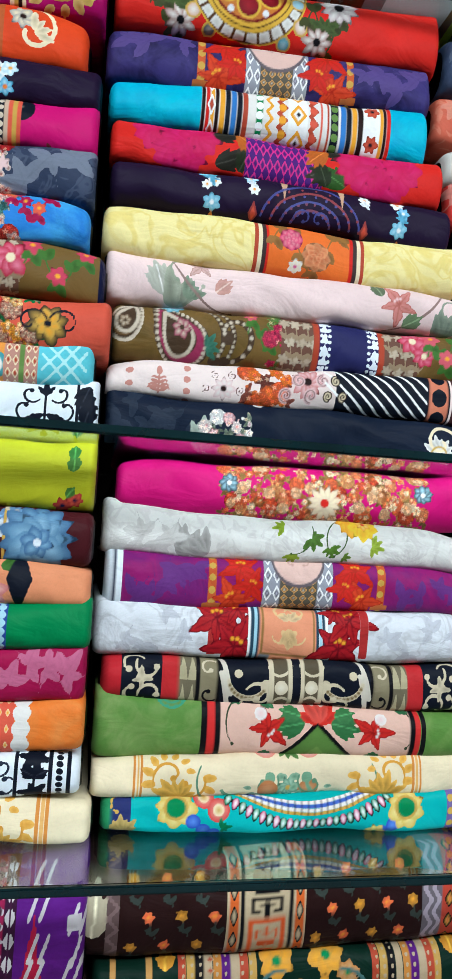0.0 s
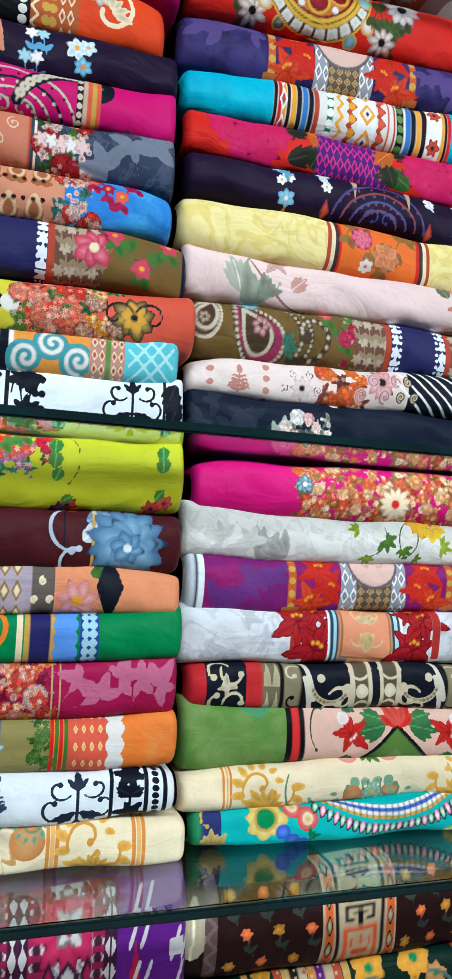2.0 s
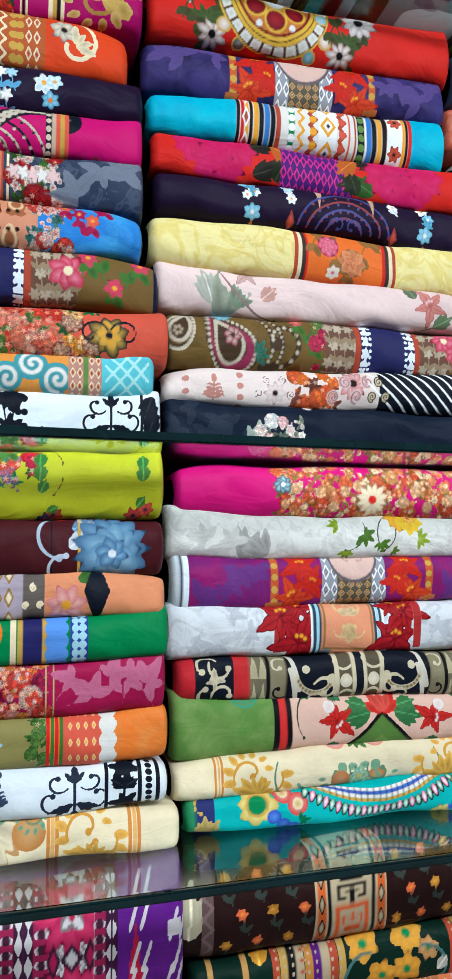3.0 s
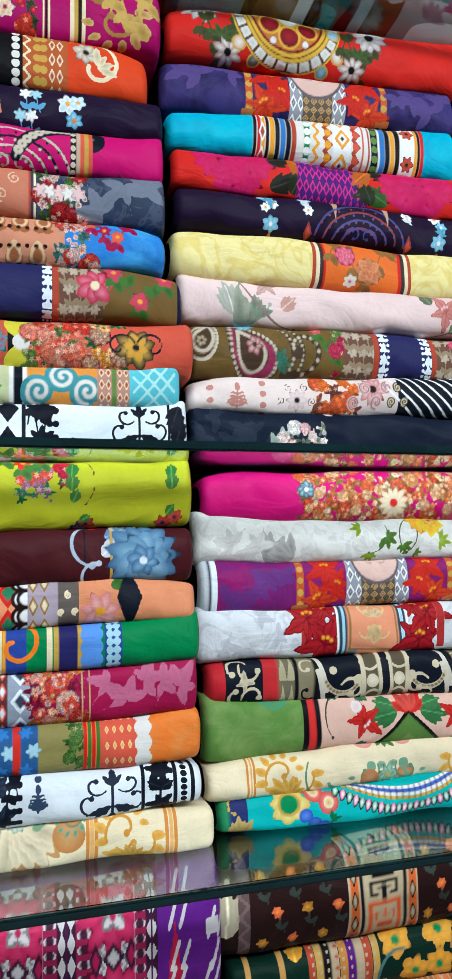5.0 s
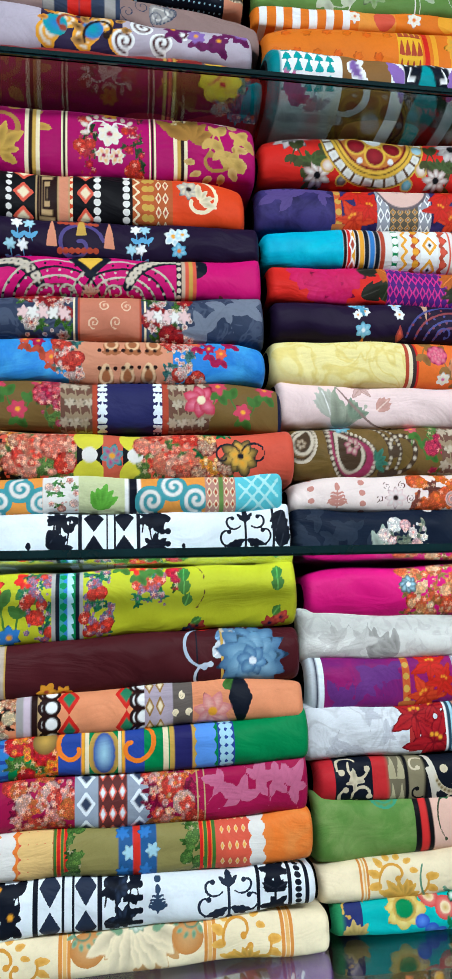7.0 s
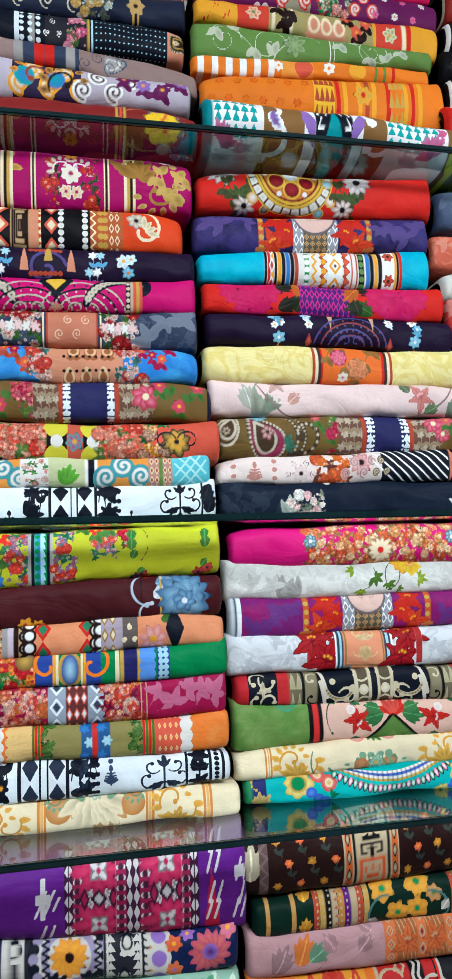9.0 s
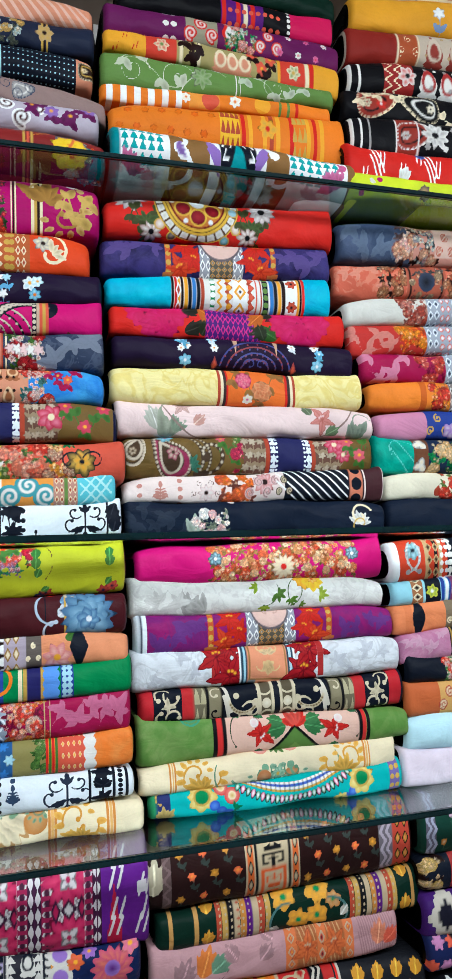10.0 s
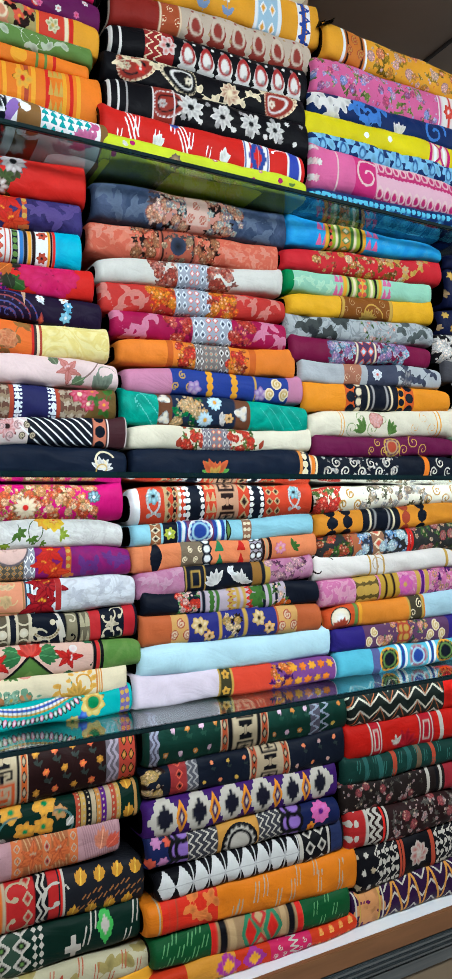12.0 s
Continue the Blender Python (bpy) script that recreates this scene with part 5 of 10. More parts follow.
fabric((-0.437, -0.019, 1.9187, 1.9688, 1.9293, 1.9765, 0.797), "hot pink folded fabric with black and cream paisley", MAG,
       prints=[(sweep,0.262,0.15,0.62,INK,0.34,0.3,2.4,0.2,(0.6,0.52,0.42)),
               (sweep,0.262,0.15,0.62,(0.5,0.45,0.38),0.08,0.3,2.4,0.2,INK),
               (lunette,0.415,0.05,0.66,[(0.5,0.45,0.38),INK,(0.55,0.5,0.42),(0.12,0.02,0.03)]),
               (lunette,0.600,0.05,0.66,[(0.5,0.45,0.38),INK,(0.55,0.5,0.42),(0.12,0.02,0.03)]),
               (diamonds,0.452,0.562,INK,(0.75,0.45,0.06),1,1,1.1,0.42,1.08),
               (leaves,0.507,0.16,0.24,(0.7,0.4,0.3),5,1.57,2.2),
               (sweep,0.735,0.12,0.72,INK,0.30,2.9,-1.9,0.1,(0.6,0.52,0.42)),
               (sweep,0.735,0.12,0.72,(0.55,0.5,0.42),0.06,2.9,-1.9,0.1,INK),
               (band,0.747,0.762,INK),(dots,0.747,0.762,(0.6,0.52,0.42),1,9,0.04),
               (lines,0.762,0.805,[(0.55,0.4,0.3),CORAL,GOLD,CORAL],0.45),
               (leaves,0.887,0.05,0.26,(0.2,0.03,0.04),5,1.5)], group="fabrics stacked on the eye-level glass shelf", near=0.18)
fabric((-0.436, -0.018, 1.8703, 1.9190, 1.8721, 1.9285, 0.797), "slate navy folded fabric with red lilies", (0.03,0.045,0.09), 'cloud', (0.055,0.075,0.13),
       prints=[(bouquet,0.319,0.452,[(0.3,0.01,0.02),(0.4,0.02,0.02),OFF],LEAF,7,0.3),
               (scatter,0.319,0.452,OFF,BLUSH,5,1,0.16),
               (lines,0.457,0.476,[CREAM,SLATE,BRICK],0.4),
               (band,0.476,0.639,(0.55,0.19,0.12)),
               (scroll,0.499,0.619,(0.72,0.5,0.35),None,4,0.06,0.34),
               (lines,0.639,0.658,[BRICK,SLATE,CREAM],0.4),
               (bouquet,0.664,0.782,[(0.3,0.01,0.02),(0.4,0.02,0.02),OFF],LEAF,7,0.3),
               (scatter,0.664,0.782,OFF,BLUSH,5,1,0.16),
               (ghosts,0.792,0.972,(0.16,0.19,0.26),3,0.5)], group="fabrics stacked on the eye-level glass shelf", near=0.18)
fabric((-0.438, -0.020, 1.8202, 1.8700, 1.8191, 1.8729, 0.797), "bright blue folded fabric with red flowers on peach", (0.02,0.2,0.62), 'mottle', (0.05,0.33,0.7),
       prints=[(vine,0.324,0.465,BRICK,[CORAL,CRIM],8,0.6,0.2,0.16),
               (band,0.450,0.734,(0.62,0.26,0.16),-0.06,1.06),
               (bouquet,0.418,0.484,[(0.55,0.03,0.03),CORAL,OFF],(0.05,0.2,0.2),9,0.24),
               (buta,0.522,0.695,(0.35,0.12,0.05),(0.75,0.5,0.3),3,2,0.24),
               (dots,0.522,0.695,BROWN,8,4,0.03),
               (bouquet,0.715,0.813,[(0.55,0.03,0.03),CORAL,OFF],(0.05,0.2,0.2),9,0.24),
               (vine,0.793,0.912,CRIM,[CORAL,CRIM],7,0.6,0.2,0.15)], group="fabrics stacked on the eye-level glass shelf", near=0.18)
fabric((-0.419, -0.001, 1.7635, 1.8195, 1.7625, 1.8219, 0.797), "olive brown folded fabric with navy lace-edged band", OLIVE,
       prints=[(vine,0.199,0.347,LEAF,[(0.55,0.05,0.1)],5,0.5,0.2,0.2),
               (bouquet,0.338,0.412,[(0.5,0.02,0.05),(0.65,0.2,0.25),CRIM],GREEN,5,0.32),
               (band,0.384,0.469,(0.15,0.07,0.05)),
               (scatter,0.388,0.467,(0.50,0.42,0.32),(0.42,0.33,0.24),3,3,0.12,(0.30,0.22,0.14)),
               (lines,0.469,0.482,[BRICK,BRICK],0.5),
               (band,0.482,0.662,(0.02,0.022,0.10)),
               (triangles,0.482,0.507,SKYW,1,6),
               (dots,0.482,0.507,SKYW,3,12,0.025),
               (triangles,0.631,0.662,SKYW,1,6),
               (dots,0.631,0.662,SKYW,3,12,0.025),
               (lines,0.657,0.674,[BRICK,BRICK],0.5),
               (band,0.674,0.787,(0.15,0.07,0.05)),
               (scatter,0.678,0.783,(0.50,0.42,0.32),(0.42,0.33,0.24),4,3,0.12,(0.30,0.22,0.14))] + [(flower,0.764,0.55,0.36,(0.5,0.02,0.06),(0.7,0.2,0.3),CREAM,7),
               (vine,0.797,0.966,LEAF,[(0.55,0.05,0.1)],5,0.5,0.2,0.2),
               (band,0.986,1.006,NAVY)], group="fabrics stacked on the eye-level glass shelf", near=0.18)
fabric((-0.409, 0.009, 1.7090, 1.7651, 1.6997, 1.7548, 0.797), "coral folded fabric with peonies and black-yellow bands", CORAL,
       prints=[(bouquet,0.177,0.250,[BRICK,CREAM,AMBER],BLACK,5,0.3),
               (bouquet,0.232,0.398,[CORAL,(0.75,0.35,0.28),SALMON,RED],GREEN,9,0.36),
               (band,0.402,0.470,BLACK),
               (disc,0.436,0.25,0.2,(0.65,0.6,0.05)),
               (disc,0.436,0.75,0.2,(0.65,0.6,0.05)),
               (disc,0.436,0.5,0.1,OFF),
               (band,0.473,0.521,(0.55,0.1,0.06)),
               (flower,0.496,0.5,0.24,TEAL,MAG,AMBER),
               (band,0.524,0.591,BLACK),
               (disc,0.557,0.25,0.2,(0.65,0.6,0.05)),
               (disc,0.557,0.75,0.2,(0.65,0.6,0.05)),
               (disc,0.557,0.5,0.1,OFF),
               (bouquet,0.578,0.741,[CORAL,(0.75,0.35,0.28),SALMON,RED],GREEN,9,0.36),
               (bouquet,0.722,0.810,[(0.3,0.02,0.02),CREAM,AMBER],EMER,5,0.26)] + [(flower,0.843,0.5,0.40,INK,GOLD,BRICK,8,0.3),
               (flower,0.843,0.5,0.26,GOLD,AMBER,INK,6),
               (curl,0.800,0.5,0.2,INK,0.05,0.8,0.3),
               (curl,0.886,0.5,0.2,INK,0.05,0.8,2.8,-1)], group="fabrics stacked on the eye-level glass shelf", near=0.18)
fabric((-0.424, -0.006, 1.6677, 1.7078, 1.6675, 1.7100, 0.797), "aqua folded fabric with orange and teal scrolls", (0.10,0.55,0.66),
       prints=[(band,0.214,0.794,(0.75,0.3,0.06)),
               (scroll,0.214,0.378,OFF,(0.05,0.3,0.35),3,0.2,0.36),
               (band,0.351,0.443,OFF),
               (bouquet,0.360,0.443,[OFF,CORAL],(0.1,0.35,0.1),4,0.2),
               (band,0.443,0.565,(0.55,0.6,0.35)),
               (leaves,0.490,0.2,0.7,(0.12,0.42,0.05),5,1.2,1.2),
               (band,0.565,0.606,INK),
               (lines,0.561,0.610,[WHITE,None,WHITE],0.3),
               (scroll,0.606,0.784,OFF,(0.05,0.3,0.35),3,0.2,0.36),
               (band,0.779,0.862,(0.5,0.25,0.2)),
               (diamonds,0.782,0.817,CREAM,BRICK,2,5),
               (lines,0.817,0.829,[GREEN],0.5),
               (diamonds,0.829,0.862,CREAM,BRICK,2,5)] + [(slants,0.872,0.980,(0.4,0.75,0.78),3,0.06,0.5),
               (slants,0.872,0.980,(0.4,0.75,0.78),3,0.06,-0.5)], group="fabrics stacked on the eye-level glass shelf", near=0.18)
fabric((-0.416, 0.002, 1.6215, 1.6699, 1.6215, 1.6666, 0.797), "white folded fabric with black damask trees", SKYW,
       prints=[(tree,0.296,0.0,0.3,INK,3),
               (leaf_blade,0.345,0.3,0.9,0.34,INK),(flower,0.375,0.72,0.34,INK,INK,None,7,0.18),(flower,0.372,0.26,0.34,INK,INK,None,7,0.18),(dots,0.345,0.372,INK,2,5,0.05),(vine,0.36,0.415,INK,(),5,0.5,0.3,0.18),
               (lines,0.419,0.437,[INK],0.3),
               (diamonds,0.434,0.493,INK,None,1,2,0.9),
               (lines,0.493,0.523,[INK,None,INK],0.25),
               (diamonds,0.512,0.572,INK,None,1,2,0.9),
               (lines,0.572,0.587,[INK],0.3),
               (flower,0.618,0.72,0.34,INK,INK,None,7,0.18),(flower,0.622,0.26,0.34,INK,INK,None,7,0.18),(dots,0.635,0.665,INK,2,5,0.05),(vine,0.59,0.65,INK,(),5,0.5,0.3,0.18),
               (tree,0.70,0.0,0.25,INK,2),
               (damask,0.868,0.06,0.86,INK,2),
               (lines,0.940,0.952,[INK],0.35),(leaf_blade,0.965,0.2,1.3,0.4,INK),(leaf_blade,0.975,0.75,-2.0,0.4,INK),(flower,0.975,0.5,0.24,INK,INK,None,6,0.2)], group="fabrics stacked on the eye-level glass shelf", near=0.18)
# stack on the eye-level glass shelf
fabric((-0.012, 0.386, 2.1011, 2.1660, 2.1090, 2.1755, 0.818), "red folded fabric with a jewelled gold medallion", RED,
       prints=[(flower,0.11,0.86,0.44,(0.45,0.36,0.38),OFF,BLACK,11,0.2),
               (flower,0.11,0.86,0.26,(0.05,0.03,0.03),GREY,BLACK,9,0.2),
               (vine,0.10,0.23,(0.05,0.06,0.02),(),8,0.36,0.25,0.2),
               (flower,0.19,0.22,0.3,(0.35,0.2,0.18),OFF,BLACK,8,0.2),
               (leaves,0.17,0.4,0.34,(0.06,0.1,0.03),5,1.2,3),
               (disc,0.235,0.66,0.10,GOLD),(disc,0.235,0.66,0.075,(0.3,0.5,0.6),SKY),
               (disc,0.225,0.36,0.10,GOLD),(disc,0.225,0.36,0.075,(0.6,0.4,0.3),OFF),
               (disc,0.275,0.16,0.09,GOLD),(disc,0.275,0.16,0.065,(0.06,0.08,0.1),GREY),
               (jewels,0.385,0.80,0.74,(0.66,0.40,0.05),(0.72,0.72,0.70),(0.17,0.006,0.012),(0.7,0.72,0.76),(0.08,0.03,0.01)),
               (disc,0.535,0.66,0.10,GOLD),(disc,0.535,0.66,0.075,(0.3,0.5,0.6),SKY),
               (disc,0.545,0.36,0.10,GOLD),(disc,0.545,0.36,0.075,(0.6,0.4,0.3),OFF),
               (disc,0.50,0.16,0.09,GOLD),(disc,0.50,0.16,0.065,(0.06,0.3,0.4),SKY),
               (vine,0.56,0.69,(0.05,0.06,0.02),(),8,0.36,0.25,0.2),
               (flower,0.665,0.72,0.40,(0.45,0.36,0.38),OFF,BLACK,11,0.2),
               (flower,0.60,0.24,0.3,(0.35,0.2,0.18),OFF,BLACK,8,0.2),
               (leaves,0.62,0.4,0.34,(0.06,0.1,0.03),5,1.2,3)], group="fabrics stacked on the eye-level glass shelf")
fabric((-0.017, 0.380, 2.0377, 2.1005, 2.0527, 2.1071, 0.825), "violet-navy folded fabric with red flowers", (0.045,0.035,0.16), 'mottle', (0.02,0.015,0.07),
       prints=[(ghosts,0.043,0.236,(0.09,0.06,0.22),4,0.4),
               (band,0.262,0.285,(0.55,0.10,0.03),0.24,1.06),(dots,0.264,0.283,GOLD,1,6,0.05),(band,0.25,0.297,(0.5,0.14,0.04),0.14,0.24),
               (lily,0.345,0.74,0.34,RED,(0.4,0.02,0.01),AMBER,0.4),
               (lily,0.325,0.30,0.34,(0.66,0.06,0.02),(0.4,0.02,0.01),AMBER,1.0),
               (lily,0.375,0.48,0.28,RED,(0.4,0.02,0.01),AMBER,0.1),(band,0.405,0.595,(0.30,0.32,0.38)),
               (diamonds,0.405,0.455,WHITE,(0.10,0.10,0.14),2,4,0.95,0.0,1.0,(0.4,0.4,0.5)),
               (diamonds,0.545,0.595,WHITE,(0.10,0.10,0.14),2,4,0.95,0.0,1.0,(0.4,0.4,0.5)),
               (band,0.450,0.550,(0.10,0.09,0.07)),
               (diamonds,0.450,0.550,(0.55,0.30,0.10),(0.09,0.07,0.05),4,5,0.94,0.0,0.62,(0.5,0.5,0.45)),
               (disc,0.500,0.86,0.40,(0.12,0.1,0.12),None,24),
               (disc,0.500,0.88,0.37,(0.70,0.47,0.42),None,24),
               (sweep,0.485,0.82,0.13,(0.5,0.3,0.26),0.03,0.4,4.2,0.7),(sweep,0.515,0.82,0.13,(0.5,0.3,0.26),0.03,2.7,-4.2,0.7),(band,0.715,0.738,(0.55,0.10,0.03),0.24,1.06),(dots,0.717,0.736,GOLD,1,6,0.05),(band,0.703,0.75,(0.5,0.14,0.04),0.14,0.24),
               (lily,0.655,0.74,0.34,RED,(0.4,0.02,0.01),AMBER,0.4),
               (lily,0.675,0.30,0.34,(0.66,0.06,0.02),(0.4,0.02,0.01),AMBER,1.0),
               (lily,0.625,0.48,0.28,RED,(0.4,0.02,0.01),AMBER,0.1),
               (ghosts,0.747,0.976,(0.09,0.06,0.22),4,0.4)], group="fabrics stacked on the eye-level glass shelf")
fabric((-0.011, 0.376, 1.9875, 2.0374, 1.9873, 2.0548, 0.825), "turquoise folded fabric with a multicoloured striped band", (0.0,0.48,0.66), 'mottle', (0.0,0.38,0.6),
       prints=[(band,0.270,0.860,OFF),
               (lines,0.270,0.326,[BROWN,RED,AMBER,BROWN],0.4),
               (diamonds,0.288,0.316,WHITE,BRICK,1,3,0.9),
               (lines,0.326,0.430,[AMBER,INK,BLUE,INK,BRICK,OFF],0.45),
               (band,0.438,0.457,EMER),
               (dots,0.438,0.457,WHITE,1,8,0.05),
               (zigzag,0.468,0.489,AMBER,6,0.05),
               (zigzag,0.505,0.532,BRICK,6,0.07),
               (dots,0.505,0.532,AMBER,1,6,0.05),
               (band,0.537,0.597,WHITE),
               (diamonds,0.537,0.597,AMBER,WHITE,1,3,0.9,0.0,1.0,BROWN),
               (zigzag,0.603,0.628,BRICK,6,0.07),
               (dots,0.603,0.628,CORAL,1,6,0.05),
               (lines,0.636,0.669,[CORAL,None,BRICK],0.3),
               (band,0.672,0.697,INK),
               (dots,0.672,0.697,GREEN,1,8,0.05),
               (lines,0.703,0.777,[BLUE,INK,AMBER,BROWN],0.45),
               (band,0.777,0.831,WHITE),
               (flower,0.805,0.3,0.16,BRICK,CORAL,INK)] + [(flower,0.805,0.7,0.16,BRICK,CORAL,INK),
               (lines,0.831,0.866,[AMBER,BROWN,RED],0.45)], group="fabrics stacked on the eye-level glass shelf")
fabric((-0.006, 0.397, 1.9414, 1.9870, 1.9336, 1.9882, 0.825), "red folded fabric with magenta blossoms and purple scales", RED,
       prints=[(flower,0.13,0.7,0.6,(0.55,0.01,0.09),(0.62,0.02,0.14),None,10,0.34),(flower,0.20,0.42,0.7,(0.52,0.01,0.09),(0.62,0.02,0.16),None,11,0.34),(flower,0.255,0.72,0.55,(0.55,0.01,0.09),(0.62,0.02,0.14),None,9,0.34),(flower,0.20,0.42,0.34,(0.58,0.01,0.12),(0.5,0.01,0.08),None,8,0.34),
               (leaf_blade,0.29,0.75,0.2,0.5,(0.02,0.02,0.015)),(leaf_blade,0.34,0.45,-0.3,0.5,(0.03,0.03,0.02)),(leaf_blade,0.36,0.85,-0.8,0.5,(0.5,0.12,0.02)),(leaf_blade,0.30,0.25,0.4,0.5,(0.02,0.02,0.015)),(leaf_blade,0.37,0.2,1.2,0.4,(0.02,0.03,0.015)),
               (band,0.385,0.618,(0.07,0.015,0.17)),
               (diamonds,0.383,0.618,(0.60,0.03,0.24),(0.06,0.012,0.15),11,4,1.0),
               (leaf_blade,0.70,0.75,2.9,0.5,(0.02,0.02,0.015)),(leaf_blade,0.65,0.45,3.4,0.5,(0.03,0.03,0.02)),(leaf_blade,0.63,0.85,3.9,0.5,(0.5,0.12,0.02)),(leaf_blade,0.69,0.25,2.7,0.5,(0.03,0.10,0.02)),(leaf_blade,0.63,0.2,1.9,0.4,(0.02,0.03,0.015)),
               (flower,0.72,0.62,0.6,(0.55,0.01,0.09),(0.62,0.02,0.14),None,10,0.34),(flower,0.79,0.42,0.7,(0.52,0.01,0.09),(0.62,0.02,0.16),None,11,0.34),(flower,0.86,0.62,0.55,(0.55,0.01,0.09),(0.62,0.02,0.14),None,9,0.34),(flower,0.79,0.42,0.34,(0.58,0.01,0.12),(0.5,0.01,0.08),None,8,0.34)], group="fabrics stacked on the eye-level glass shelf")
fabric((-0.003, 0.412, 1.8945, 1.9407, 1.8850, 1.9360, 0.825), "dark aubergine folded fabric with pale blue sprigs", EGG,
       prints=[(flower,0.262,0.84,0.20,(0.1,0.45,0.75),SKY,WHITE,6),(flower,0.285,0.64,0.17,WHITE,SKYW,AMBER,6),(flower,0.262,0.56,0.14,WHITE,SKYW,AMBER,6),
               (leaves,0.272,0.7,0.26,(0.1,0.4,0.6),5,0.8,4),(flower,0.278,0.30,0.22,(0.12,0.42,0.62),SKY,WHITE,6),(triangles,0.266,0.292,(0.6,0.2,0.04),1,1,0.0,0.2),
               (flower,0.388,0.80,0.18,(0.1,0.45,0.75),WHITE,AMBER,6),(flower,0.396,0.58,0.15,WHITE,SKYW,AMBER,6),(leaves,0.390,0.66,0.2,SKYW,4,1.2,3),(diamonds,0.382,0.410,(0.3,0.05,0.05),CORAL,1,1,1.0,0.0,0.4),
               (triangles,0.470,0.496,(0.55,0.34,0.22),1,1,0.95,0.45),
               (lunette,0.565,0.12,0.66,[(0.06,0.07,0.26),(0.26,0.05,0.06),(0.07,0.08,0.28),(0.2,0.06,0.1)]),
               (triangles,0.640,0.666,(0.55,0.34,0.22),1,1,0.95,0.45),
               (flower,0.722,0.72,0.17,WHITE,SKYW,AMBER,6),(leaves,0.724,0.6,0.2,SKYW,4,1.2,3),(diamonds,0.712,0.738,(0.3,0.05,0.05),CORAL,1,1,1.0,0.0,0.4),
               (flower,0.826,0.80,0.2,WHITE,SKYW,AMBER,6),(flower,0.842,0.62,0.18,(0.1,0.45,0.75),SKY,WHITE,6),(flower,0.828,0.34,0.22,(0.12,0.42,0.62),SKY,WHITE,6),(leaves,0.835,0.5,0.24,(0.1,0.4,0.6),5,0.8,4),(triangles,0.815,0.845,(0.6,0.2,0.04),1,1,0.0,0.2)], group="fabrics stacked on the eye-level glass shelf")
fabric((-0.008, 0.425, 1.8317, 1.8922, 1.8285, 1.8837, 0.825), "pale yellow folded fabric with an orange rose band", (0.84,0.74,0.34), 'vein', (0.78,0.64,0.22),
       prints=[(lines,0.399,0.444,[BRICK,CREAM,(0.05,0.03,0.03),RED],0.46),
               (band,0.439,0.671,(0.78,0.16,0.03)),
               (vine,0.444,0.664,(0.3,0.14,0.04),(),12,0.5,0.3,0.2),
               (rose,0.501,0.62,0.24,(0.66,0.05,0.16),(0.75,0.3,0.35)),
               (rose,0.572,0.42,0.3,(0.7,0.3,0.14),(0.5,0.1,0.04)),
               (flower,0.516,0.25,0.16,OFF,CREAM,PINK),
               (lines,0.666,0.709,[RED,(0.05,0.03,0.03),CREAM,BRICK],0.46)], group="fabrics stacked on the eye-level glass shelf")
fabric((-0.001, 0.438, 1.7790, 1.8321, 1.7766, 1.8269, 0.825), "pale pink folded fabric with trailing leaf sprays", (0.80,0.62,0.62),
       prints=[(sweep,0.10,0.9,0.9,(0.40,0.42,0.34),0.04,-1.4,0.9,0.0),(leaf_blade,0.15,0.30,1.9,0.5,(0.46,0.48,0.42)),(leaves,0.17,0.1,0.9,(0.34,0.38,0.30),4,1.2,0.9),(sweep,0.20,0.62,0.28,(0.26,0.32,0.24),0.04,1.0,3.0,0.5),(leaves,0.205,0.3,0.5,(0.22,0.30,0.22),4,0.9,1.2),
               (lily,0.245,0.80,0.26,(0.62,0.42,0.40),(0.4,0.22,0.2),GREY,0.3,5),
               (sweep,0.42,1.5,1.5,(0.28,0.18,0.17),0.05,-2.65,0.75,0.0),(leaf_blade,0.285,0.42,0.7,0.3,(0.60,0.32,0.28)),
               (sweep,0.66,1.5,1.5,(0.28,0.18,0.17),0.05,-1.25,0.8,0.0),(leaf_blade,0.735,0.62,2.0,0.3,(0.12,0.16,0.10)),
               (lily,0.782,0.52,0.34,(0.62,0.24,0.22),(0.42,0.12,0.1),BLUSH,0.9,5),(leaf_blade,0.80,0.2,0.6,0.34,(0.14,0.22,0.12)),
               (leaves,0.905,0.05,0.9,(0.22,0.28,0.22),5,1.4,0.8),(sweep,0.935,0.5,0.26,(0.24,0.28,0.22),0.04,0.3,4.0,0.6)], group="fabrics stacked on the eye-level glass shelf")
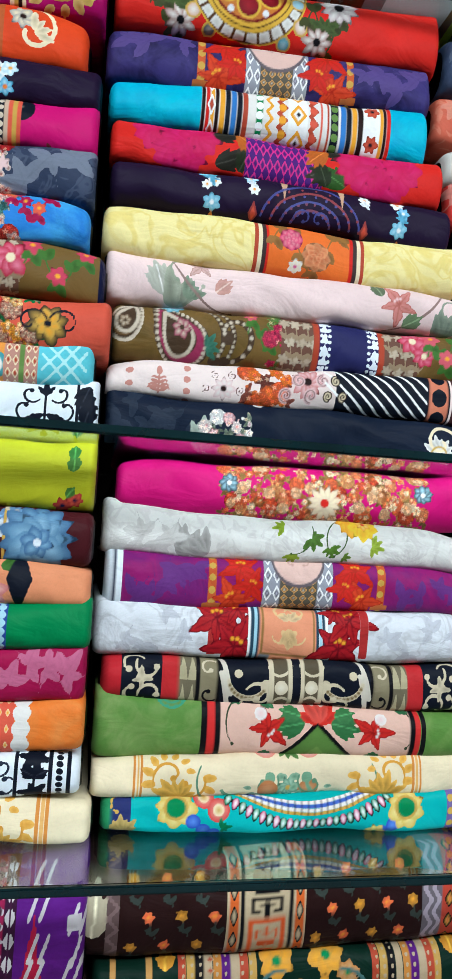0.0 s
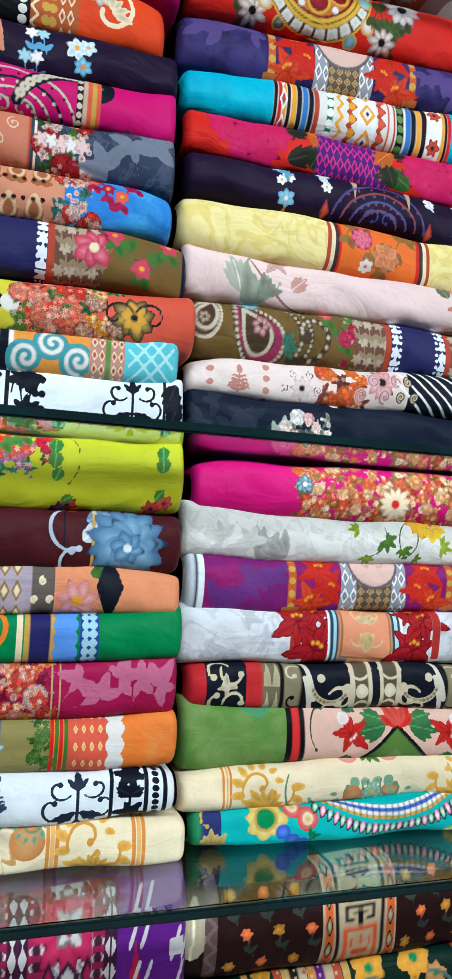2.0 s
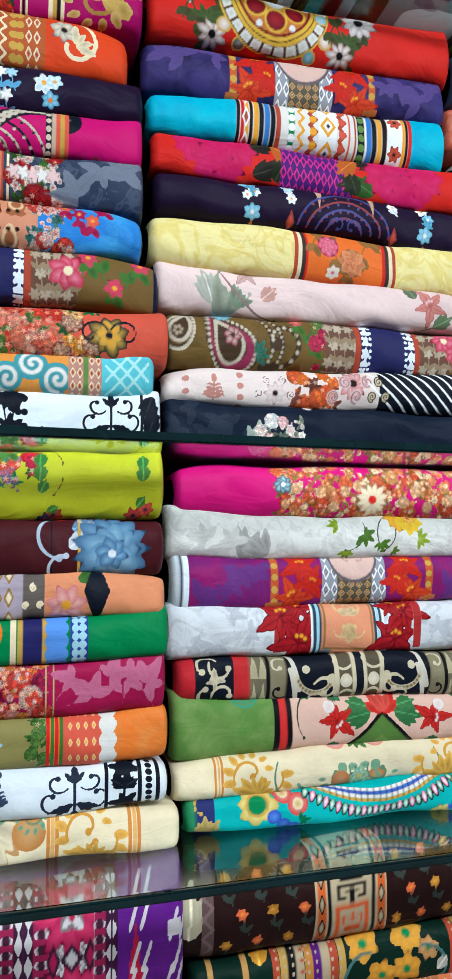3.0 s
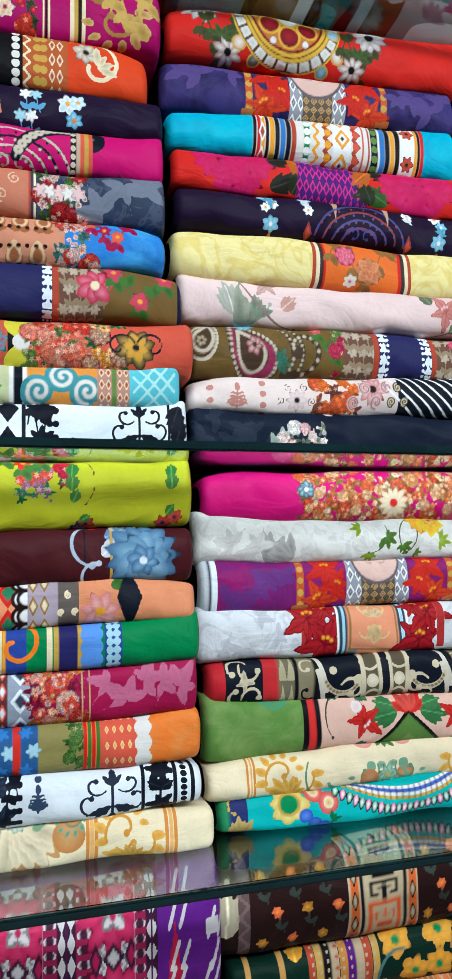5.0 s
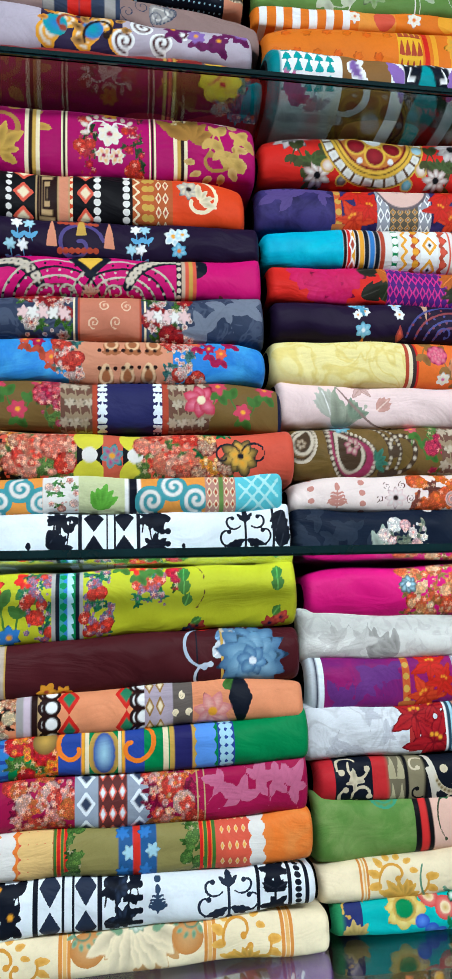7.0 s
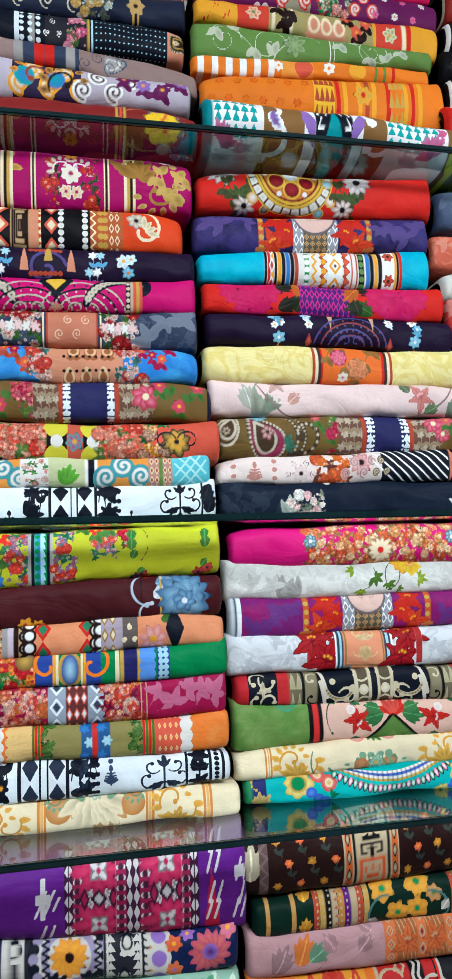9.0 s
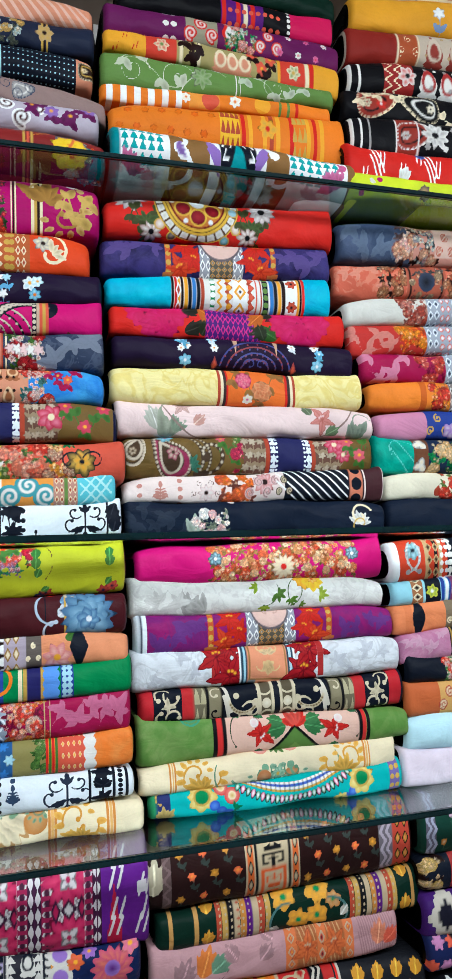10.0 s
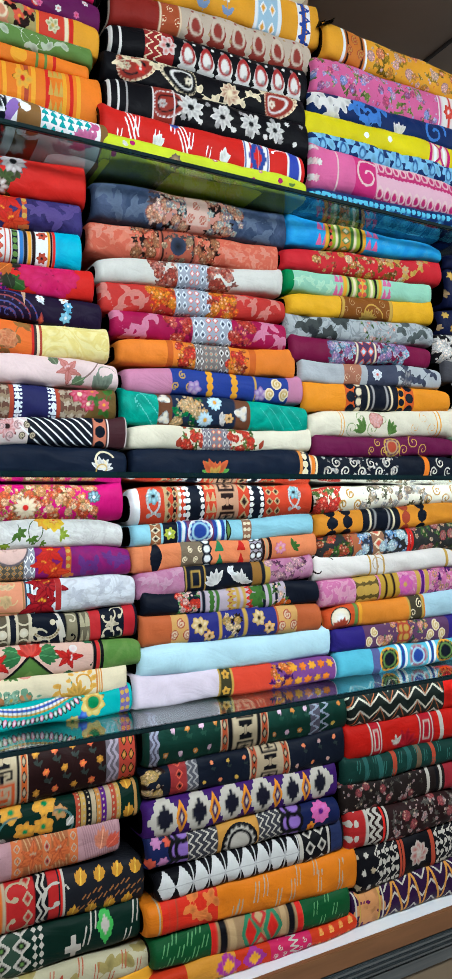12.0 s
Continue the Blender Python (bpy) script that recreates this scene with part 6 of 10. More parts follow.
fabric((0.009, 0.434, 1.7120, 1.7774, 1.7213, 1.7743, 0.825), "olive brown folded fabric with paisley and navy band", OLIVE, 'mottle', (0.12,0.075,0.02),
       prints=[(teardrop,0.045,0.66,0.30,(0.55,0.48,0.38),(0.06,0.035,0.02),(0.14,0.075,0.025),1,0.9),
               (teardrop,0.165,0.48,0.46,(0.55,0.48,0.38),(0.06,0.035,0.02),(0.30,0.03,0.09),-1,-0.7),
               (sweep,0.205,0.42,0.5,(0.06,0.035,0.02),0.10,1.3,-1.9,0.2,(0.5,0.44,0.34)),
               (sweep,0.232,0.42,0.5,(0.06,0.035,0.02),0.09,1.2,-1.8,0.2,(0.5,0.44,0.34)),
               (flower,0.16,0.88,0.22,(0.05,0.3,0.4),SKY,CRIM,7),(leaves,0.25,0.35,0.3,(0.05,0.2,0.14),5,0.4,2.4),
               (sweep,0.318,0.52,0.34,(0.06,0.035,0.02),0.12,-1.9,5.6,0.8,(0.55,0.48,0.38)),
               (vine,0.36,0.46,LEAF,[(0.6,0.1,0.14)],4,0.55,0.2,0.16),
               (bouquet,0.42,0.47,[(0.55,0.04,0.1),CRIM],GREEN,3,0.22),
               (band,0.455,0.548,(0.15,0.07,0.05)),
               (scatter,0.455,0.548,(0.50,0.42,0.32),(0.44,0.36,0.27),3,3,0.13,(0.30,0.22,0.14)),
               (lines,0.544,0.561,[BRICK,BRICK],0.5),
               (band,0.561,0.740,(0.02,0.022,0.10)),
               (triangles,0.561,0.590,SKYW,1,6),(dots,0.561,0.596,SKYW,3,12,0.025),
               (triangles,0.706,0.737,SKYW,1,6),(dots,0.698,0.737,SKYW,3,12,0.025),
               (lines,0.732,0.750,[BRICK,BRICK],0.5),
               (band,0.750,0.855,(0.15,0.07,0.05)),
               (scatter,0.753,0.855,(0.50,0.42,0.32),(0.44,0.36,0.27),3,3,0.13,(0.30,0.22,0.14)),
               (flower,0.835,0.72,0.34,(0.5,0.02,0.06),(0.7,0.2,0.3),CREAM,7),(flower,0.87,0.5,0.26,(0.5,0.02,0.06),(0.7,0.2,0.3),CREAM,7),
               (vine,0.88,0.970,LEAF,[(0.6,0.1,0.14)],4,0.5,0.2,0.2)], group="fabrics stacked on the eye-level glass shelf")
fabric((0.007, 0.453, 1.6706, 1.7120, 1.6731, 1.7237, 0.825), "pale pink folded fabric with orange flowers and black stripes", (0.80,0.68,0.66),
       prints=[(tree,0.131,0.2,0.4,(0.55,0.24,0.2),4),
               (dots,0.054,0.062,(0.55,0.24,0.2),1,4,0.06),
               (dots,0.195,0.206,(0.55,0.24,0.2),1,5,0.06),
               (scroll,0.239,0.349,(0.1,0.03,0.03),None,5,0.05,0.3),
               (flower,0.294,0.4,0.3,BLUSH,OFF,BROWN,8,0.25),
               (bouquet,0.349,0.463,[(0.75,0.13,0.03),CORAL,ORANGE],(0.3,0.08,0.06),6,0.34),
               (flower,0.510,0.6,0.42,(0.55,0.18,0.18),BLUSH,BROWN,11,0.2),
               (scroll,0.440,0.569,(0.1,0.03,0.03),BLUSH,4,0.05,0.3),
               (band,0.588,0.854,INK),
               (slants,0.557,0.880,WHITE,9,0.055,0.55)] + [(scroll,0.557,0.617,CREAM,BROWN,3,0.06,0.28),
               (band,0.849,0.906,(0.62,0.2,0.12)),
               (dots,0.851,0.903,INK,1,3,0.13),
               (lines,0.841,0.913,[INK,None,None,None,INK],0.2),
               (band,0.913,0.987,(0.06,0.02,0.025))], group="fabrics stacked on the eye-level glass shelf")
fabric((0.009, 0.453, 1.6215, 1.6706, 1.6215, 1.6730, 0.825), "dark navy folded fabric with white flower sprays", (0.007,0.013,0.030),
       prints=[(ghosts,0.021,0.221,(0.018,0.028,0.05),6,0.4),
               (leaves,0.243,0.15,0.7,(0.35,0.42,0.36),6,1.4,1.3),
               (bouquet,0.247,0.365,[OFF,BLUSH,(0.6,0.2,0.25),WHITE],(0.2,0.26,0.2),6,0.26,0.1,0.6),
               (leaves,0.372,0.85,0.3,OFF,3,0.2,0.8),
               (leaves,0.885,0.3,0.5,OFF,7,1.4,2.4),
               (curl,0.890,0.5,0.3,CREAM,0.1,1.0,0.5),
               (curl,0.893,0.3,0.3,GOLD,0.06,1.0,-0.5,-1)], group="fabrics stacked on the eye-level glass shelf")
# stack on the eye-level glass shelf
fabric((0.401, 0.830, 2.1000, 2.1755, 2.1090, 2.1755, 0.836), "slate blue folded fabric with a salmon floral band", (0.035,0.06,0.12), 'mottle', (0.07,0.10,0.18),
       prints=[(ghosts,0.016,0.271,(0.1,0.14,0.22),4,0.4),
               (ghosts,0.675,0.950,(0.1,0.14,0.22),4,0.4),
               (bouquet,0.265,0.390,[(0.5,0.1,0.06),CREAM,BLUSH],(0.1,0.05,0.05),7,0.3),
               (band,0.336,0.643,(0.55,0.25,0.2),-0.06,0.9),
               (bouquet,0.336,0.436,[BRICK,CREAM,(0.15,0.3,0.4)],BROWN,7,0.26),
               (band,0.436,0.546,(0.62,0.42,0.36),0.25,1.06),
               (scroll,0.445,0.539,(0.7,0.6,0.5),BRICK,3,0.05,0.2),
               (bouquet,0.546,0.725,[BRICK,CREAM,(0.15,0.3,0.4)],BROWN,10,0.26)], group="fabrics stacked on the eye-level glass shelf", fine=0)
fabric((0.393, 0.814, 2.0365, 2.0990, 2.0550, 2.1093, 0.848), "salmon folded fabric with red-brown flower band", (0.62,0.13,0.08), 'cloud', (0.66,0.2,0.13),
       prints=[(ghosts,0.030,0.247,(0.68,0.25,0.18),4,0.3),
               (bouquet,0.217,0.337,[(0.32,0.06,0.03),TAN,BRICK],BROWN,7,0.26),
               (band,0.337,0.526,(0.42,0.1,0.06)),
               (lines,0.337,0.526,[BROWN,None,None,None,None,BROWN],0.16),
               (bouquet,0.359,0.510,[TAN,SLATE,BRICK],(0.12,0.1,0.1),7,0.2),
               (disc,0.430,0.45,0.2,SLATE,BLACK),
               (bouquet,0.526,0.640,[(0.32,0.06,0.03),TAN,BRICK],BROWN,7,0.26),
               (ghosts,0.640,0.953,(0.68,0.25,0.18),4,0.3)], group="fabrics stacked on the eye-level glass shelf", fine=0)
fabric((0.409, 0.821, 1.9814, 2.0333, 2.0089, 2.0576, 0.848), "pale grey folded fabric with brick flowers and blue band", (0.66,0.66,0.62),
       prints=[(bouquet,0.270,0.412,[(0.35,0.06,0.05),BRICK,(0.6,0.3,0.26)],(0.3,0.12,0.1),9,0.28),
               (band,0.396,0.566,(0.34,0.38,0.46)),
               (diamonds,0.396,0.454,SKYW,SLATE,2,4),
               (diamonds,0.454,0.510,CORAL,SKYW,2,5,0.9),
               (diamonds,0.510,0.566,SKYW,SLATE,2,4),
               (bouquet,0.560,0.696,[(0.35,0.06,0.05),BRICK,(0.6,0.3,0.26)],(0.3,0.12,0.1),9,0.28)], group="fabrics stacked on the eye-level glass shelf", fine=0)
fabric((0.414, 0.826, 1.9292, 1.9822, 1.9504, 2.0031, 0.848), "red folded fabric with orange flowers and blue lattice", (0.52,0.035,0.03),
       prints=[(ghosts,0.002,0.239,(0.6,0.2,0.17),4,0.4),
               (bouquet,0.239,0.396,[(0.75,0.2,0.02),AMBER,RED],BRICK,10,0.26),
               (band,0.370,0.560,(0.34,0.38,0.46)),
               (diamonds,0.370,0.428,SKYW,SLATE,2,4),
               (diamonds,0.428,0.500,CORAL,SKYW,2,5,0.9),
               (diamonds,0.500,0.560,SKYW,SLATE,2,4),
               (bouquet,0.553,0.696,[(0.75,0.2,0.02),AMBER,RED],BRICK,10,0.26),
               (ghosts,0.696,0.966,(0.6,0.2,0.17),4,0.4)], group="fabrics stacked on the eye-level glass shelf", fine=0)
fabric((0.435, 0.827, 1.8833, 1.9317, 1.8889, 1.9507, 0.848), "crimson folded fabric with grey lattice band", CRIM,
       prints=[(ghosts,0.008,0.260,(0.6,0.2,0.32),4,0.45),
               (bouquet,0.293,0.434,[(0.4,0.02,0.02),CORAL,(0.6,0.1,0.1)],CRIM,7,0.26),
               (band,0.427,0.656,(0.34,0.38,0.46)),
               (diamonds,0.427,0.503,SKYW,SLATE,2,4),
               (diamonds,0.503,0.580,CORAL,SKYW,2,5,0.9),
               (diamonds,0.580,0.656,SKYW,SLATE,2,4),
               (bouquet,0.652,0.785,[(0.4,0.02,0.02),CORAL,(0.6,0.1,0.1)],CRIM,7,0.26),
               (ghosts,0.803,0.968,(0.6,0.2,0.32),3,0.45)], group="fabrics stacked on the eye-level glass shelf", fine=0)
fabric((0.445, 0.848, 1.8337, 1.8844, 1.8318, 1.8870, 0.848), "orange folded fabric with grey patterned band", (0.80,0.22,0.03),
       prints=[(band,0.248,0.280,(0.6,0.12,0.02)),
               (bouquet,0.306,0.404,[RED,CORAL,AMBER],BRICK,6,0.28),
               (band,0.397,0.591,(0.2,0.17,0.17)),
               (diamonds,0.397,0.447,OFF,BROWN,2,4),
               (diamonds,0.447,0.529,(0.3,0.5,0.4),CORAL,3,6,0.8),
               (diamonds,0.529,0.591,OFF,BROWN,2,4),
               (bouquet,0.584,0.690,[RED,CORAL,AMBER],BRICK,6,0.28),
               (band,0.705,0.741,(0.6,0.12,0.02))], group="fabrics stacked on the eye-level glass shelf", fine=0)
fabric((0.457, 0.864, 1.7806, 1.8348, 1.7779, 1.8291, 0.848), "mauve pink and royal blue folded fabric with gold chains", (0.55,0.22,0.36),
       prints=[(band,0.237,0.892,(0.02,0.05,0.28)),
               (scroll,0.237,0.349,GOLD,None,3,0.1,0.36),
               (flower,0.356,0.35,0.3,VIOLET,LILAC,None,5,0.4),
               (lines,0.415,0.465,[None,GOLD,None],0.3),
               (dots,0.425,0.455,AMBER,1,6,0.09),
               (lines,0.550,0.602,[None,GOLD,None],0.3),
               (dots,0.561,0.592,AMBER,1,6,0.09),
               (lines,0.673,0.727,[None,GOLD,None],0.3),
               (flower,0.727,0.35,0.3,VIOLET,LILAC,None,5,0.4),
               (scroll,0.763,0.892,GOLD,CREAM,3,0.1,0.36)], group="fabrics stacked on the eye-level glass shelf", fine=0)
fabric((0.449, 0.874, 1.7218, 1.7814, 1.7168, 1.7759, 0.848), "teal green folded fabric with dark daisy band", (0.0,0.40,0.30), 'mottle', (0.0,0.26,0.2),
       prints=[(curl,0.093,0.5,0.5,(0.1,0.55,0.5),0.04,0.5,0),
               (slants,0.064,0.181,(0.1,0.55,0.5),2,0.04,0.4),
               (band,0.172,0.241,(0.16,0.06,0.03)),
               (flower,0.202,0.3,0.25,OFF,CREAM,None,3),
               (flower,0.202,0.75,0.25,OFF,CREAM,None,3),
               (band,0.241,0.580,(0.012,0.025,0.06)),
               (bouquet,0.262,0.411,[(0.65,0.36,0.12),CREAM,TAN],EMER,6,0.3),
               (flower,0.459,0.7,0.3,(0.3,0.62,0.8),WHITE,AMBER,11,0.2),
               (flower,0.405,0.3,0.32,(0.3,0.62,0.8),WHITE,AMBER,11,0.2),
               (leaves,0.482,0.3,0.35,OFF,5,0.2,2),
               (flower,0.534,0.35,0.2,AMBER,CREAM,BROWN)] + [(band,0.567,0.647,(0.16,0.06,0.03)),
               (flower,0.600,0.5,0.3,OFF,CREAM,None,3),
               (slants,0.709,0.958,(0.1,0.55,0.5),4,0.03,0.4)], group="fabrics stacked on the eye-level glass shelf", fine=0)
fabric((0.462, 0.880, 1.6733, 1.7224, 1.6782, 1.7157, 0.848), "cream folded fabric with red flowers and lattice band", (0.78,0.73,0.58),
       prints=[(leaves,0.241,0.2,0.5,BRICK,3,1.6,0.5),
               (bouquet,0.272,0.383,[RED,CORAL,BRICK],GREEN,7,0.3),
               (band,0.367,0.521,(0.22,0.2,0.24)),
               (diamonds,0.367,0.415,OFF,SLATE,2,4),
               (diamonds,0.415,0.474,CORAL,CREAM,2,5,0.9),
               (diamonds,0.474,0.521,OFF,SLATE,2,4),
               (bouquet,0.514,0.643,[RED,CORAL,BRICK],GREEN,7,0.3),
               (leaves,0.685,0.2,0.5,BRICK,3,1.6,0.5)], group="fabrics stacked on the eye-level glass shelf", fine=0)
fabric((0.467, 0.875, 1.6215, 1.6746, 1.6215, 1.6795, 0.848), "black folded fabric with red and green tulip motif", (0.007,0.013,0.030),
       prints=[(leaves,0.426,0.2,0.6,(0.12,0.4,0.08),5,1.57,2.4),
               (leaves,0.426,0.2,0.7,(0.65,0.12,0.04),5,1.57,1.5),
               (leaves,0.426,0.15,0.5,GOLD,3,1.57,0.8),
               (band,0.915,0.937,(0.7,0.25,0.05)),
               (dots,0.937,0.968,CREAM,1,5,0.09)], group="fabrics stacked on the eye-level glass shelf", fine=0)
# stack on the eye-level glass shelf
fabric((0.826, 1.266, 2.1150, 2.1755, 2.1380, 2.1755, 0.830), "bright blue folded fabric with lime green woven band", (0.01,0.28,0.68), 'mottle', (0.02,0.36,0.7),
       prints=[(triangles,0.157,0.231,PINK,2,2,0.2,0.9),
               (band,0.213,0.454,(0.30,0.40,0.03)),
               (lines,0.213,0.306,[AMBER,BLACK,None,CREAM,LEAF],0.4),
               (dots,0.231,0.261,CORAL,1,6,0.06),
               (band,0.306,0.364,(0.6,0.25,0.03)),
               (diamonds,0.306,0.368,GREEN,CREAM,1,4),
               (lines,0.368,0.462,[LEAF,CREAM,None,BLACK,AMBER],0.4),
               (triangles,0.462,0.542,PINK,2,2,0.2,0.9),
               (ghosts,0.542,0.924,(0.04,0.36,0.7),4,0.3)], group="fabrics stacked on the eye-level glass shelf", fine=0)
fabric((0.818, 1.272, 2.0653, 2.1150, 2.0840, 2.1400, 0.842), "red folded fabric with gold flowers", (0.55,0.02,0.03),
       prints=[(bouquet,0.169,0.295,[GOLD,TAN],BRICK,4,0.24),
               (bouquet,0.331,0.740,[(0.6,0.3,0.05),GOLD,BRICK,CREAM],(0.25,0.12,0.02),14,0.26),
               (vine,0.619,0.909,GOLD,[TAN],6,0.5,0.2,0.2)], group="fabrics stacked on the eye-level glass shelf", fine=0)
fabric((0.824, 1.249, 2.0164, 2.0665, 2.0363, 2.0885, 0.848), "mint green folded fabric with yellow woven band", MINT,
       prints=[(band,0.0,0.05,EMER),
               (triangles,0.298,0.366,PINK,2,2,0.2,0.9),
               (band,0.358,0.626,(0.4,0.5,0.12)),
               (lines,0.358,0.626,[AMBER,BLACK,CREAM,LEAF,AMBER,GREEN,CREAM,BLACK,AMBER],0.3),
               (dots,0.459,0.521,CORAL,2,5,0.07),
               (triangles,0.626,0.690,PINK,2,2,0.2,0.9),
               (ghosts,0.051,0.318,(0.4,0.68,0.5),4,0.3)], group="fabrics stacked on the eye-level glass shelf", fine=0)
fabric((0.829, 1.250, 1.9674, 2.0187, 1.9909, 2.0398, 0.848), "mustard yellow folded fabric with brown panel", (0.80,0.42,0.02),
       prints=[(band,0.322,0.687,(0.22,0.07,0.012)),
               (curl,0.507,0.2,0.6,GOLD,0.08,0.5,0),
               (leaves,0.507,0.1,0.6,GOLD,7,1.57,2.6),
               (scroll,0.334,0.465,TAN,None,3,0.06,0.3),
               (scroll,0.549,0.678,TAN,None,3,0.06,0.3),
               (lines,0.322,0.355,[GOLD],0.3),
               (lines,0.656,0.691,[GOLD],0.3)], group="fabrics stacked on the eye-level glass shelf", fine=0)
fabric((0.824, 1.244, 1.9187, 1.9670, 1.9360, 1.9907, 0.848), "grey folded fabric with dark leaves", (0.38,0.42,0.44), 'cloud', (0.25,0.28,0.3),
       prints=[(leaves,0.153,0.3,0.5,(0.03,0.035,0.04),6,0.6,3),
               (vine,0.078,0.389,(0.05,0.06,0.06),(),10,0.5,0.25,0.34),
               (bouquet,0.471,0.727,[BLUSH,(0.5,0.55,0.5),CORAL],(0.1,0.2,0.06),6,0.18),
               (vine,0.727,0.953,(0.08,0.1,0.1),(),6,0.5,0.2,0.3)], group="fabrics stacked on the eye-level glass shelf", fine=0)
fabric((0.833, 1.235, 1.8675, 1.9211, 1.8871, 1.9370, 0.848), "maroon folded fabric with blue and pink paisley", (0.18,0.008,0.05),
       prints=[(bouquet,0.254,0.421,[(0.1,0.25,0.5),PINK,SKY],(0.1,0.2,0.3),9,0.3),
               (band,0.421,0.573,(0.08,0.04,0.1)),
               (lines,0.412,0.582,[CREAM,None,None,CREAM],0.15),
               (diamonds,0.447,0.551,CORAL,SKY,2,3),
               (bouquet,0.573,0.800,[(0.1,0.25,0.5),PINK,SKY],(0.1,0.2,0.3),9,0.3)], group="fabrics stacked on the eye-level glass shelf", fine=0)
fabric((0.854, 1.261, 1.8264, 1.8694, 1.8350, 1.8865, 0.848), "light grey folded fabric with navy leaf pattern", (0.42,0.45,0.48),
       prints=[(band,0.286,0.399,(0.4,0.16,0.1)),
               (scroll,0.286,0.399,CREAM,None,3,0.06,0.3),
               (band,0.442,0.662,(0.05,0.06,0.1)),
               (flower,0.507,0.5,0.3,SKYW,GREY,CORAL,8),
               (flower,0.730,0.4,0.5,(0.04,0.05,0.09),GREY,None,9,0.2),
               (vine,0.662,0.942,(0.05,0.06,0.1),(),7,0.5,0.2,0.3)], group="fabrics stacked on the eye-level glass shelf", fine=0)
fabric((0.863, 1.288, 1.7655, 1.8272, 1.7837, 1.8369, 0.848), "orange folded fabric with black striped band", (0.80,0.28,0.02),
       prints=[(band,0.255,0.315,(0.6,0.1,0.02)),
               (dots,0.259,0.315,INK,1,3,0.14),
               (dots,0.323,0.356,CREAM,1,4,0.1,INK),
               (band,0.356,0.606,INK),
               (lines,0.356,0.606,[None,CREAM,GREY,None,None,GREY,CREAM,None],0.2),
               (dots,0.606,0.650,INK,1,4,0.1),
               (band,0.650,0.716,(0.6,0.1,0.02)),
               (dots,0.654,0.711,INK,1,3,0.14)], group="fabrics stacked on the eye-level glass shelf", fine=0)
fabric((0.873, 1.315, 1.7072, 1.7661, 1.7228, 1.7852, 0.848), "cream folded fabric with pink and green flourishes", (0.80,0.75,0.60),
       prints=[(lines,0.179,0.205,[AMBER,None,AMBER],0.3),
               (scroll,0.217,0.553,(0.25,0.35,0.15),None,5,0.07,0.36),
               (rose,0.411,0.6,0.3,(0.65,0.25,0.2),BLUSH),
               (leaves,0.492,0.3,0.5,(0.1,0.22,0.05),4,0.8,1.4),
               (leaves,0.332,0.3,0.5,(0.1,0.22,0.05),4,2.3,1.4),
               (scroll,0.637,0.810,AMBER,None,3,0.05,0.3),
               (lines,0.810,0.845,[AMBER,None,AMBER],0.3)], group="fabrics stacked on the eye-level glass shelf", fine=0)
fabric((0.883, 1.293, 1.6661, 1.7076, 1.6755, 1.7222, 0.848), "plum folded fabric with gold scrolls", (0.14,0.01,0.06),
       prints=[(scroll,0.347,0.476,GOLD,None,3,0.1,0.3),
               (medallion,0.511,0.5,0.34,[GOLD,PLUM,TAN,BRICK],10),
               (scroll,0.564,0.769,GOLD,None,3,0.1,0.3)], group="fabrics stacked on the eye-level glass shelf", fine=0)
fabric((0.856, 1.298, 1.6215, 1.6669, 1.6215, 1.6756, 0.848), "black folded fabric with cream scrolls and orange bars", INK,
       prints=[(band,0.035,0.060,ORANGE),
               (lines,0.024,0.078,[CREAM,ORANGE,CREAM],0.3),
               (scroll,0.114,0.579,(0.6,0.56,0.48),None,9,0.12,0.34),
               (bouquet,0.114,0.579,[OFF,GREY],GREY,10,0.16),
               (band,0.747,0.781,ORANGE),
               (scroll,0.790,0.945,(0.6,0.56,0.48),None,3,0.12,0.34)], group="fabrics stacked on the eye-level glass shelf", fine=0)
# stack on the eye-level glass shelf
fabric((1.292, 1.685, 2.1344, 2.1755, 2.1344, 2.1755, 0.848), "navy folded fabric with a dark woven texture", NAVY, group="fabrics stacked on the eye-level glass shelf", fine=0)
fabric((1.298, 1.691, 2.0411, 2.1344, 2.0411, 2.1344, 0.848), "dark navy folded fabric with gold motifs", NAVY,
       prints=[(scatter,-0.036,0.438,GOLD,TAN,5,2,0.16)], group="fabrics stacked on the eye-level glass shelf", fine=0)
fabric((1.268, 1.661, 1.9693, 2.0382, 1.9693, 2.0382, 0.848), "navy folded fabric with gold sprigs", NAVY,
       prints=[(scatter,-0.035,0.498,GOLD,TAN,5,2,0.18)], group="fabrics stacked on the eye-level glass shelf", fine=0)
fabric((1.247, 1.640, 1.8995, 1.9753, 1.8995, 1.9753, 0.848), "black folded fabric with white flowers", BLACK,
       prints=[(bouquet,-0.035,0.537,[OFF,WHITE,GREY],OFF,14,0.3)], group="fabrics stacked on the eye-level glass shelf", fine=0)
fabric((1.271, 1.664, 1.8532, 1.9018, 1.8532, 1.9018, 0.848), "plain charcoal grey folded cotton fabric", (0.06,0.06,0.07), group="fabrics stacked on the eye-level glass shelf", fine=0)
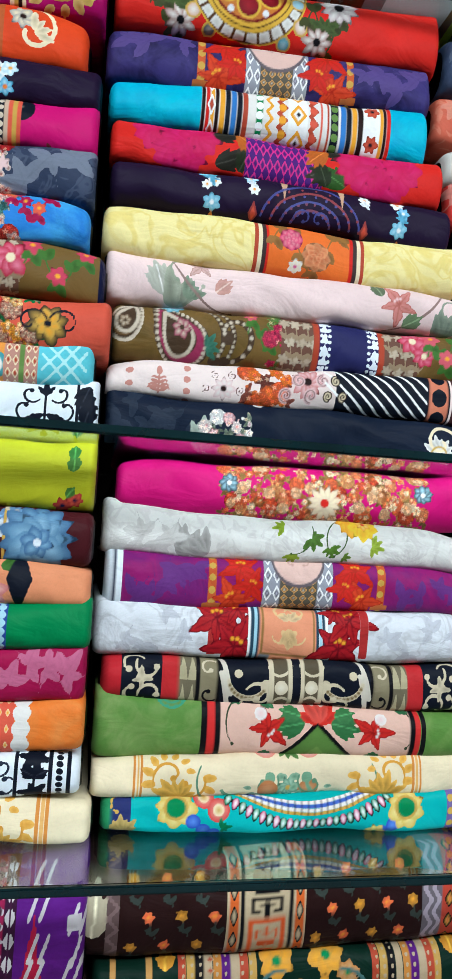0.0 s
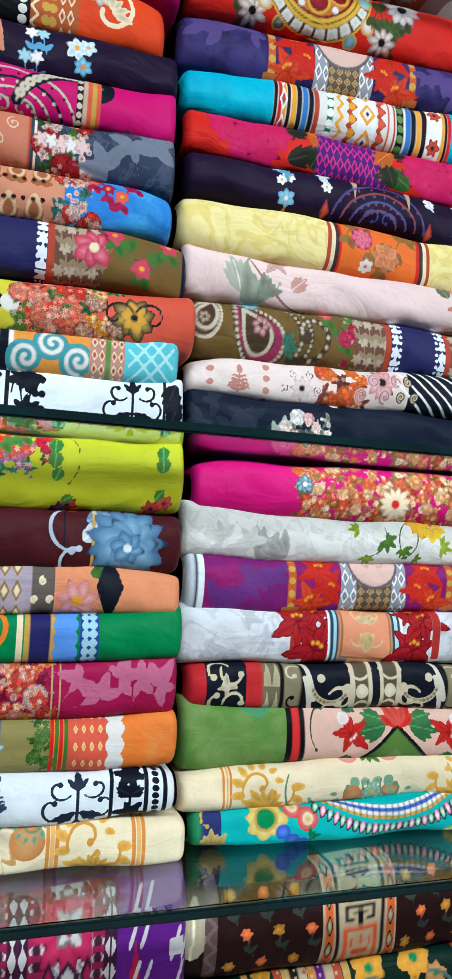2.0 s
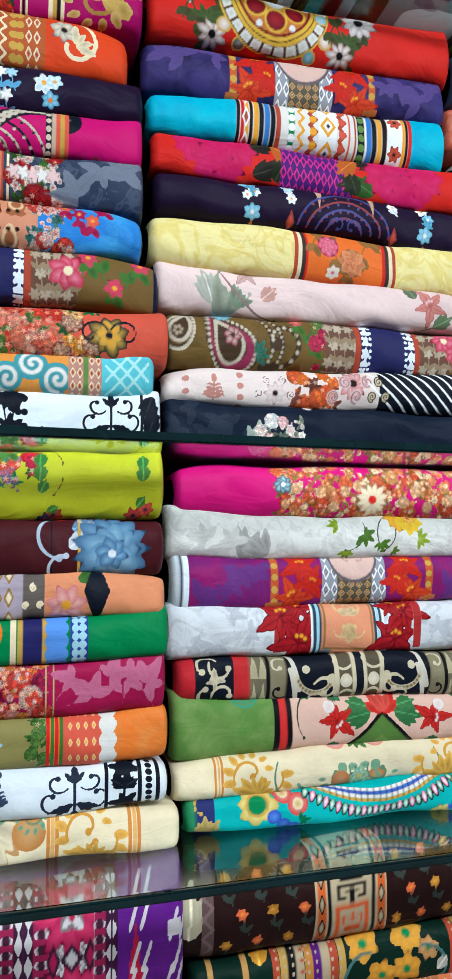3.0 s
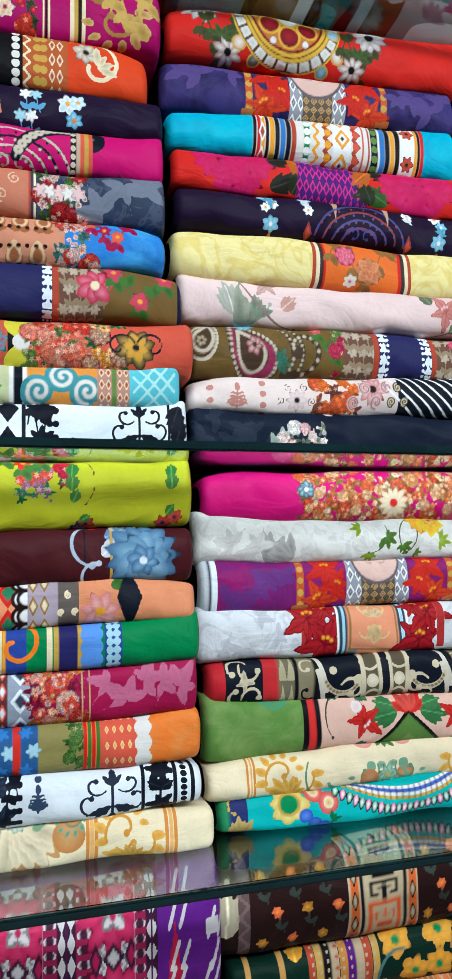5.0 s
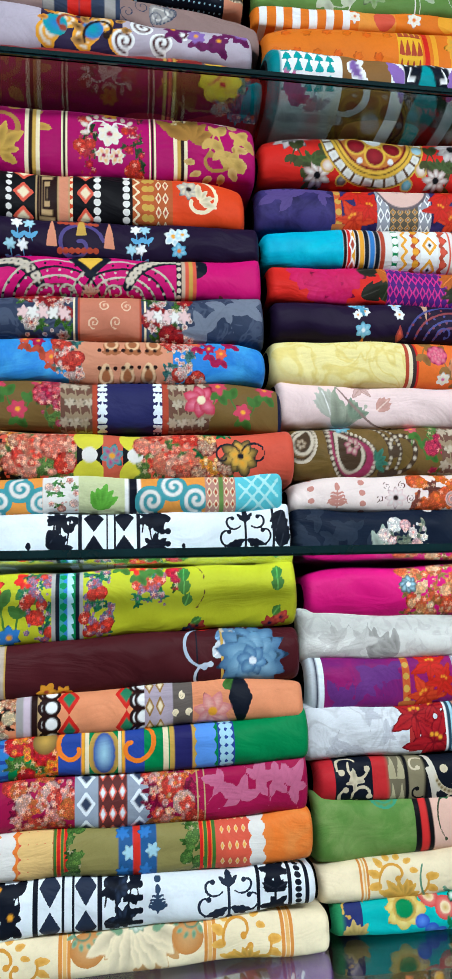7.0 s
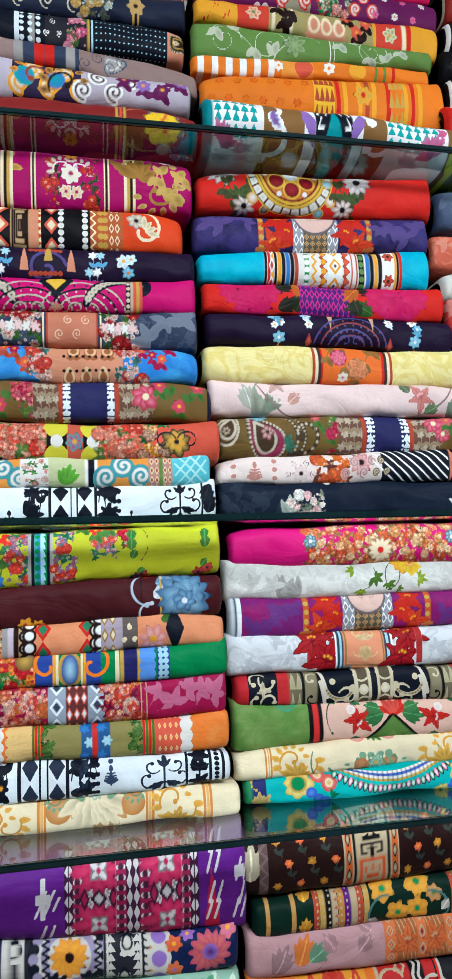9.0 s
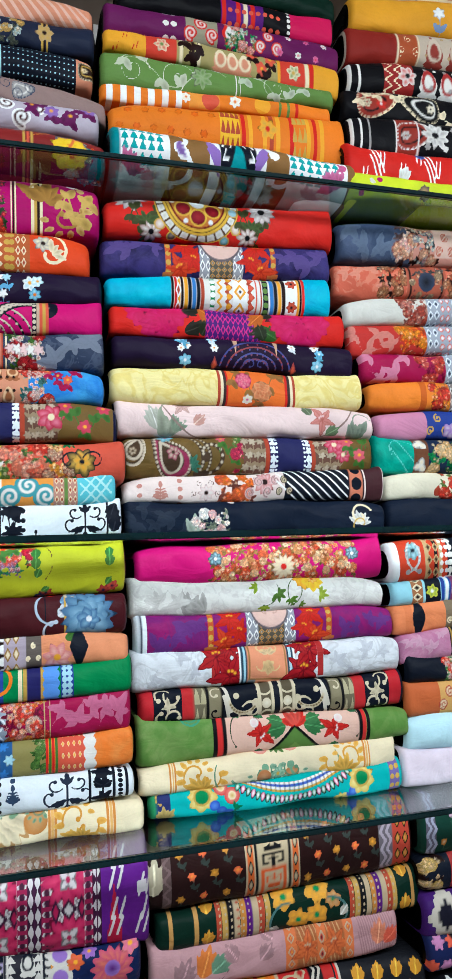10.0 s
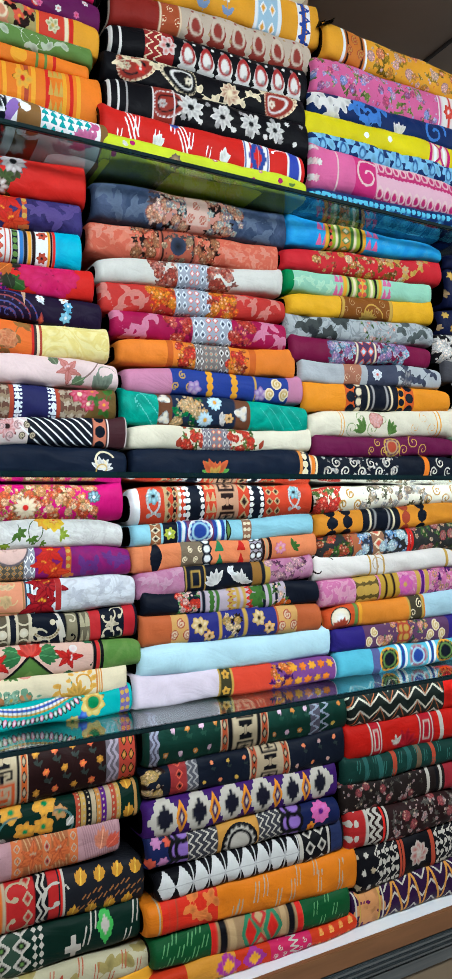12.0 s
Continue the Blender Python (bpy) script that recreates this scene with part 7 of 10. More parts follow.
fabric((1.304, 1.697, 1.7826, 1.8557, 1.7826, 1.8557, 0.848), "grey folded fabric with pale leaves", GREY,
       prints=[(ghosts,-0.036,0.370,OFF,4,0.4)], group="fabrics stacked on the eye-level glass shelf", fine=0)
fabric((1.275, 1.668, 1.7138, 1.7814, 1.7138, 1.7814, 0.848), "pale green folded fabric", (0.35,0.5,0.35), group="fabrics stacked on the eye-level glass shelf", fine=0)
fabric((1.294, 1.687, 1.6215, 1.7145, 1.6215, 1.7145, 0.848), "green folded fabric with pale print", GREEN, group="fabrics stacked on the eye-level glass shelf", fine=0)
# stack on the lower glass shelf
fabric((-0.414, 0.004, 1.5234, 1.6039, 1.5408, 1.6060, 0.800), "lime green folded fabric with red flowers and blue border", LIME,
       prints=[(vine,0.192,0.299,LEAF,[RED,BLUE],5,0.4,0.3,0.2),
               (bouquet,0.285,0.354,[RED,CORAL,(0.05,0.2,0.4)],(0.02,0.2,0.1),10,0.16),
               (lines,0.350,0.431,[GREY,INK,(0.05,0.3,0.3),BLUE,SKY,EMER,INK,GREY],0.46),
               (dots,0.372,0.390,EMER,1,9,0.04),
               (triangles,0.394,0.409,SKY,1,8),
               (bouquet,0.434,0.504,[RED,CORAL,(0.05,0.2,0.4)],(0.02,0.2,0.1),10,0.16),
               (bouquet,0.566,0.641,[CORAL,RED,(0.05,0.2,0.4)],(0.02,0.25,0.1),9,0.14,0.45,0.9),
               (vine,0.519,0.650,LEAF,[RED],6,0.85,0.1,0.16),
               (bouquet,0.660,0.688,[RED,CRIM],LEAF,3,0.16,0.6,0.9)] + [(sweep,0.66,0.62,0.4,(0.10,0.05,0.02),0.02,1.2,-1.9,0.1),(leaf_blade,0.692,0.55,1.5,0.2,LEAF),(leaf_blade,0.692,0.70,1.5,0.2,(0.03,0.16,0.03)),(leaf_blade,0.694,0.42,1.2,0.16,LEAF),
               (flower,0.725,0.16,0.16,(0.35,0.03,0.03),BRICK,NAVY,6),(flower,0.702,0.10,0.14,NAVY,SLATE,RED,6),(leaf_blade,0.71,0.2,0.5,0.14,LEAF),
               (leaf_blade,0.943,0.52,1.5,0.2,LEAF),(leaf_blade,0.943,0.66,1.5,0.18,(0.03,0.16,0.03)),(sweep,0.955,0.5,0.36,(0.10,0.05,0.02),0.02,0.6,-1.4,0.1),(flower,0.922,0.16,0.16,(0.35,0.03,0.03),BRICK,NAVY,6),(flower,0.952,0.22,0.14,(0.35,0.03,0.03),CORAL,NAVY,6),(leaf_blade,0.93,0.26,0.9,0.14,LEAF)], group="fabrics stacked on the lower glass shelf", near=0.18)
fabric((-0.413, 0.005, 1.4684, 1.5255, 1.4820, 1.5399, 0.800), "dark maroon folded fabric with a blue carnation", WINE,
       prints=[(band,0.205,0.237,(0.5,0.42,0.36)),
               (lines,0.201,0.240,[GOLD,None,None,GOLD],0.2),
               (flower,0.337,0.2,0.2,(0.75,0.3,0.03),AMBER,BRICK,6),
               (flower,0.379,0.16,0.18,(0.75,0.3,0.03),AMBER,BRICK,6),
               (band,0.717,0.722,INK),
               (leaf_blade,0.735,0.88,1.3,0.3,RED),(sweep,0.748,0.62,0.34,(0.40,0.50,0.64),0.06,1.9,2.6,0.3),(sweep,0.752,0.28,0.26,(0.5,0.57,0.68),0.05,-1.2,-3.6,0.5),
               (leaf_blade,0.77,0.72,0.3,0.36,(0.12,0.24,0.42)),(leaf_blade,0.762,0.5,0.6,0.3,(0.6,0.66,0.74)),
               (band,0.783,0.790,GOLD),(sweep,0.81,0.84,0.2,(0.6,0.5,0.34),0.06,0.3,4.4,0.7),(band,0.832,0.838,GOLD,0.6,1.06),
               (flower,0.865,0.48,0.72,(0.05,0.13,0.26),(0.16,0.34,0.52),None,13,0.26),
               (flower,0.868,0.46,0.52,(0.10,0.24,0.40),(0.25,0.45,0.62),None,9,0.36),
               (flower,0.866,0.42,0.30,(0.05,0.14,0.30),(0.2,0.4,0.58),SKYW,6,0.4),
               (leaf_blade,0.84,0.14,-1.2,0.3,(0.03,0.06,0.12))], group="fabrics stacked on the lower glass shelf", near=0.18)
fabric((-0.411, 0.007, 1.4297, 1.4692, 1.4377, 1.4868, 0.800), "peach folded fabric with pink flower and patterned bands", PEACH,
       prints=[(bouquet,0.188,0.259,[CREAM,TAN,BRICK],BROWN,6,0.26),
               (lines,0.259,0.330,[GREY,LILAC,BROWN,TAN],0.5),
               (dots,0.330,0.351,WHITE,2,4,0.09,BROWN),
               (diamonds,0.362,0.416,RED,(0.02,0.2,0.1),1,2,1.0),
               (diamonds,0.504,0.559,RED,(0.02,0.2,0.1),1,2,1.0),
               (dots,0.555,0.581,WHITE,2,4,0.09,BROWN),
               (band,0.577,0.662,(0.4,0.34,0.42)),
               (diamonds,0.577,0.631,(0.3,0.16,0.04),CREAM,2,3,0.9),
               (band,0.649,0.700,(0.12,0.1,0.09)),
               (scroll,0.649,0.700,CREAM,None,3,0.08,0.3),
               (flower,0.752,0.35,0.46,(0.66,0.2,0.2),(0.75,0.42,0.38),AMBER,7,0.3)] + [(leaves,0.781,0.7,0.5,LEAF,3,0.4,0.8),
               (diamonds,0.800,0.851,INK,None,1,1,1.2,0.1,1.0)], group="fabrics stacked on the lower glass shelf", near=0.18)
fabric((-0.408, 0.010, 1.3887, 1.4306, 1.3938, 1.4383, 0.800), "emerald green folded fabric with navy and gold stripes", EMER,
       prints=[(band,0.183,0.236,ROYAL),
               (dots,0.183,0.232,BLUE,3,4,0.1),
               (bouquet,0.250,0.381,[RED,(0.6,0.02,0.06),AMBER],(0.1,0.25,0.05),8,0.4),
               (disc,0.324,0.75,0.2,OLIVE,GOLD),
               (band,0.356,0.414,ROYAL),
               (curl,0.396,0.6,0.4,ORANGE,0.14,0.8,1.0),
               (lines,0.410,0.443,[AMBER,CREAM,None],0.4),
               (disc,0.468,0.5,0.42,GOLD,INK,16,0.6),
               (disc,0.468,0.5,0.34,ROYAL,SKY,16,0.5),
               (lines,0.490,0.522,[None,CREAM,AMBER],0.4),
               (band,0.519,0.568,ROYAL),
               (curl,0.541,0.6,0.4,ORANGE,0.14,0.8,1.0,-1),
               (lines,0.614,0.647,[CREAM,GOLD],0.4),
               (band,0.644,0.692,(0.02,0.02,0.12)),
               (lines,0.688,0.703,[GOLD],0.4),
               (band,0.703,0.744,(0.02,0.03,0.3))] + [(dots,0.707,0.740,(0.1,0.3,0.8),2,5,0.13),
               (band,0.755,0.797,(0.02,0.06,0.3)),
               (dots,0.759,0.793,SKY,2,8,0.06)], group="fabrics stacked on the lower glass shelf", near=0.18)
fabric((-0.410, 0.008, 1.3382, 1.3898, 1.3381, 1.3930, 0.800), "crimson folded fabric with pale leaves and lattice panel", CRIM,
       prints=[(bouquet,0.250,0.400,[(0.6,0.03,0.03),CORAL,BLUSH,(0.6,0.2,0.05)],CRIM,14,0.28),
               (band,0.400,0.589,(0.3,0.36,0.46)),
               (diamonds,0.403,0.454,SKYW,SLATE,1,3),
               (band,0.457,0.529,(0.12,0.03,0.03)),
               (diamonds,0.457,0.529,CORAL,SKYW,3,4,0.9),
               (diamonds,0.533,0.584,SKYW,SLATE,1,3),
               (bouquet,0.584,0.700,[(0.6,0.03,0.03),CORAL,BLUSH,(0.7,0.3,0.05)],CRIM,12,0.28),
               (lines,0.700,0.727,[TAN,None,TAN],0.2),
               (ghosts,0.746,0.972,(0.52,0.13,0.25),5,0.4)], group="fabrics stacked on the lower glass shelf", near=0.18)
fabric((-0.408, 0.010, 1.2933, 1.3399, 1.2891, 1.3387, 0.800), "orange folded fabric with olive panel and blue stripes", (0.80,0.19,0.03), 'mottle', (0.78,0.25,0.06),
       prints=[(dots,0.223,0.247,OFF,1,5,0.12),
               (band,0.264,0.350,CORAL),
               (dots,0.268,0.345,(0.75,0.5,0.2),4,6,0.09),
               (lines,0.345,0.380,[LEAF,RED,LEAF,RED],0.4),
               (band,0.380,0.701,(0.26,0.23,0.08)),
               (bouquet,0.380,0.412,[LEAF,GREEN],LEAF,4,0.2),
               (bouquet,0.665,0.705,[LEAF,GREEN],LEAF,4,0.2),
               (band,0.501,0.537,(0.02,0.1,0.28)),
               (scatter,0.503,0.536,SKY,BLUE,1,3,0.16),
               (band,0.537,0.555,(0.6,0.03,0.02)),
               (band,0.555,0.595,(0.02,0.1,0.28)),
               (scatter,0.557,0.594,SKY,BLUE,1,3,0.16),
               (lines,0.701,0.742,[RED,LEAF,RED,LEAF],0.4),
               (band,0.742,0.831,CORAL),
               (diamonds,0.749,0.824,(0.78,0.6,0.35),AMBER,4,5,0.62)] + [(dots,0.835,0.861,OFF,1,5,0.12)], group="fabrics stacked on the lower glass shelf", near=0.18)
fabric((-0.409, 0.009, 1.2353, 1.2944, 1.2463, 1.2883, 0.800), "white folded fabric with navy damask trees and diamonds", SKYW,
       prints=[(leaves,0.188,0.5,0.4,INK,4,0.4,2),
               (vine,0.214,0.27,INK,[INK],4,0.5,0.2,0.24),(disc,0.24,0.72,0.1,INK),(disc,0.235,0.3,0.1,INK),
               (lines,0.296,0.316,[INK],0.3),
               (diamonds,0.312,0.368,(0.02,0.03,0.06),None,1,2,0.92),
               (lines,0.365,0.400,[INK,None,INK],0.25),
               (diamonds,0.396,0.453,(0.02,0.03,0.06),None,1,2,0.92),
               (lines,0.449,0.467,[INK],0.3),
               (leaf_blade,0.468,0.75,0.4,0.3,INK),(leaf_blade,0.468,0.3,-0.3,0.3,INK),(flower,0.505,0.72,0.34,INK,(0.03,0.05,0.1),None,7,0.18),(flower,0.515,0.32,0.32,INK,(0.03,0.05,0.1),None,7,0.18),
               (dots,0.525,0.56,INK,3,6,0.045),(vine,0.47,0.55,INK,(),6,0.5,0.3,0.16),
               (tree,0.597,0.36,0.30,(0.03,0.06,0.12),4),(disc,0.597,0.80,0.05,(0.03,0.06,0.12)),
               (damask,0.772,0.06,0.88,(0.015,0.025,0.05),2),
               (lines,0.841,0.853,[INK],0.4),
               (flower,0.890,0.80,0.34,INK,INK,None,6,0.2),(flower,0.890,0.22,0.34,INK,INK,None,6,0.2),(leaf_blade,0.885,0.5,0.5,0.26,INK),(leaf_blade,0.895,0.5,2.6,0.26,INK),(stroke_line,0.89,0.2,0.89,0.8,INK),
               (lines,0.922,0.934,[INK],0.4),(dots,0.944,0.956,INK,1,9,0.05),(lines,0.966,0.978,[INK],0.4)], group="fabrics stacked on the lower glass shelf", near=0.18)
fabric((-0.395, 0.023, 1.1995, 1.2375, 1.1995, 1.2460, 0.800), "cream folded fabric with orange shell and scroll print", CREAM,
       prints=[(acanthus,0.20,0.5,0.42,(0.62,0.28,0.04),(0.75,0.42,0.10),-1,1),(acanthus,0.235,0.4,0.42,(0.62,0.28,0.04),(0.75,0.42,0.10),1,-1),
               (lines,0.326,0.357,[(0.65,0.25,0.05),(0.75,0.42,0.14),(0.65,0.25,0.05)],0.4),
               (disc,0.395,0.62,0.26,(0.5,0.2,0.05),(0.62,0.36,0.16)),(acanthus,0.39,0.85,0.26,(0.08,0.22,0.14),(0.25,0.4,0.25),-1,-1),
               (leaves,0.515,0.95,1.5,(0.55,0.30,0.12),9,-1.57,2.1),(leaves,0.515,0.95,1.35,CREAM,9,-1.57,2.1),
               (sweep,0.47,0.86,0.2,(0.16,0.30,0.18),0.09,0.2,4.4,0.7),(sweep,0.56,0.86,0.2,(0.16,0.30,0.18),0.09,2.94,-4.4,0.7),(flower,0.515,0.90,0.24,(0.2,0.34,0.22),OFF,GOLD,8),
               (disc,0.635,0.62,0.24,(0.5,0.2,0.05),(0.62,0.36,0.16)),(acanthus,0.64,0.85,0.26,(0.08,0.22,0.14),(0.25,0.4,0.25),1,-1),
               (lines,0.674,0.704,[(0.65,0.25,0.05),(0.75,0.42,0.14),(0.65,0.25,0.05)],0.4),
               (acanthus,0.765,0.6,0.42,(0.62,0.28,0.04),(0.78,0.45,0.10),-1,1),(acanthus,0.795,0.38,0.42,(0.62,0.28,0.04),(0.78,0.45,0.10),1,-1),(leaves,0.78,0.1,0.7,(0.75,0.42,0.08),6,1.57,2.2),
               (lines,0.866,0.899,[(0.65,0.25,0.05),(0.75,0.42,0.14),(0.65,0.25,0.05)],0.4)], group="fabrics stacked on the lower glass shelf", near=0.18)
# stack on the lower glass shelf
fabric((0.027, 0.451, 1.5446, 1.6060, 1.5423, 1.6060, 0.847), "hot pink folded fabric with a dense orange flower panel", MAG,
       prints=[(bouquet,0.286,0.874,[(0.68,0.14,0.04),CORAL,(0.7,0.4,0.15),(0.5,0.03,0.02)],(0.35,0.2,0.06),34,0.22),
               (bouquet,0.302,0.860,[(0.72,0.5,0.3),(0.7,0.2,0.06),CREAM],(0.5,0.16,0.05),22,0.15),
               (flower,0.571,0.4,0.36,(0.72,0.55,0.4),CREAM,RED,12,0.16),
               (flower,0.302,0.6,0.2,INK,SKY,WHITE,8),
               (flower,0.860,0.6,0.2,INK,SKY,WHITE,8)], group="fabrics stacked on the lower glass shelf")
fabric((0.014, 0.448, 1.4949, 1.5471, 1.4948, 1.5434, 0.844), "off-white folded fabric with grey marbling and yellow flowers", (0.72,0.72,0.70), 'cloud', (0.64,0.63,0.62),
       prints=[(leaves,0.21,0.15,0.7,(0.40,0.39,0.38),5,1.3,0.9),(leaves,0.27,0.2,0.6,(0.44,0.43,0.42),4,2.2,1.2),
               (ghosts,0.05,0.20,(0.58,0.57,0.56),4,0.4),
               (sweep,0.50,0.62,0.34,(0.05,0.10,0.03),0.03,0.4,-2.0,0.1),(sweep,0.585,0.60,0.40,(0.05,0.10,0.03),0.03,1.0,-2.2,0.1),(sweep,0.655,0.52,0.36,(0.05,0.10,0.03),0.03,2.0,2.0,0.1),
               (leaves,0.475,0.72,0.30,(0.26,0.40,0.03),4,2.9,2.6),(leaves,0.50,0.30,0.26,(0.30,0.42,0.04),4,-1.6,2.4),(leaves,0.555,0.55,0.30,(0.08,0.18,0.03),5,-0.6,3.4),
               (leaves,0.605,0.40,0.28,(0.10,0.22,0.03),5,-1.2,3.0),(leaves,0.645,0.28,0.26,(0.14,0.26,0.04),4,-0.4,2.4),(leaves,0.725,0.48,0.30,(0.32,0.44,0.05),5,-0.2,2.8),
               (flower,0.665,0.86,0.40,(0.8,0.34,0.03),(0.85,0.55,0.05),None,9,0.34),(flower,0.70,0.78,0.36,(0.82,0.58,0.04),(0.8,0.4,0.03),ORANGE,9,0.34),(flower,0.70,0.84,0.2,(0.8,0.3,0.03),YELLOW,RED,7)], group="fabrics stacked on the lower glass shelf")
fabric((0.020, 0.462, 1.4374, 1.4965, 1.4448, 1.4962, 0.841), "purple folded fabric with red flowers and pink panel", (0.27,0.012,0.14), 'mottle', (0.16,0.015,0.15),
       prints=[(band,0.0,0.045,SKYW),(band,0.02,0.028,NAVY),
               (ghosts,0.06,0.245,(0.13,0.03,0.2),5,0.4),
               (band,0.262,0.285,(0.55,0.10,0.03),0.24,1.06),(dots,0.264,0.283,GOLD,1,6,0.05),(band,0.25,0.297,(0.5,0.14,0.04),0.14,0.24),
               (lily,0.345,0.74,0.34,RED,(0.4,0.02,0.01),AMBER,0.4),
               (lily,0.325,0.30,0.34,(0.66,0.06,0.02),(0.4,0.02,0.01),AMBER,1.0),
               (lily,0.375,0.48,0.28,RED,(0.4,0.02,0.01),AMBER,0.1),(band,0.405,0.595,(0.30,0.32,0.38)),
               (diamonds,0.405,0.455,WHITE,(0.10,0.10,0.14),2,4,0.95,0.0,1.0,(0.4,0.4,0.5)),
               (diamonds,0.545,0.595,WHITE,(0.10,0.10,0.14),2,4,0.95,0.0,1.0,(0.4,0.4,0.5)),
               (band,0.450,0.550,(0.10,0.09,0.07)),
               (diamonds,0.450,0.550,(0.55,0.30,0.10),(0.09,0.07,0.05),4,5,0.94,0.0,0.62,(0.5,0.5,0.45)),
               (disc,0.500,0.86,0.40,(0.12,0.1,0.12),None,24),
               (disc,0.500,0.88,0.37,(0.70,0.47,0.42),None,24),
               (sweep,0.485,0.82,0.13,(0.5,0.3,0.26),0.03,0.4,4.2,0.7),(sweep,0.515,0.82,0.13,(0.5,0.3,0.26),0.03,2.7,-4.2,0.7),(band,0.715,0.738,(0.55,0.10,0.03),0.24,1.06),(dots,0.717,0.736,GOLD,1,6,0.05),(band,0.703,0.75,(0.5,0.14,0.04),0.14,0.24),
               (lily,0.655,0.74,0.34,RED,(0.4,0.02,0.01),AMBER,0.4),
               (lily,0.675,0.30,0.34,(0.66,0.06,0.02),(0.4,0.02,0.01),AMBER,1.0),
               (lily,0.625,0.48,0.28,RED,(0.4,0.02,0.01),AMBER,0.1),
               (ghosts,0.76,0.966,(0.13,0.03,0.2),4,0.4)], group="fabrics stacked on the lower glass shelf")
fabric((0.012, 0.467, 1.3837, 1.4400, 1.3851, 1.4444, 0.838), "white folded fabric with dark red lilies and peach panel", (0.68,0.72,0.78), 'vein', (0.56,0.59,0.64),
       prints=[(ghosts,0.05,0.24,(0.52,0.55,0.62),4,0.3),
               (band,0.277,0.30,(0.42,0.03,0.03),0.2,0.95),(lily,0.300,0.70,0.42,(0.45,0.015,0.02),(0.16,0.004,0.01),AMBER,0.5),
               (lily,0.345,0.32,0.46,(0.42,0.012,0.02),(0.16,0.004,0.01),AMBER,0.1),(lily,0.352,0.82,0.26,(0.45,0.015,0.02),(0.16,0.004,0.01),AMBER,1.0),
               (lines,0.378,0.410,[WHITE,(0.02,0.06,0.10),SKY,(0.02,0.06,0.10)],0.42),
               (band,0.408,0.555,(0.76,0.30,0.17)),
               (band,0.410,0.438,(0.22,0.26,0.30),0.0,0.22),(band,0.525,0.553,(0.22,0.26,0.30),0.0,0.22),
               (frames,0.412,0.551,(0.3,0.16,0.05),1,0.03,0.22,1.04),
               (sweep,0.462,0.80,0.16,(0.72,0.5,0.25),0.05,0.2,4.6,0.75),(sweep,0.502,0.80,0.16,(0.72,0.5,0.25),0.05,2.94,-4.6,0.75),
               (sweep,0.465,0.50,0.14,(0.72,0.5,0.25),0.045,3.3,4.2,0.75),(sweep,0.499,0.50,0.14,(0.72,0.5,0.25),0.045,-0.2,-4.2,0.75),
               (leaves,0.482,0.58,0.4,(0.70,0.48,0.24),5,-1.57,1.0),(leaves,0.482,0.7,0.26,(0.72,0.52,0.3),5,1.57,2.6),
               (lines,0.553,0.585,[(0.02,0.06,0.10),SKY,(0.02,0.06,0.10),WHITE],0.42),
               (lily,0.612,0.34,0.46,(0.42,0.012,0.02),(0.16,0.004,0.01),AMBER,0.3),(lily,0.640,0.72,0.42,(0.45,0.015,0.02),(0.16,0.004,0.01),AMBER,0.8),(lily,0.605,0.84,0.26,(0.45,0.015,0.02),(0.16,0.004,0.01),AMBER,0.0),
               (band,0.668,0.69,(0.42,0.03,0.03),0.2,0.95),
               (ghosts,0.71,0.95,(0.52,0.55,0.62),4,0.3)], group="fabrics stacked on the lower glass shelf")
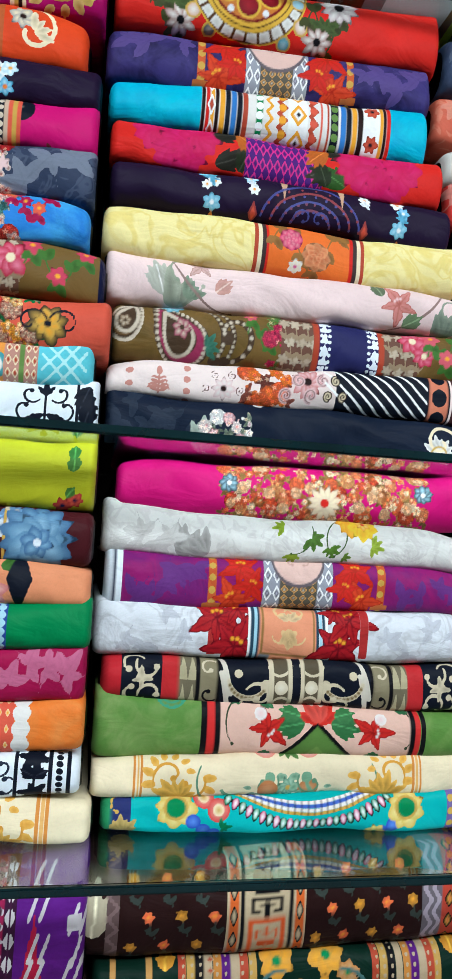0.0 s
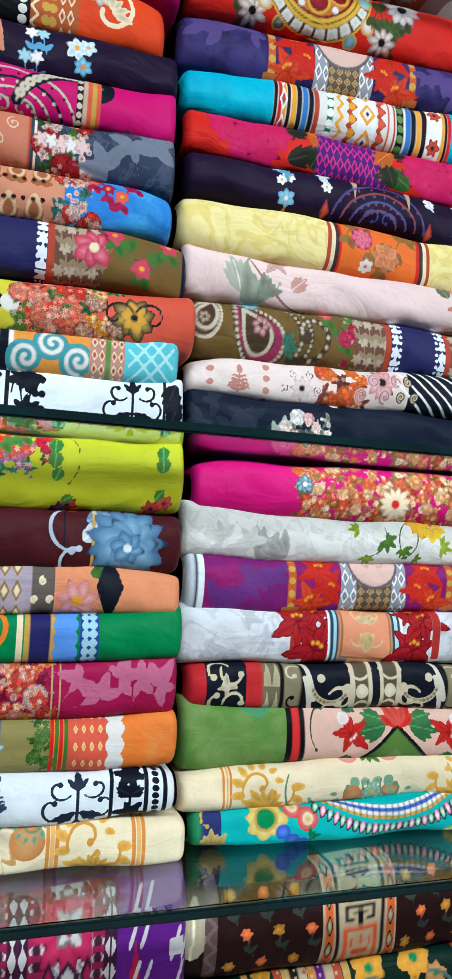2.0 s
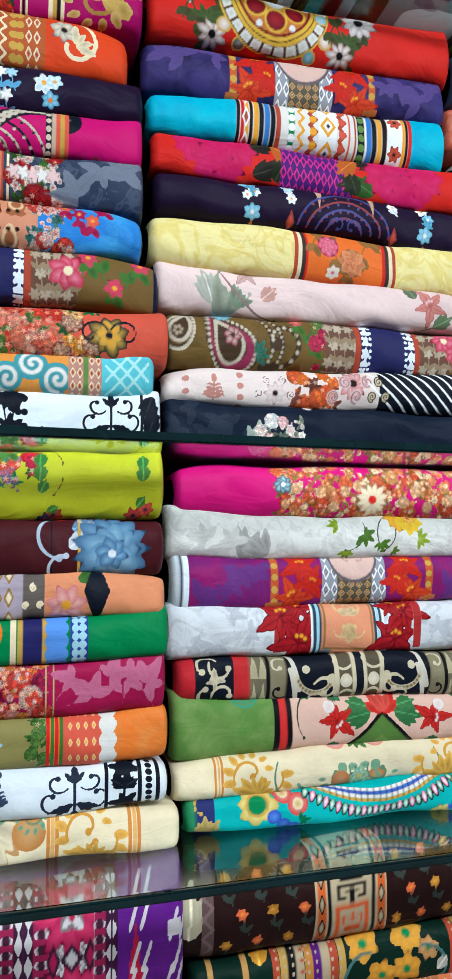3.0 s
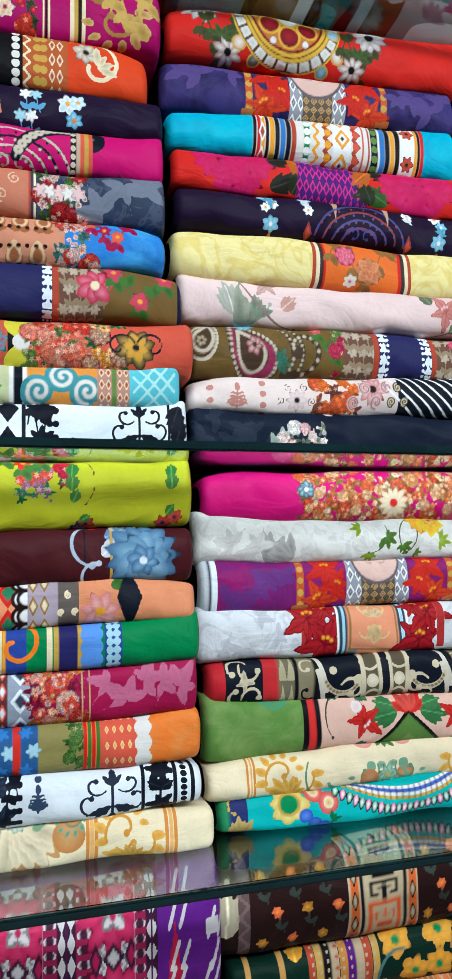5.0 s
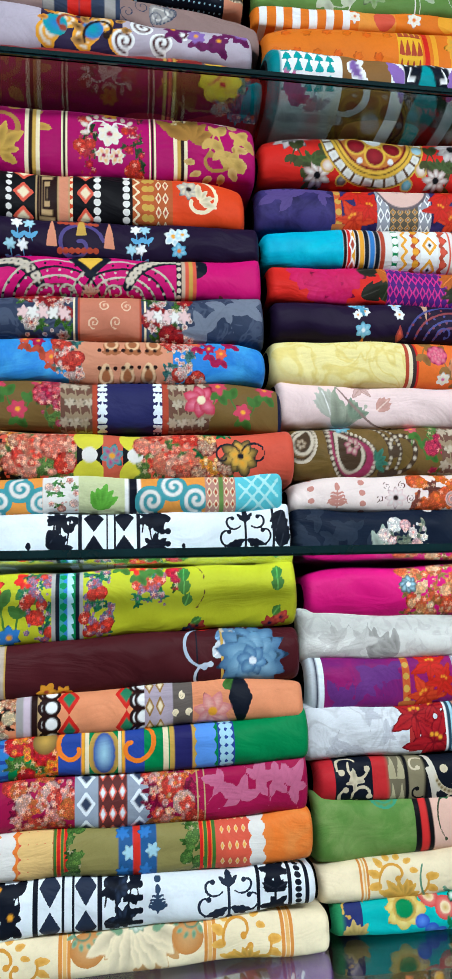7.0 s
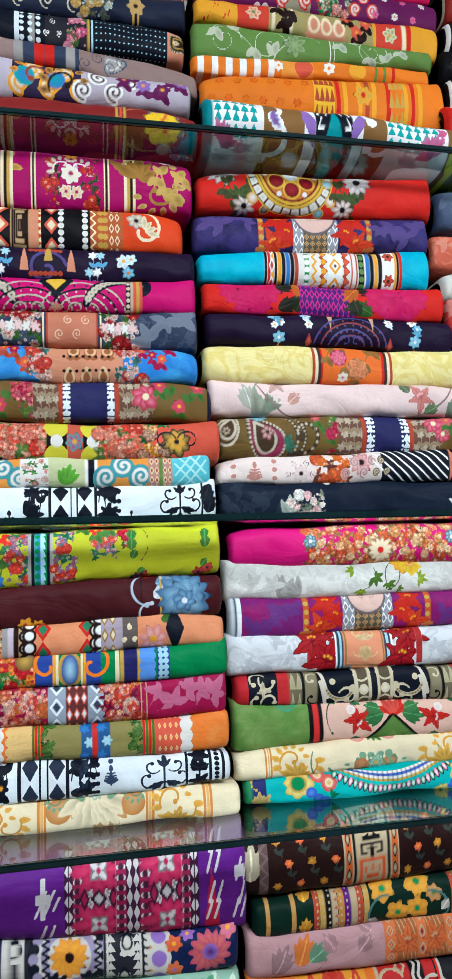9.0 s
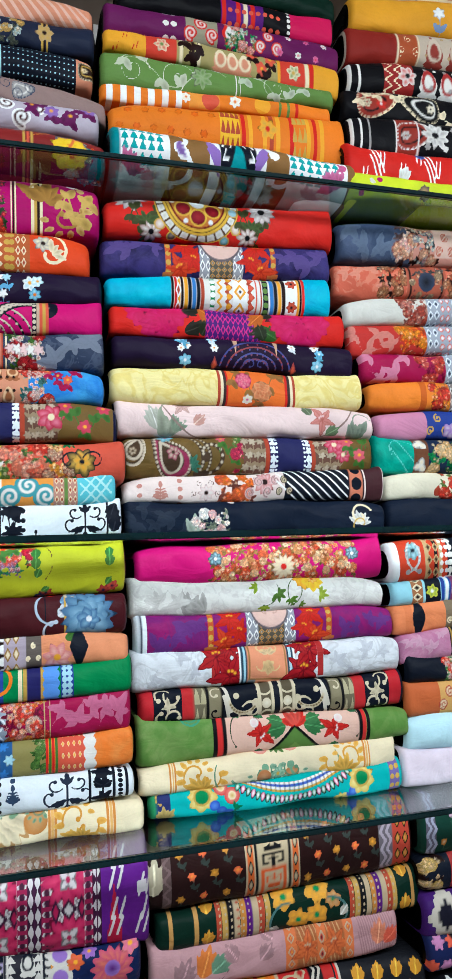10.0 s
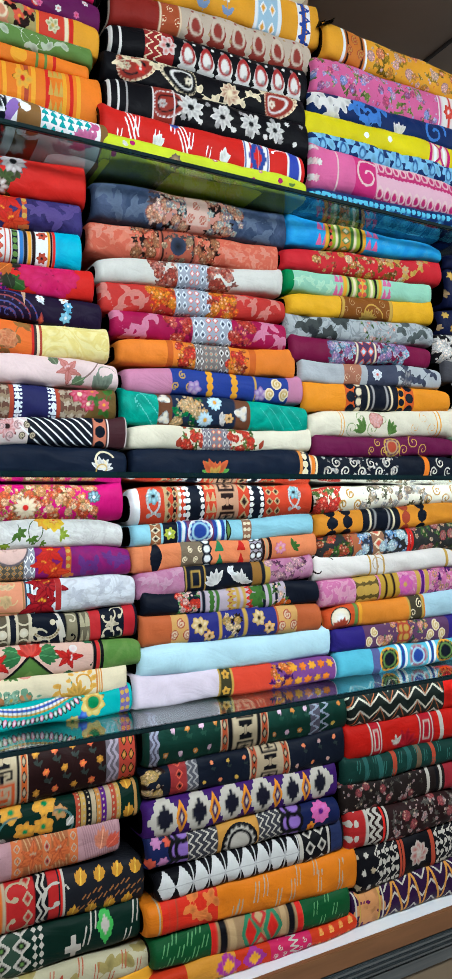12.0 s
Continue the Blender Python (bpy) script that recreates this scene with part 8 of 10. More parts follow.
fabric((0.024, 0.468, 1.3381, 1.3839, 1.3297, 1.3819, 0.835), "black and red folded fabric with cream baroque scrolls", INK,
       prints=[(band,0.0,0.05,(0.5,0.02,0.03)),
               (sweep,0.075,0.74,0.20,(0.60,0.53,0.38),0.07,0.4,3.8,0.5),
               (sweep,0.118,0.70,0.22,(0.60,0.53,0.38),0.07,2.6,3.6,0.5),
               (sweep,0.080,0.28,0.20,(0.60,0.53,0.38),0.07,-0.6,-3.8,0.5),
               (sweep,0.122,0.26,0.20,(0.60,0.53,0.38),0.07,3.4,-3.6,0.5),
               (disc,0.098,0.52,0.08,(0.60,0.53,0.38)),
               (leaves,0.10,0.5,0.3,(0.60,0.53,0.38),4,0.8,5),
               (band,0.148,0.190,(0.5,0.025,0.03)),
               (band,0.190,0.236,(0.16,0.14,0.09)),
               (triangles,0.190,0.236,(0.42,0.38,0.24),2,2,0.0,1.0),
               (lines,0.232,0.244,[BLACK],0.4),
               (band,0.244,0.290,(0.24,0.21,0.13)),
               (sweep,0.266,0.72,0.18,(0.60,0.53,0.38),0.05,0.3,5.0,0.8),
               (sweep,0.266,0.32,0.18,BLACK,0.05,0.3,-5.0,0.8),
               (lines,0.286,0.296,[BLACK],0.4),
               (slants,0.296,0.322,(0.62,0.58,0.5),2,0.11,0.12),
               (sweep,0.372,0.60,0.36,(0.60,0.53,0.38),0.13,3.3,2.5,0.2,(0.2,0.14,0.06)),
               (disc,0.340,0.66,0.07,(0.60,0.53,0.38)),
               (sweep,0.395,0.30,0.24,(0.60,0.53,0.38),0.08,2.6,-5.0,0.75),
               (sweep,0.365,0.14,0.14,(0.60,0.53,0.38),0.06,1.2,4.0,0.7),
               (lines,0.418,0.432,[(0.60,0.53,0.38)],0.45),
               (band,0.432,0.470,(0.10,0.08,0.05)),
               (disc,0.450,0.44,0.11,(0.60,0.53,0.38),(0.7,0.66,0.55),16),
               (sweep,0.450,0.80,0.2,(0.60,0.53,0.38),0.06,3.3,2.8,0.2),
               (sweep,0.450,0.14,0.16,(0.60,0.53,0.38),0.06,0.2,2.8,0.2),
               (lines,0.468,0.480,[(0.60,0.53,0.38)],0.45),
               (band,0.930,0.980,(0.5,0.02,0.03)),
               (sweep,0.905,0.74,0.20,(0.60,0.53,0.38),0.07,2.742,-3.80,0.5),
               (sweep,0.862,0.70,0.22,(0.60,0.53,0.38),0.07,0.542,-3.60,0.5),
               (sweep,0.900,0.28,0.20,(0.60,0.53,0.38),0.07,3.742,3.80,0.5),
               (sweep,0.858,0.26,0.20,(0.60,0.53,0.38),0.07,-0.258,3.60,0.5),
               (disc,0.882,0.52,0.08,(0.60,0.53,0.38)),
               (leaves,0.880,0.5,0.3,(0.60,0.53,0.38),4,0.8,5),
               (band,0.790,0.832,(0.5,0.025,0.03)),
               (band,0.744,0.790,(0.16,0.14,0.09)),
               (triangles,0.744,0.790,(0.42,0.38,0.24),2,2,0.0,1.0),
               (lines,0.736,0.748,[BLACK],0.4),
               (band,0.690,0.736,(0.24,0.21,0.13)),
               (sweep,0.714,0.72,0.18,(0.60,0.53,0.38),0.05,2.842,-5.00,0.8),
               (sweep,0.714,0.32,0.18,BLACK,0.05,2.842,5.00,0.8),
               (lines,0.684,0.694,[BLACK],0.4),
               (slants,0.658,0.684,(0.62,0.58,0.5),2,0.11,0.12),
               (sweep,0.608,0.60,0.36,(0.60,0.53,0.38),0.13,-0.158,-2.50,0.2,(0.2,0.14,0.06)),
               (disc,0.640,0.66,0.07,(0.60,0.53,0.38)),
               (sweep,0.585,0.30,0.24,(0.60,0.53,0.38),0.08,0.542,5.00,0.75),
               (sweep,0.615,0.14,0.14,(0.60,0.53,0.38),0.06,1.942,-4.00,0.7),
               (lines,0.548,0.562,[(0.60,0.53,0.38)],0.45),
               (band,0.510,0.548,(0.10,0.08,0.05)),
               (disc,0.530,0.44,0.11,(0.60,0.53,0.38),(0.7,0.66,0.55),16),
               (sweep,0.530,0.80,0.2,(0.60,0.53,0.38),0.06,-0.158,-2.80,0.2),
               (sweep,0.530,0.14,0.16,(0.60,0.53,0.38),0.06,2.942,-2.80,0.2),
               (lines,0.500,0.512,[(0.60,0.53,0.38)],0.45)], group="fabrics stacked on the lower glass shelf")
fabric((0.019, 0.472, 1.2768, 1.3417, 1.2787, 1.3304, 0.832), "green folded fabric with pink panel, red flowers and leaves", (0.10,0.24,0.05), 'mottle', (0.18,0.3,0.09),
       prints=[(medallion,0.185,0.92,0.2,[(0.04,0.3,0.18),GREEN,(0.04,0.3,0.18),GREEN],10),
               (band,0.258,0.272,BLACK),(band,0.272,0.292,(0.62,0.03,0.03)),(band,0.292,0.306,BLACK),
               (band,0.306,0.795,(0.72,0.46,0.38)),
               (diamonds,0.420,0.680,BLACK,(0.10,0.22,0.05),1,1,1.0,-0.62,0.62),
               (diamonds,0.428,0.672,(0.10,0.22,0.05),(0.15,0.28,0.07),1,1,1.0,-0.60,0.58),
               (stroke_line,0.42,0.0,0.55,0.63,BLACK),(stroke_line,0.68,0.0,0.55,0.63,BLACK),
               (leaves,0.55,0.62,0.55,(0.66,0.03,0.02),2,2.5,0.5),(leaves,0.55,0.62,0.55,(0.66,0.03,0.02),2,0.64,0.5),(leaves,0.55,0.62,0.50,(0.7,0.08,0.06),3,1.57,1.0),
               (leaf_blade,0.515,0.62,3.35,0.42,(0.03,0.15,0.05)),(leaf_blade,0.585,0.62,-0.2,0.42,(0.03,0.15,0.05)),(leaf_blade,0.505,0.70,2.9,0.3,(0.04,0.18,0.06)),(leaf_blade,0.595,0.70,0.25,0.3,(0.04,0.18,0.06)),
               (sweep,0.395,0.56,0.42,(0.04,0.06,0.03),0.03,1.2,2.6,0.1),(lily,0.425,0.52,0.30,(0.62,0.025,0.02),(0.3,0.01,0.01),OFF,-1.9,5),(disc,0.405,0.70,0.08,OFF,BLUSH),
               (leaf_blade,0.365,0.93,3.6,0.24,(0.03,0.14,0.06)),(leaf_blade,0.405,0.95,-0.8,0.26,(0.03,0.14,0.06)),(leaf_blade,0.40,0.14,0.2,0.24,(0.03,0.14,0.06)),
               (sweep,0.725,0.56,0.42,(0.04,0.06,0.03),0.03,1.94,-2.6,0.1),(lily,0.695,0.52,0.30,(0.62,0.025,0.02),(0.3,0.01,0.01),OFF,-1.2,5),(disc,0.715,0.70,0.08,OFF,BLUSH),
               (leaf_blade,0.755,0.93,-0.5,0.24,(0.03,0.14,0.06)),(leaf_blade,0.72,0.14,2.9,0.24,(0.03,0.14,0.06)),
               (lines,0.791,0.835,[BLACK,(0.6,0.03,0.03),BLACK],0.45)], group="fabrics stacked on the lower glass shelf")
fabric((0.020, 0.444, 1.2354, 1.2799, 1.2373, 1.2820, 0.829), "cream folded fabric with orange and green acanthus scrolls", CREAM,
       prints=[(lines,0.106,0.131,[(0.65,0.25,0.05),(0.75,0.42,0.14),(0.65,0.25,0.05)],0.35),
               (acanthus,0.20,0.55,0.40,(0.62,0.30,0.04),(0.78,0.45,0.10),-1,1),(acanthus,0.245,0.40,0.40,(0.62,0.30,0.04),(0.78,0.45,0.10),1,-1),(leaves,0.22,0.2,0.6,(0.75,0.42,0.08),6,1.57,2.4),
               (sweep,0.345,0.46,0.46,(0.10,0.24,0.15),0.05,2.6,2.8,0.1),(sweep,0.40,0.52,0.44,(0.16,0.34,0.22),0.11,3.6,2.6,0.2),(acanthus,0.445,0.40,0.34,(0.10,0.24,0.15),(0.30,0.48,0.34),1,-1),
               (disc,0.455,0.30,0.16,(0.45,0.16,0.06),(0.6,0.3,0.14)),
               (flower,0.510,0.34,0.26,(0.10,0.26,0.18),(0.4,0.6,0.45),GOLD,8),
               (disc,0.45,0.95,0.18,(0.7,0.25,0.18),BLUSH),(disc,0.57,0.95,0.18,(0.7,0.25,0.18),BLUSH),(leaves,0.51,0.98,0.4,(0.10,0.22,0.06),5,-1.57,2.6),
               (disc,0.565,0.30,0.16,(0.45,0.16,0.06),(0.6,0.3,0.14)),
               (acanthus,0.575,0.40,0.34,(0.10,0.24,0.15),(0.30,0.48,0.34),-1,-1),(sweep,0.62,0.52,0.44,(0.16,0.34,0.22),0.11,-0.46,-2.6,0.2),(sweep,0.675,0.46,0.46,(0.10,0.24,0.15),0.05,0.54,-2.8,0.1),
               (acanthus,0.745,0.40,0.40,(0.62,0.30,0.04),(0.78,0.45,0.10),-1,-1),(acanthus,0.79,0.55,0.40,(0.62,0.30,0.04),(0.78,0.45,0.10),1,1),(leaves,0.77,0.2,0.6,(0.75,0.42,0.08),6,1.57,2.4),
               (lines,0.854,0.885,[(0.65,0.25,0.05),(0.75,0.42,0.14),(0.65,0.25,0.05)],0.35)], group="fabrics stacked on the lower glass shelf")
fabric((0.033, 0.452, 1.1995, 1.2368, 1.1995, 1.2415, 0.827), "turquoise folded fabric with jewelled flower garland", (0.0,0.40,0.40),
       prints=[(band,0.0,0.026,(0.02,0.25,0.1)),(band,0.026,0.075,(0.02,0.03,0.14)),(leaves,0.05,0.1,0.7,(0.5,0.36,0.12),6,1.4,1.6),(sweep,0.05,0.7,0.26,GOLD,0.05,0.4,3.8,0.5),
               (flower,0.19,0.66,0.56,(0.62,0.46,0.10),(0.8,0.68,0.3),None,8,0.40),(disc,0.19,0.66,0.22,GOLD),(disc,0.19,0.66,0.17,(0.0,0.22,0.08),EMER),
               (disc,0.235,0.42,0.13,(0.02,0.08,0.5),(0.1,0.25,0.7)),(disc,0.262,0.26,0.13,(0.02,0.08,0.5),(0.1,0.25,0.7)),(disc,0.29,0.18,0.12,(0.02,0.08,0.5),(0.1,0.25,0.7)),
               (disc,0.262,0.84,0.19,(0.6,0.06,0.06),(0.7,0.3,0.25)),(disc,0.262,0.84,0.1,CREAM,GOLD),(disc,0.30,0.62,0.20,(0.6,0.06,0.06),(0.7,0.3,0.25)),(disc,0.30,0.62,0.1,CREAM,GOLD),(leaves,0.31,0.3,0.3,(0.0,0.2,0.08),5,0.2,3),
               (garland,0.325,0.765,1.12,0.50,[OFF,(0.05,0.12,0.5),OFF,GOLD],[(0.0,0.3,0.14),(0.6,0.10,0.24),(0.0,0.24,0.12),(0.62,0.16,0.3)],25),
               (disc,0.745,0.22,0.12,(0.02,0.08,0.5),(0.1,0.25,0.7)),(disc,0.775,0.34,0.13,(0.02,0.08,0.5),(0.1,0.25,0.7)),(disc,0.80,0.5,0.13,(0.02,0.08,0.5),(0.1,0.25,0.7)),(flower,0.73,0.16,0.3,(0.6,0.46,0.12),YELLOW,EMER,7),
               (flower,0.815,0.62,0.56,(0.62,0.46,0.10),(0.8,0.68,0.3),None,8,0.40),(disc,0.815,0.62,0.22,GOLD),(disc,0.815,0.62,0.17,(0.0,0.22,0.08),EMER),
               (band,0.935,0.978,(0.16,0.12,0.34)),(dots,0.935,0.978,GOLD,2,5,0.06)], group="fabrics stacked on the lower glass shelf")
# stack on the lower glass shelf
fabric((0.465, 0.874, 1.5296, 1.6060, 1.5440, 1.6060, 0.848), "rust red folded fabric with black beaded bands", (0.58,0.05,0.02),
       prints=[(band,0.0,0.04,WHITE),
               (flower,0.106,0.66,0.24,(0.1,0.2,0.2),SKY,INK,7),
               (sweep,0.062,0.55,0.34,GREY,0.06,0.9,-2.2,0.3,OFF),(sweep,0.150,0.55,0.34,GREY,0.06,2.2,2.2,0.3,OFF),
               (lines,0.158,0.245,[TAN,None,BLACK,TAN],0.4),
               (diamonds,0.164,0.229,TAN,BROWN,2,5),
               (dots,0.229,0.277,OFF,2,8,0.04),
               (band,0.270,0.367,INK),
               (dots,0.274,0.290,OFF,1,8,0.05),
               (dots,0.347,0.364,OFF,1,8,0.05),
               (triangles,0.374,0.433,TAN,2,4),
               (band,0.433,0.558,(0.5,0.26,0.16)),
               (keys,0.440,0.548,0.0,1.0,BROWN,(0.5,0.26,0.16)),
               (diamonds,0.561,0.617,TAN,BROWN,1,3),
               (band,0.617,0.702,INK),
               (dots,0.620,0.638,OFF,1,8,0.05)] + [(dots,0.680,0.698,OFF,1,8,0.05),
               (diamonds,0.709,0.796,TAN,BROWN,2,5),
               (flower,0.881,0.66,0.24,(0.1,0.2,0.2),SKY,INK,7),
               (sweep,0.837,0.55,0.34,GREY,0.06,0.9,-2.2,0.3,OFF),(sweep,0.925,0.55,0.34,GREY,0.06,2.2,2.2,0.3,OFF)], group="fabrics stacked on the lower glass shelf", fine=0)
fabric((0.465, 0.872, 1.4916, 1.5317, 1.5005, 1.5439, 0.844), "light blue folded fabric with purple and green medallion", (0.28,0.60,0.72),
       prints=[(band,0.082,0.137,(0.35,0.14,0.06)),
               (diamonds,0.082,0.137,CREAM,BROWN,1,4),
               (band,0.149,0.221,INK),
               (flower,0.180,0.5,0.3,(0.6,0.6,0.05),GREEN,WHITE,6),
               (lines,0.224,0.275,[ROYAL,WHITE,ROYAL],0.4),
               (band,0.268,0.405,(0.2,0.05,0.12)),
               (medallion,0.336,0.5,0.42,[WHITE,ROYAL,SKY,ROYAL],12),
               (lines,0.405,0.492,[ROYAL,WHITE,ROYAL,SKY],0.4),
               (diamonds,0.471,0.505,INK,GREEN,1,1),
               (band,0.567,0.616,(0.3,0.14,0.08)),
               (dots,0.570,0.612,CREAM,2,5,0.06)], group="fabrics stacked on the lower glass shelf", fine=0)
fabric((0.462, 0.878, 1.4438, 1.4939, 1.4570, 1.5015, 0.842), "peach folded fabric with grey and green bands", (0.78,0.24,0.10),
       prints=[(band,0.048,0.083,(0.7,0.2,0.08)),
               (diamonds,0.083,0.136,INK,None,1,1,1.2),
               (band,0.233,0.352,(0.2,0.15,0.1)),
               (scroll,0.239,0.346,CREAM,None,4,0.1,0.34),
               (dots,0.352,0.378,WHITE,1,4,0.1,INK),
               (triangles,0.407,0.456,(0.02,0.2,0.08),1,2),
               (triangles,0.522,0.572,RED,1,2),
               (band,0.596,0.658,(0.35,0.3,0.36)),
               (dots,0.596,0.658,WHITE,2,4,0.07,BROWN),
               (lines,0.658,0.714,[BROWN,TAN,BROWN],0.4),
               (flower,0.763,0.5,0.3,PINK,BLUSH,AMBER,7),
               (leaves,0.835,0.5,0.4,LEAF,4,0.5,2)], group="fabrics stacked on the lower glass shelf", fine=0)
fabric((0.469, 0.861, 1.3934, 1.4457, 1.4136, 1.4590, 0.839), "mauve folded fabric with black panel and white leaves", (0.45,0.16,0.30), 'mottle', (0.55,0.28,0.4),
       prints=[(ghosts,0.016,0.222,(0.55,0.3,0.42),4,0.3),
               (band,0.241,0.707,INK),
               (frames,0.248,0.354,GOLD,2,0.06),
               (leaves,0.405,0.3,0.6,OFF,5,1.9,1.8),
               (leaves,0.544,0.3,0.6,OFF,6,1.2,2.4),
               (leaves,0.474,0.6,0.4,WHITE,4,0.4,1.4),
               (lines,0.689,0.726,[GOLD],0.4),
               (band,0.616,0.670,(0.3,0.14,0.03)),
               (bouquet,0.715,0.936,[(0.6,0.3,0.4),BLUSH,PLUM],(0.2,0.06,0.16),6,0.26)], group="fabrics stacked on the lower glass shelf", fine=0)
fabric((0.475, 0.872, 1.3614, 1.3976, 1.3599, 1.4116, 0.836), "black folded fabric with lilac floral panel", INK,
       prints=[(bouquet,0.181,0.300,[RED,CORAL,OFF],(0.05,0.28,0.08),7,0.28),
               (band,0.300,0.784,(0.5,0.42,0.5)),
               (lines,0.300,0.784,[INK,None,LEAF,None,BRICK,GOLD,GOLD,BRICK,None,INK,LEAF,INK,None],0.25),
               (zigzag,0.444,0.496,GOLD,6,0.08),
               (dots,0.347,0.377,LEAF,1,7,0.08),
               (zigzag,0.548,0.594,RED,6,0.06),
               (vine,0.594,0.637,LEAF,(),7,0.5,0.2,0.3),
               (bouquet,0.710,0.802,[RED,AMBER,OFF],LEAF,5,0.22)], group="fabrics stacked on the lower glass shelf", fine=0)
fabric((0.471, 0.874, 1.3090, 1.3641, 1.3044, 1.3597, 0.834), "rust and navy folded fabric with gold flowers", (0.52,0.12,0.04),
       prints=[(band,0.152,0.246,(0.65,0.36,0.12)),
               (scroll,0.152,0.246,CREAM,BRICK,3,0.08,0.3),
               (band,0.236,0.718,(0.025,0.03,0.2)),
               (flower,0.293,0.55,0.34,GOLD,CREAM,BROWN,7),
               (flower,0.342,0.3,0.24,AMBER,CREAM,BROWN,6),
               (lines,0.391,0.417,[GOLD],0.35),
               (bouquet,0.431,0.508,[GOLD,TAN,CREAM],BROWN,4,0.24),
               (lines,0.525,0.553,[GOLD],0.35),
               (flower,0.612,0.6,0.3,GOLD,CREAM,BROWN,7),
               (flower,0.672,0.35,0.26,AMBER,CREAM,BROWN,6),
               (band,0.729,0.839,(0.65,0.36,0.12)),
               (scroll,0.729,0.839,CREAM,BRICK,3,0.08,0.3)], group="fabrics stacked on the lower glass shelf", fine=0)
fabric((0.465, 0.899, 1.2519, 1.3120, 1.2481, 1.3021, 0.831), "plain pale sky-blue folded fabric", (0.50,0.76,0.86), group="fabrics stacked on the lower glass shelf", fine=0)
fabric((0.453, 0.902, 1.1995, 1.2559, 1.1995, 1.2479, 0.827), "pale lilac folded fabric with red and purple end", (0.70,0.60,0.70),
       prints=[(band,0.380,0.445,(0.05,0.045,0.02)),
               (lines,0.374,0.451,[GOLD,None,None,None,GOLD],0.3),
               (flower,0.412,0.3,0.2,GOLD,AMBER,BROWN,5),
               (flower,0.412,0.7,0.2,GOLD,AMBER,BROWN,5),
               (band,0.448,0.649,(0.68,0.06,0.03)),
               (band,0.649,0.984,(0.2,0.06,0.25)),
               (bouquet,0.643,0.746,[ORANGE,CORAL,AMBER],PURPLE,6,0.24),
               (scatter,0.714,0.967,AMBER,ORANGE,5,2,0.2)], group="fabrics stacked on the lower glass shelf", fine=0)
# stack on the lower glass shelf
fabric((0.886, 1.311, 1.5439, 1.6060, 1.5631, 1.6060, 0.848), "cream folded fabric with red roses and gold scrolls", (0.78,0.73,0.60),
       prints=[(bouquet,-0.005,0.156,[(0.6,0.03,0.03),CORAL,RED],GREEN,7,0.3),
               (scroll,0.136,0.275,(0.5,0.26,0.06),None,3,0.12,0.34),
               (bouquet,0.275,0.743,[GREY,OFF,(0.2,0.16,0.16),TAN],(0.14,0.14,0.08),13,0.26),
               (scroll,0.699,0.952,(0.5,0.26,0.06),None,4,0.12,0.34)], group="fabrics stacked on the lower glass shelf", fine=0)
fabric((0.879, 1.303, 1.4965, 1.5452, 1.5153, 1.5704, 0.845), "orange folded fabric with black and cream striped band", (0.80,0.30,0.03),
       prints=[(dots,0.074,0.113,INK,1,3,0.16),
               (dots,0.167,0.206,INK,1,3,0.16),
               (band,0.285,0.525,INK),
               (lines,0.285,0.525,[None,CREAM,GREY,None,None,GREY,CREAM,None],0.2),
               (dots,0.547,0.590,BRICK,1,3,0.16),
               (dots,0.664,0.708,INK,1,3,0.16)], group="fabrics stacked on the lower glass shelf", fine=0)
fabric((0.876, 1.296, 1.4456, 1.4978, 1.4592, 1.5168, 0.842), "dark folded fabric with blue and red flowers", (0.03,0.03,0.03),
       prints=[(bouquet,0.003,0.274,[(0.5,0.03,0.03),LEAF,CORAL],LEAF,9,0.28),
               (band,0.215,0.274,(0.4,0.12,0.05)),
               (bouquet,0.254,0.356,[SKY,WHITE,BLUE],SLATE,4,0.32),
               (band,0.348,0.430,(0.3,0.14,0.08)),
               (diamonds,0.348,0.430,CREAM,CORAL,1,3),
               (bouquet,0.418,0.610,[SKY,WHITE,BLUE],SLATE,5,0.32),
               (lines,0.588,0.632,[RED,RED],0.4),
               (bouquet,0.632,0.952,[(0.4,0.03,0.03),GREY,TAN],LEAF,9,0.26)], group="fabrics stacked on the lower glass shelf", fine=0)
fabric((0.864, 1.290, 1.4034, 1.4487, 1.4152, 1.4607, 0.839), "off-white folded fabric with a beige border", (0.78,0.74,0.70),
       prints=[(curl,0.039,0.5,0.5,BROWN,0.08,0.7,0.5),
               (lines,0.328,0.441,[GOLD,None,TAN,None,GOLD],0.25),
               (curl,0.384,0.5,0.3,TAN,0.06,1.0,0),
               (lines,0.860,0.952,[GOLD,None,GOLD],0.3)], group="fabrics stacked on the lower glass shelf", fine=0)
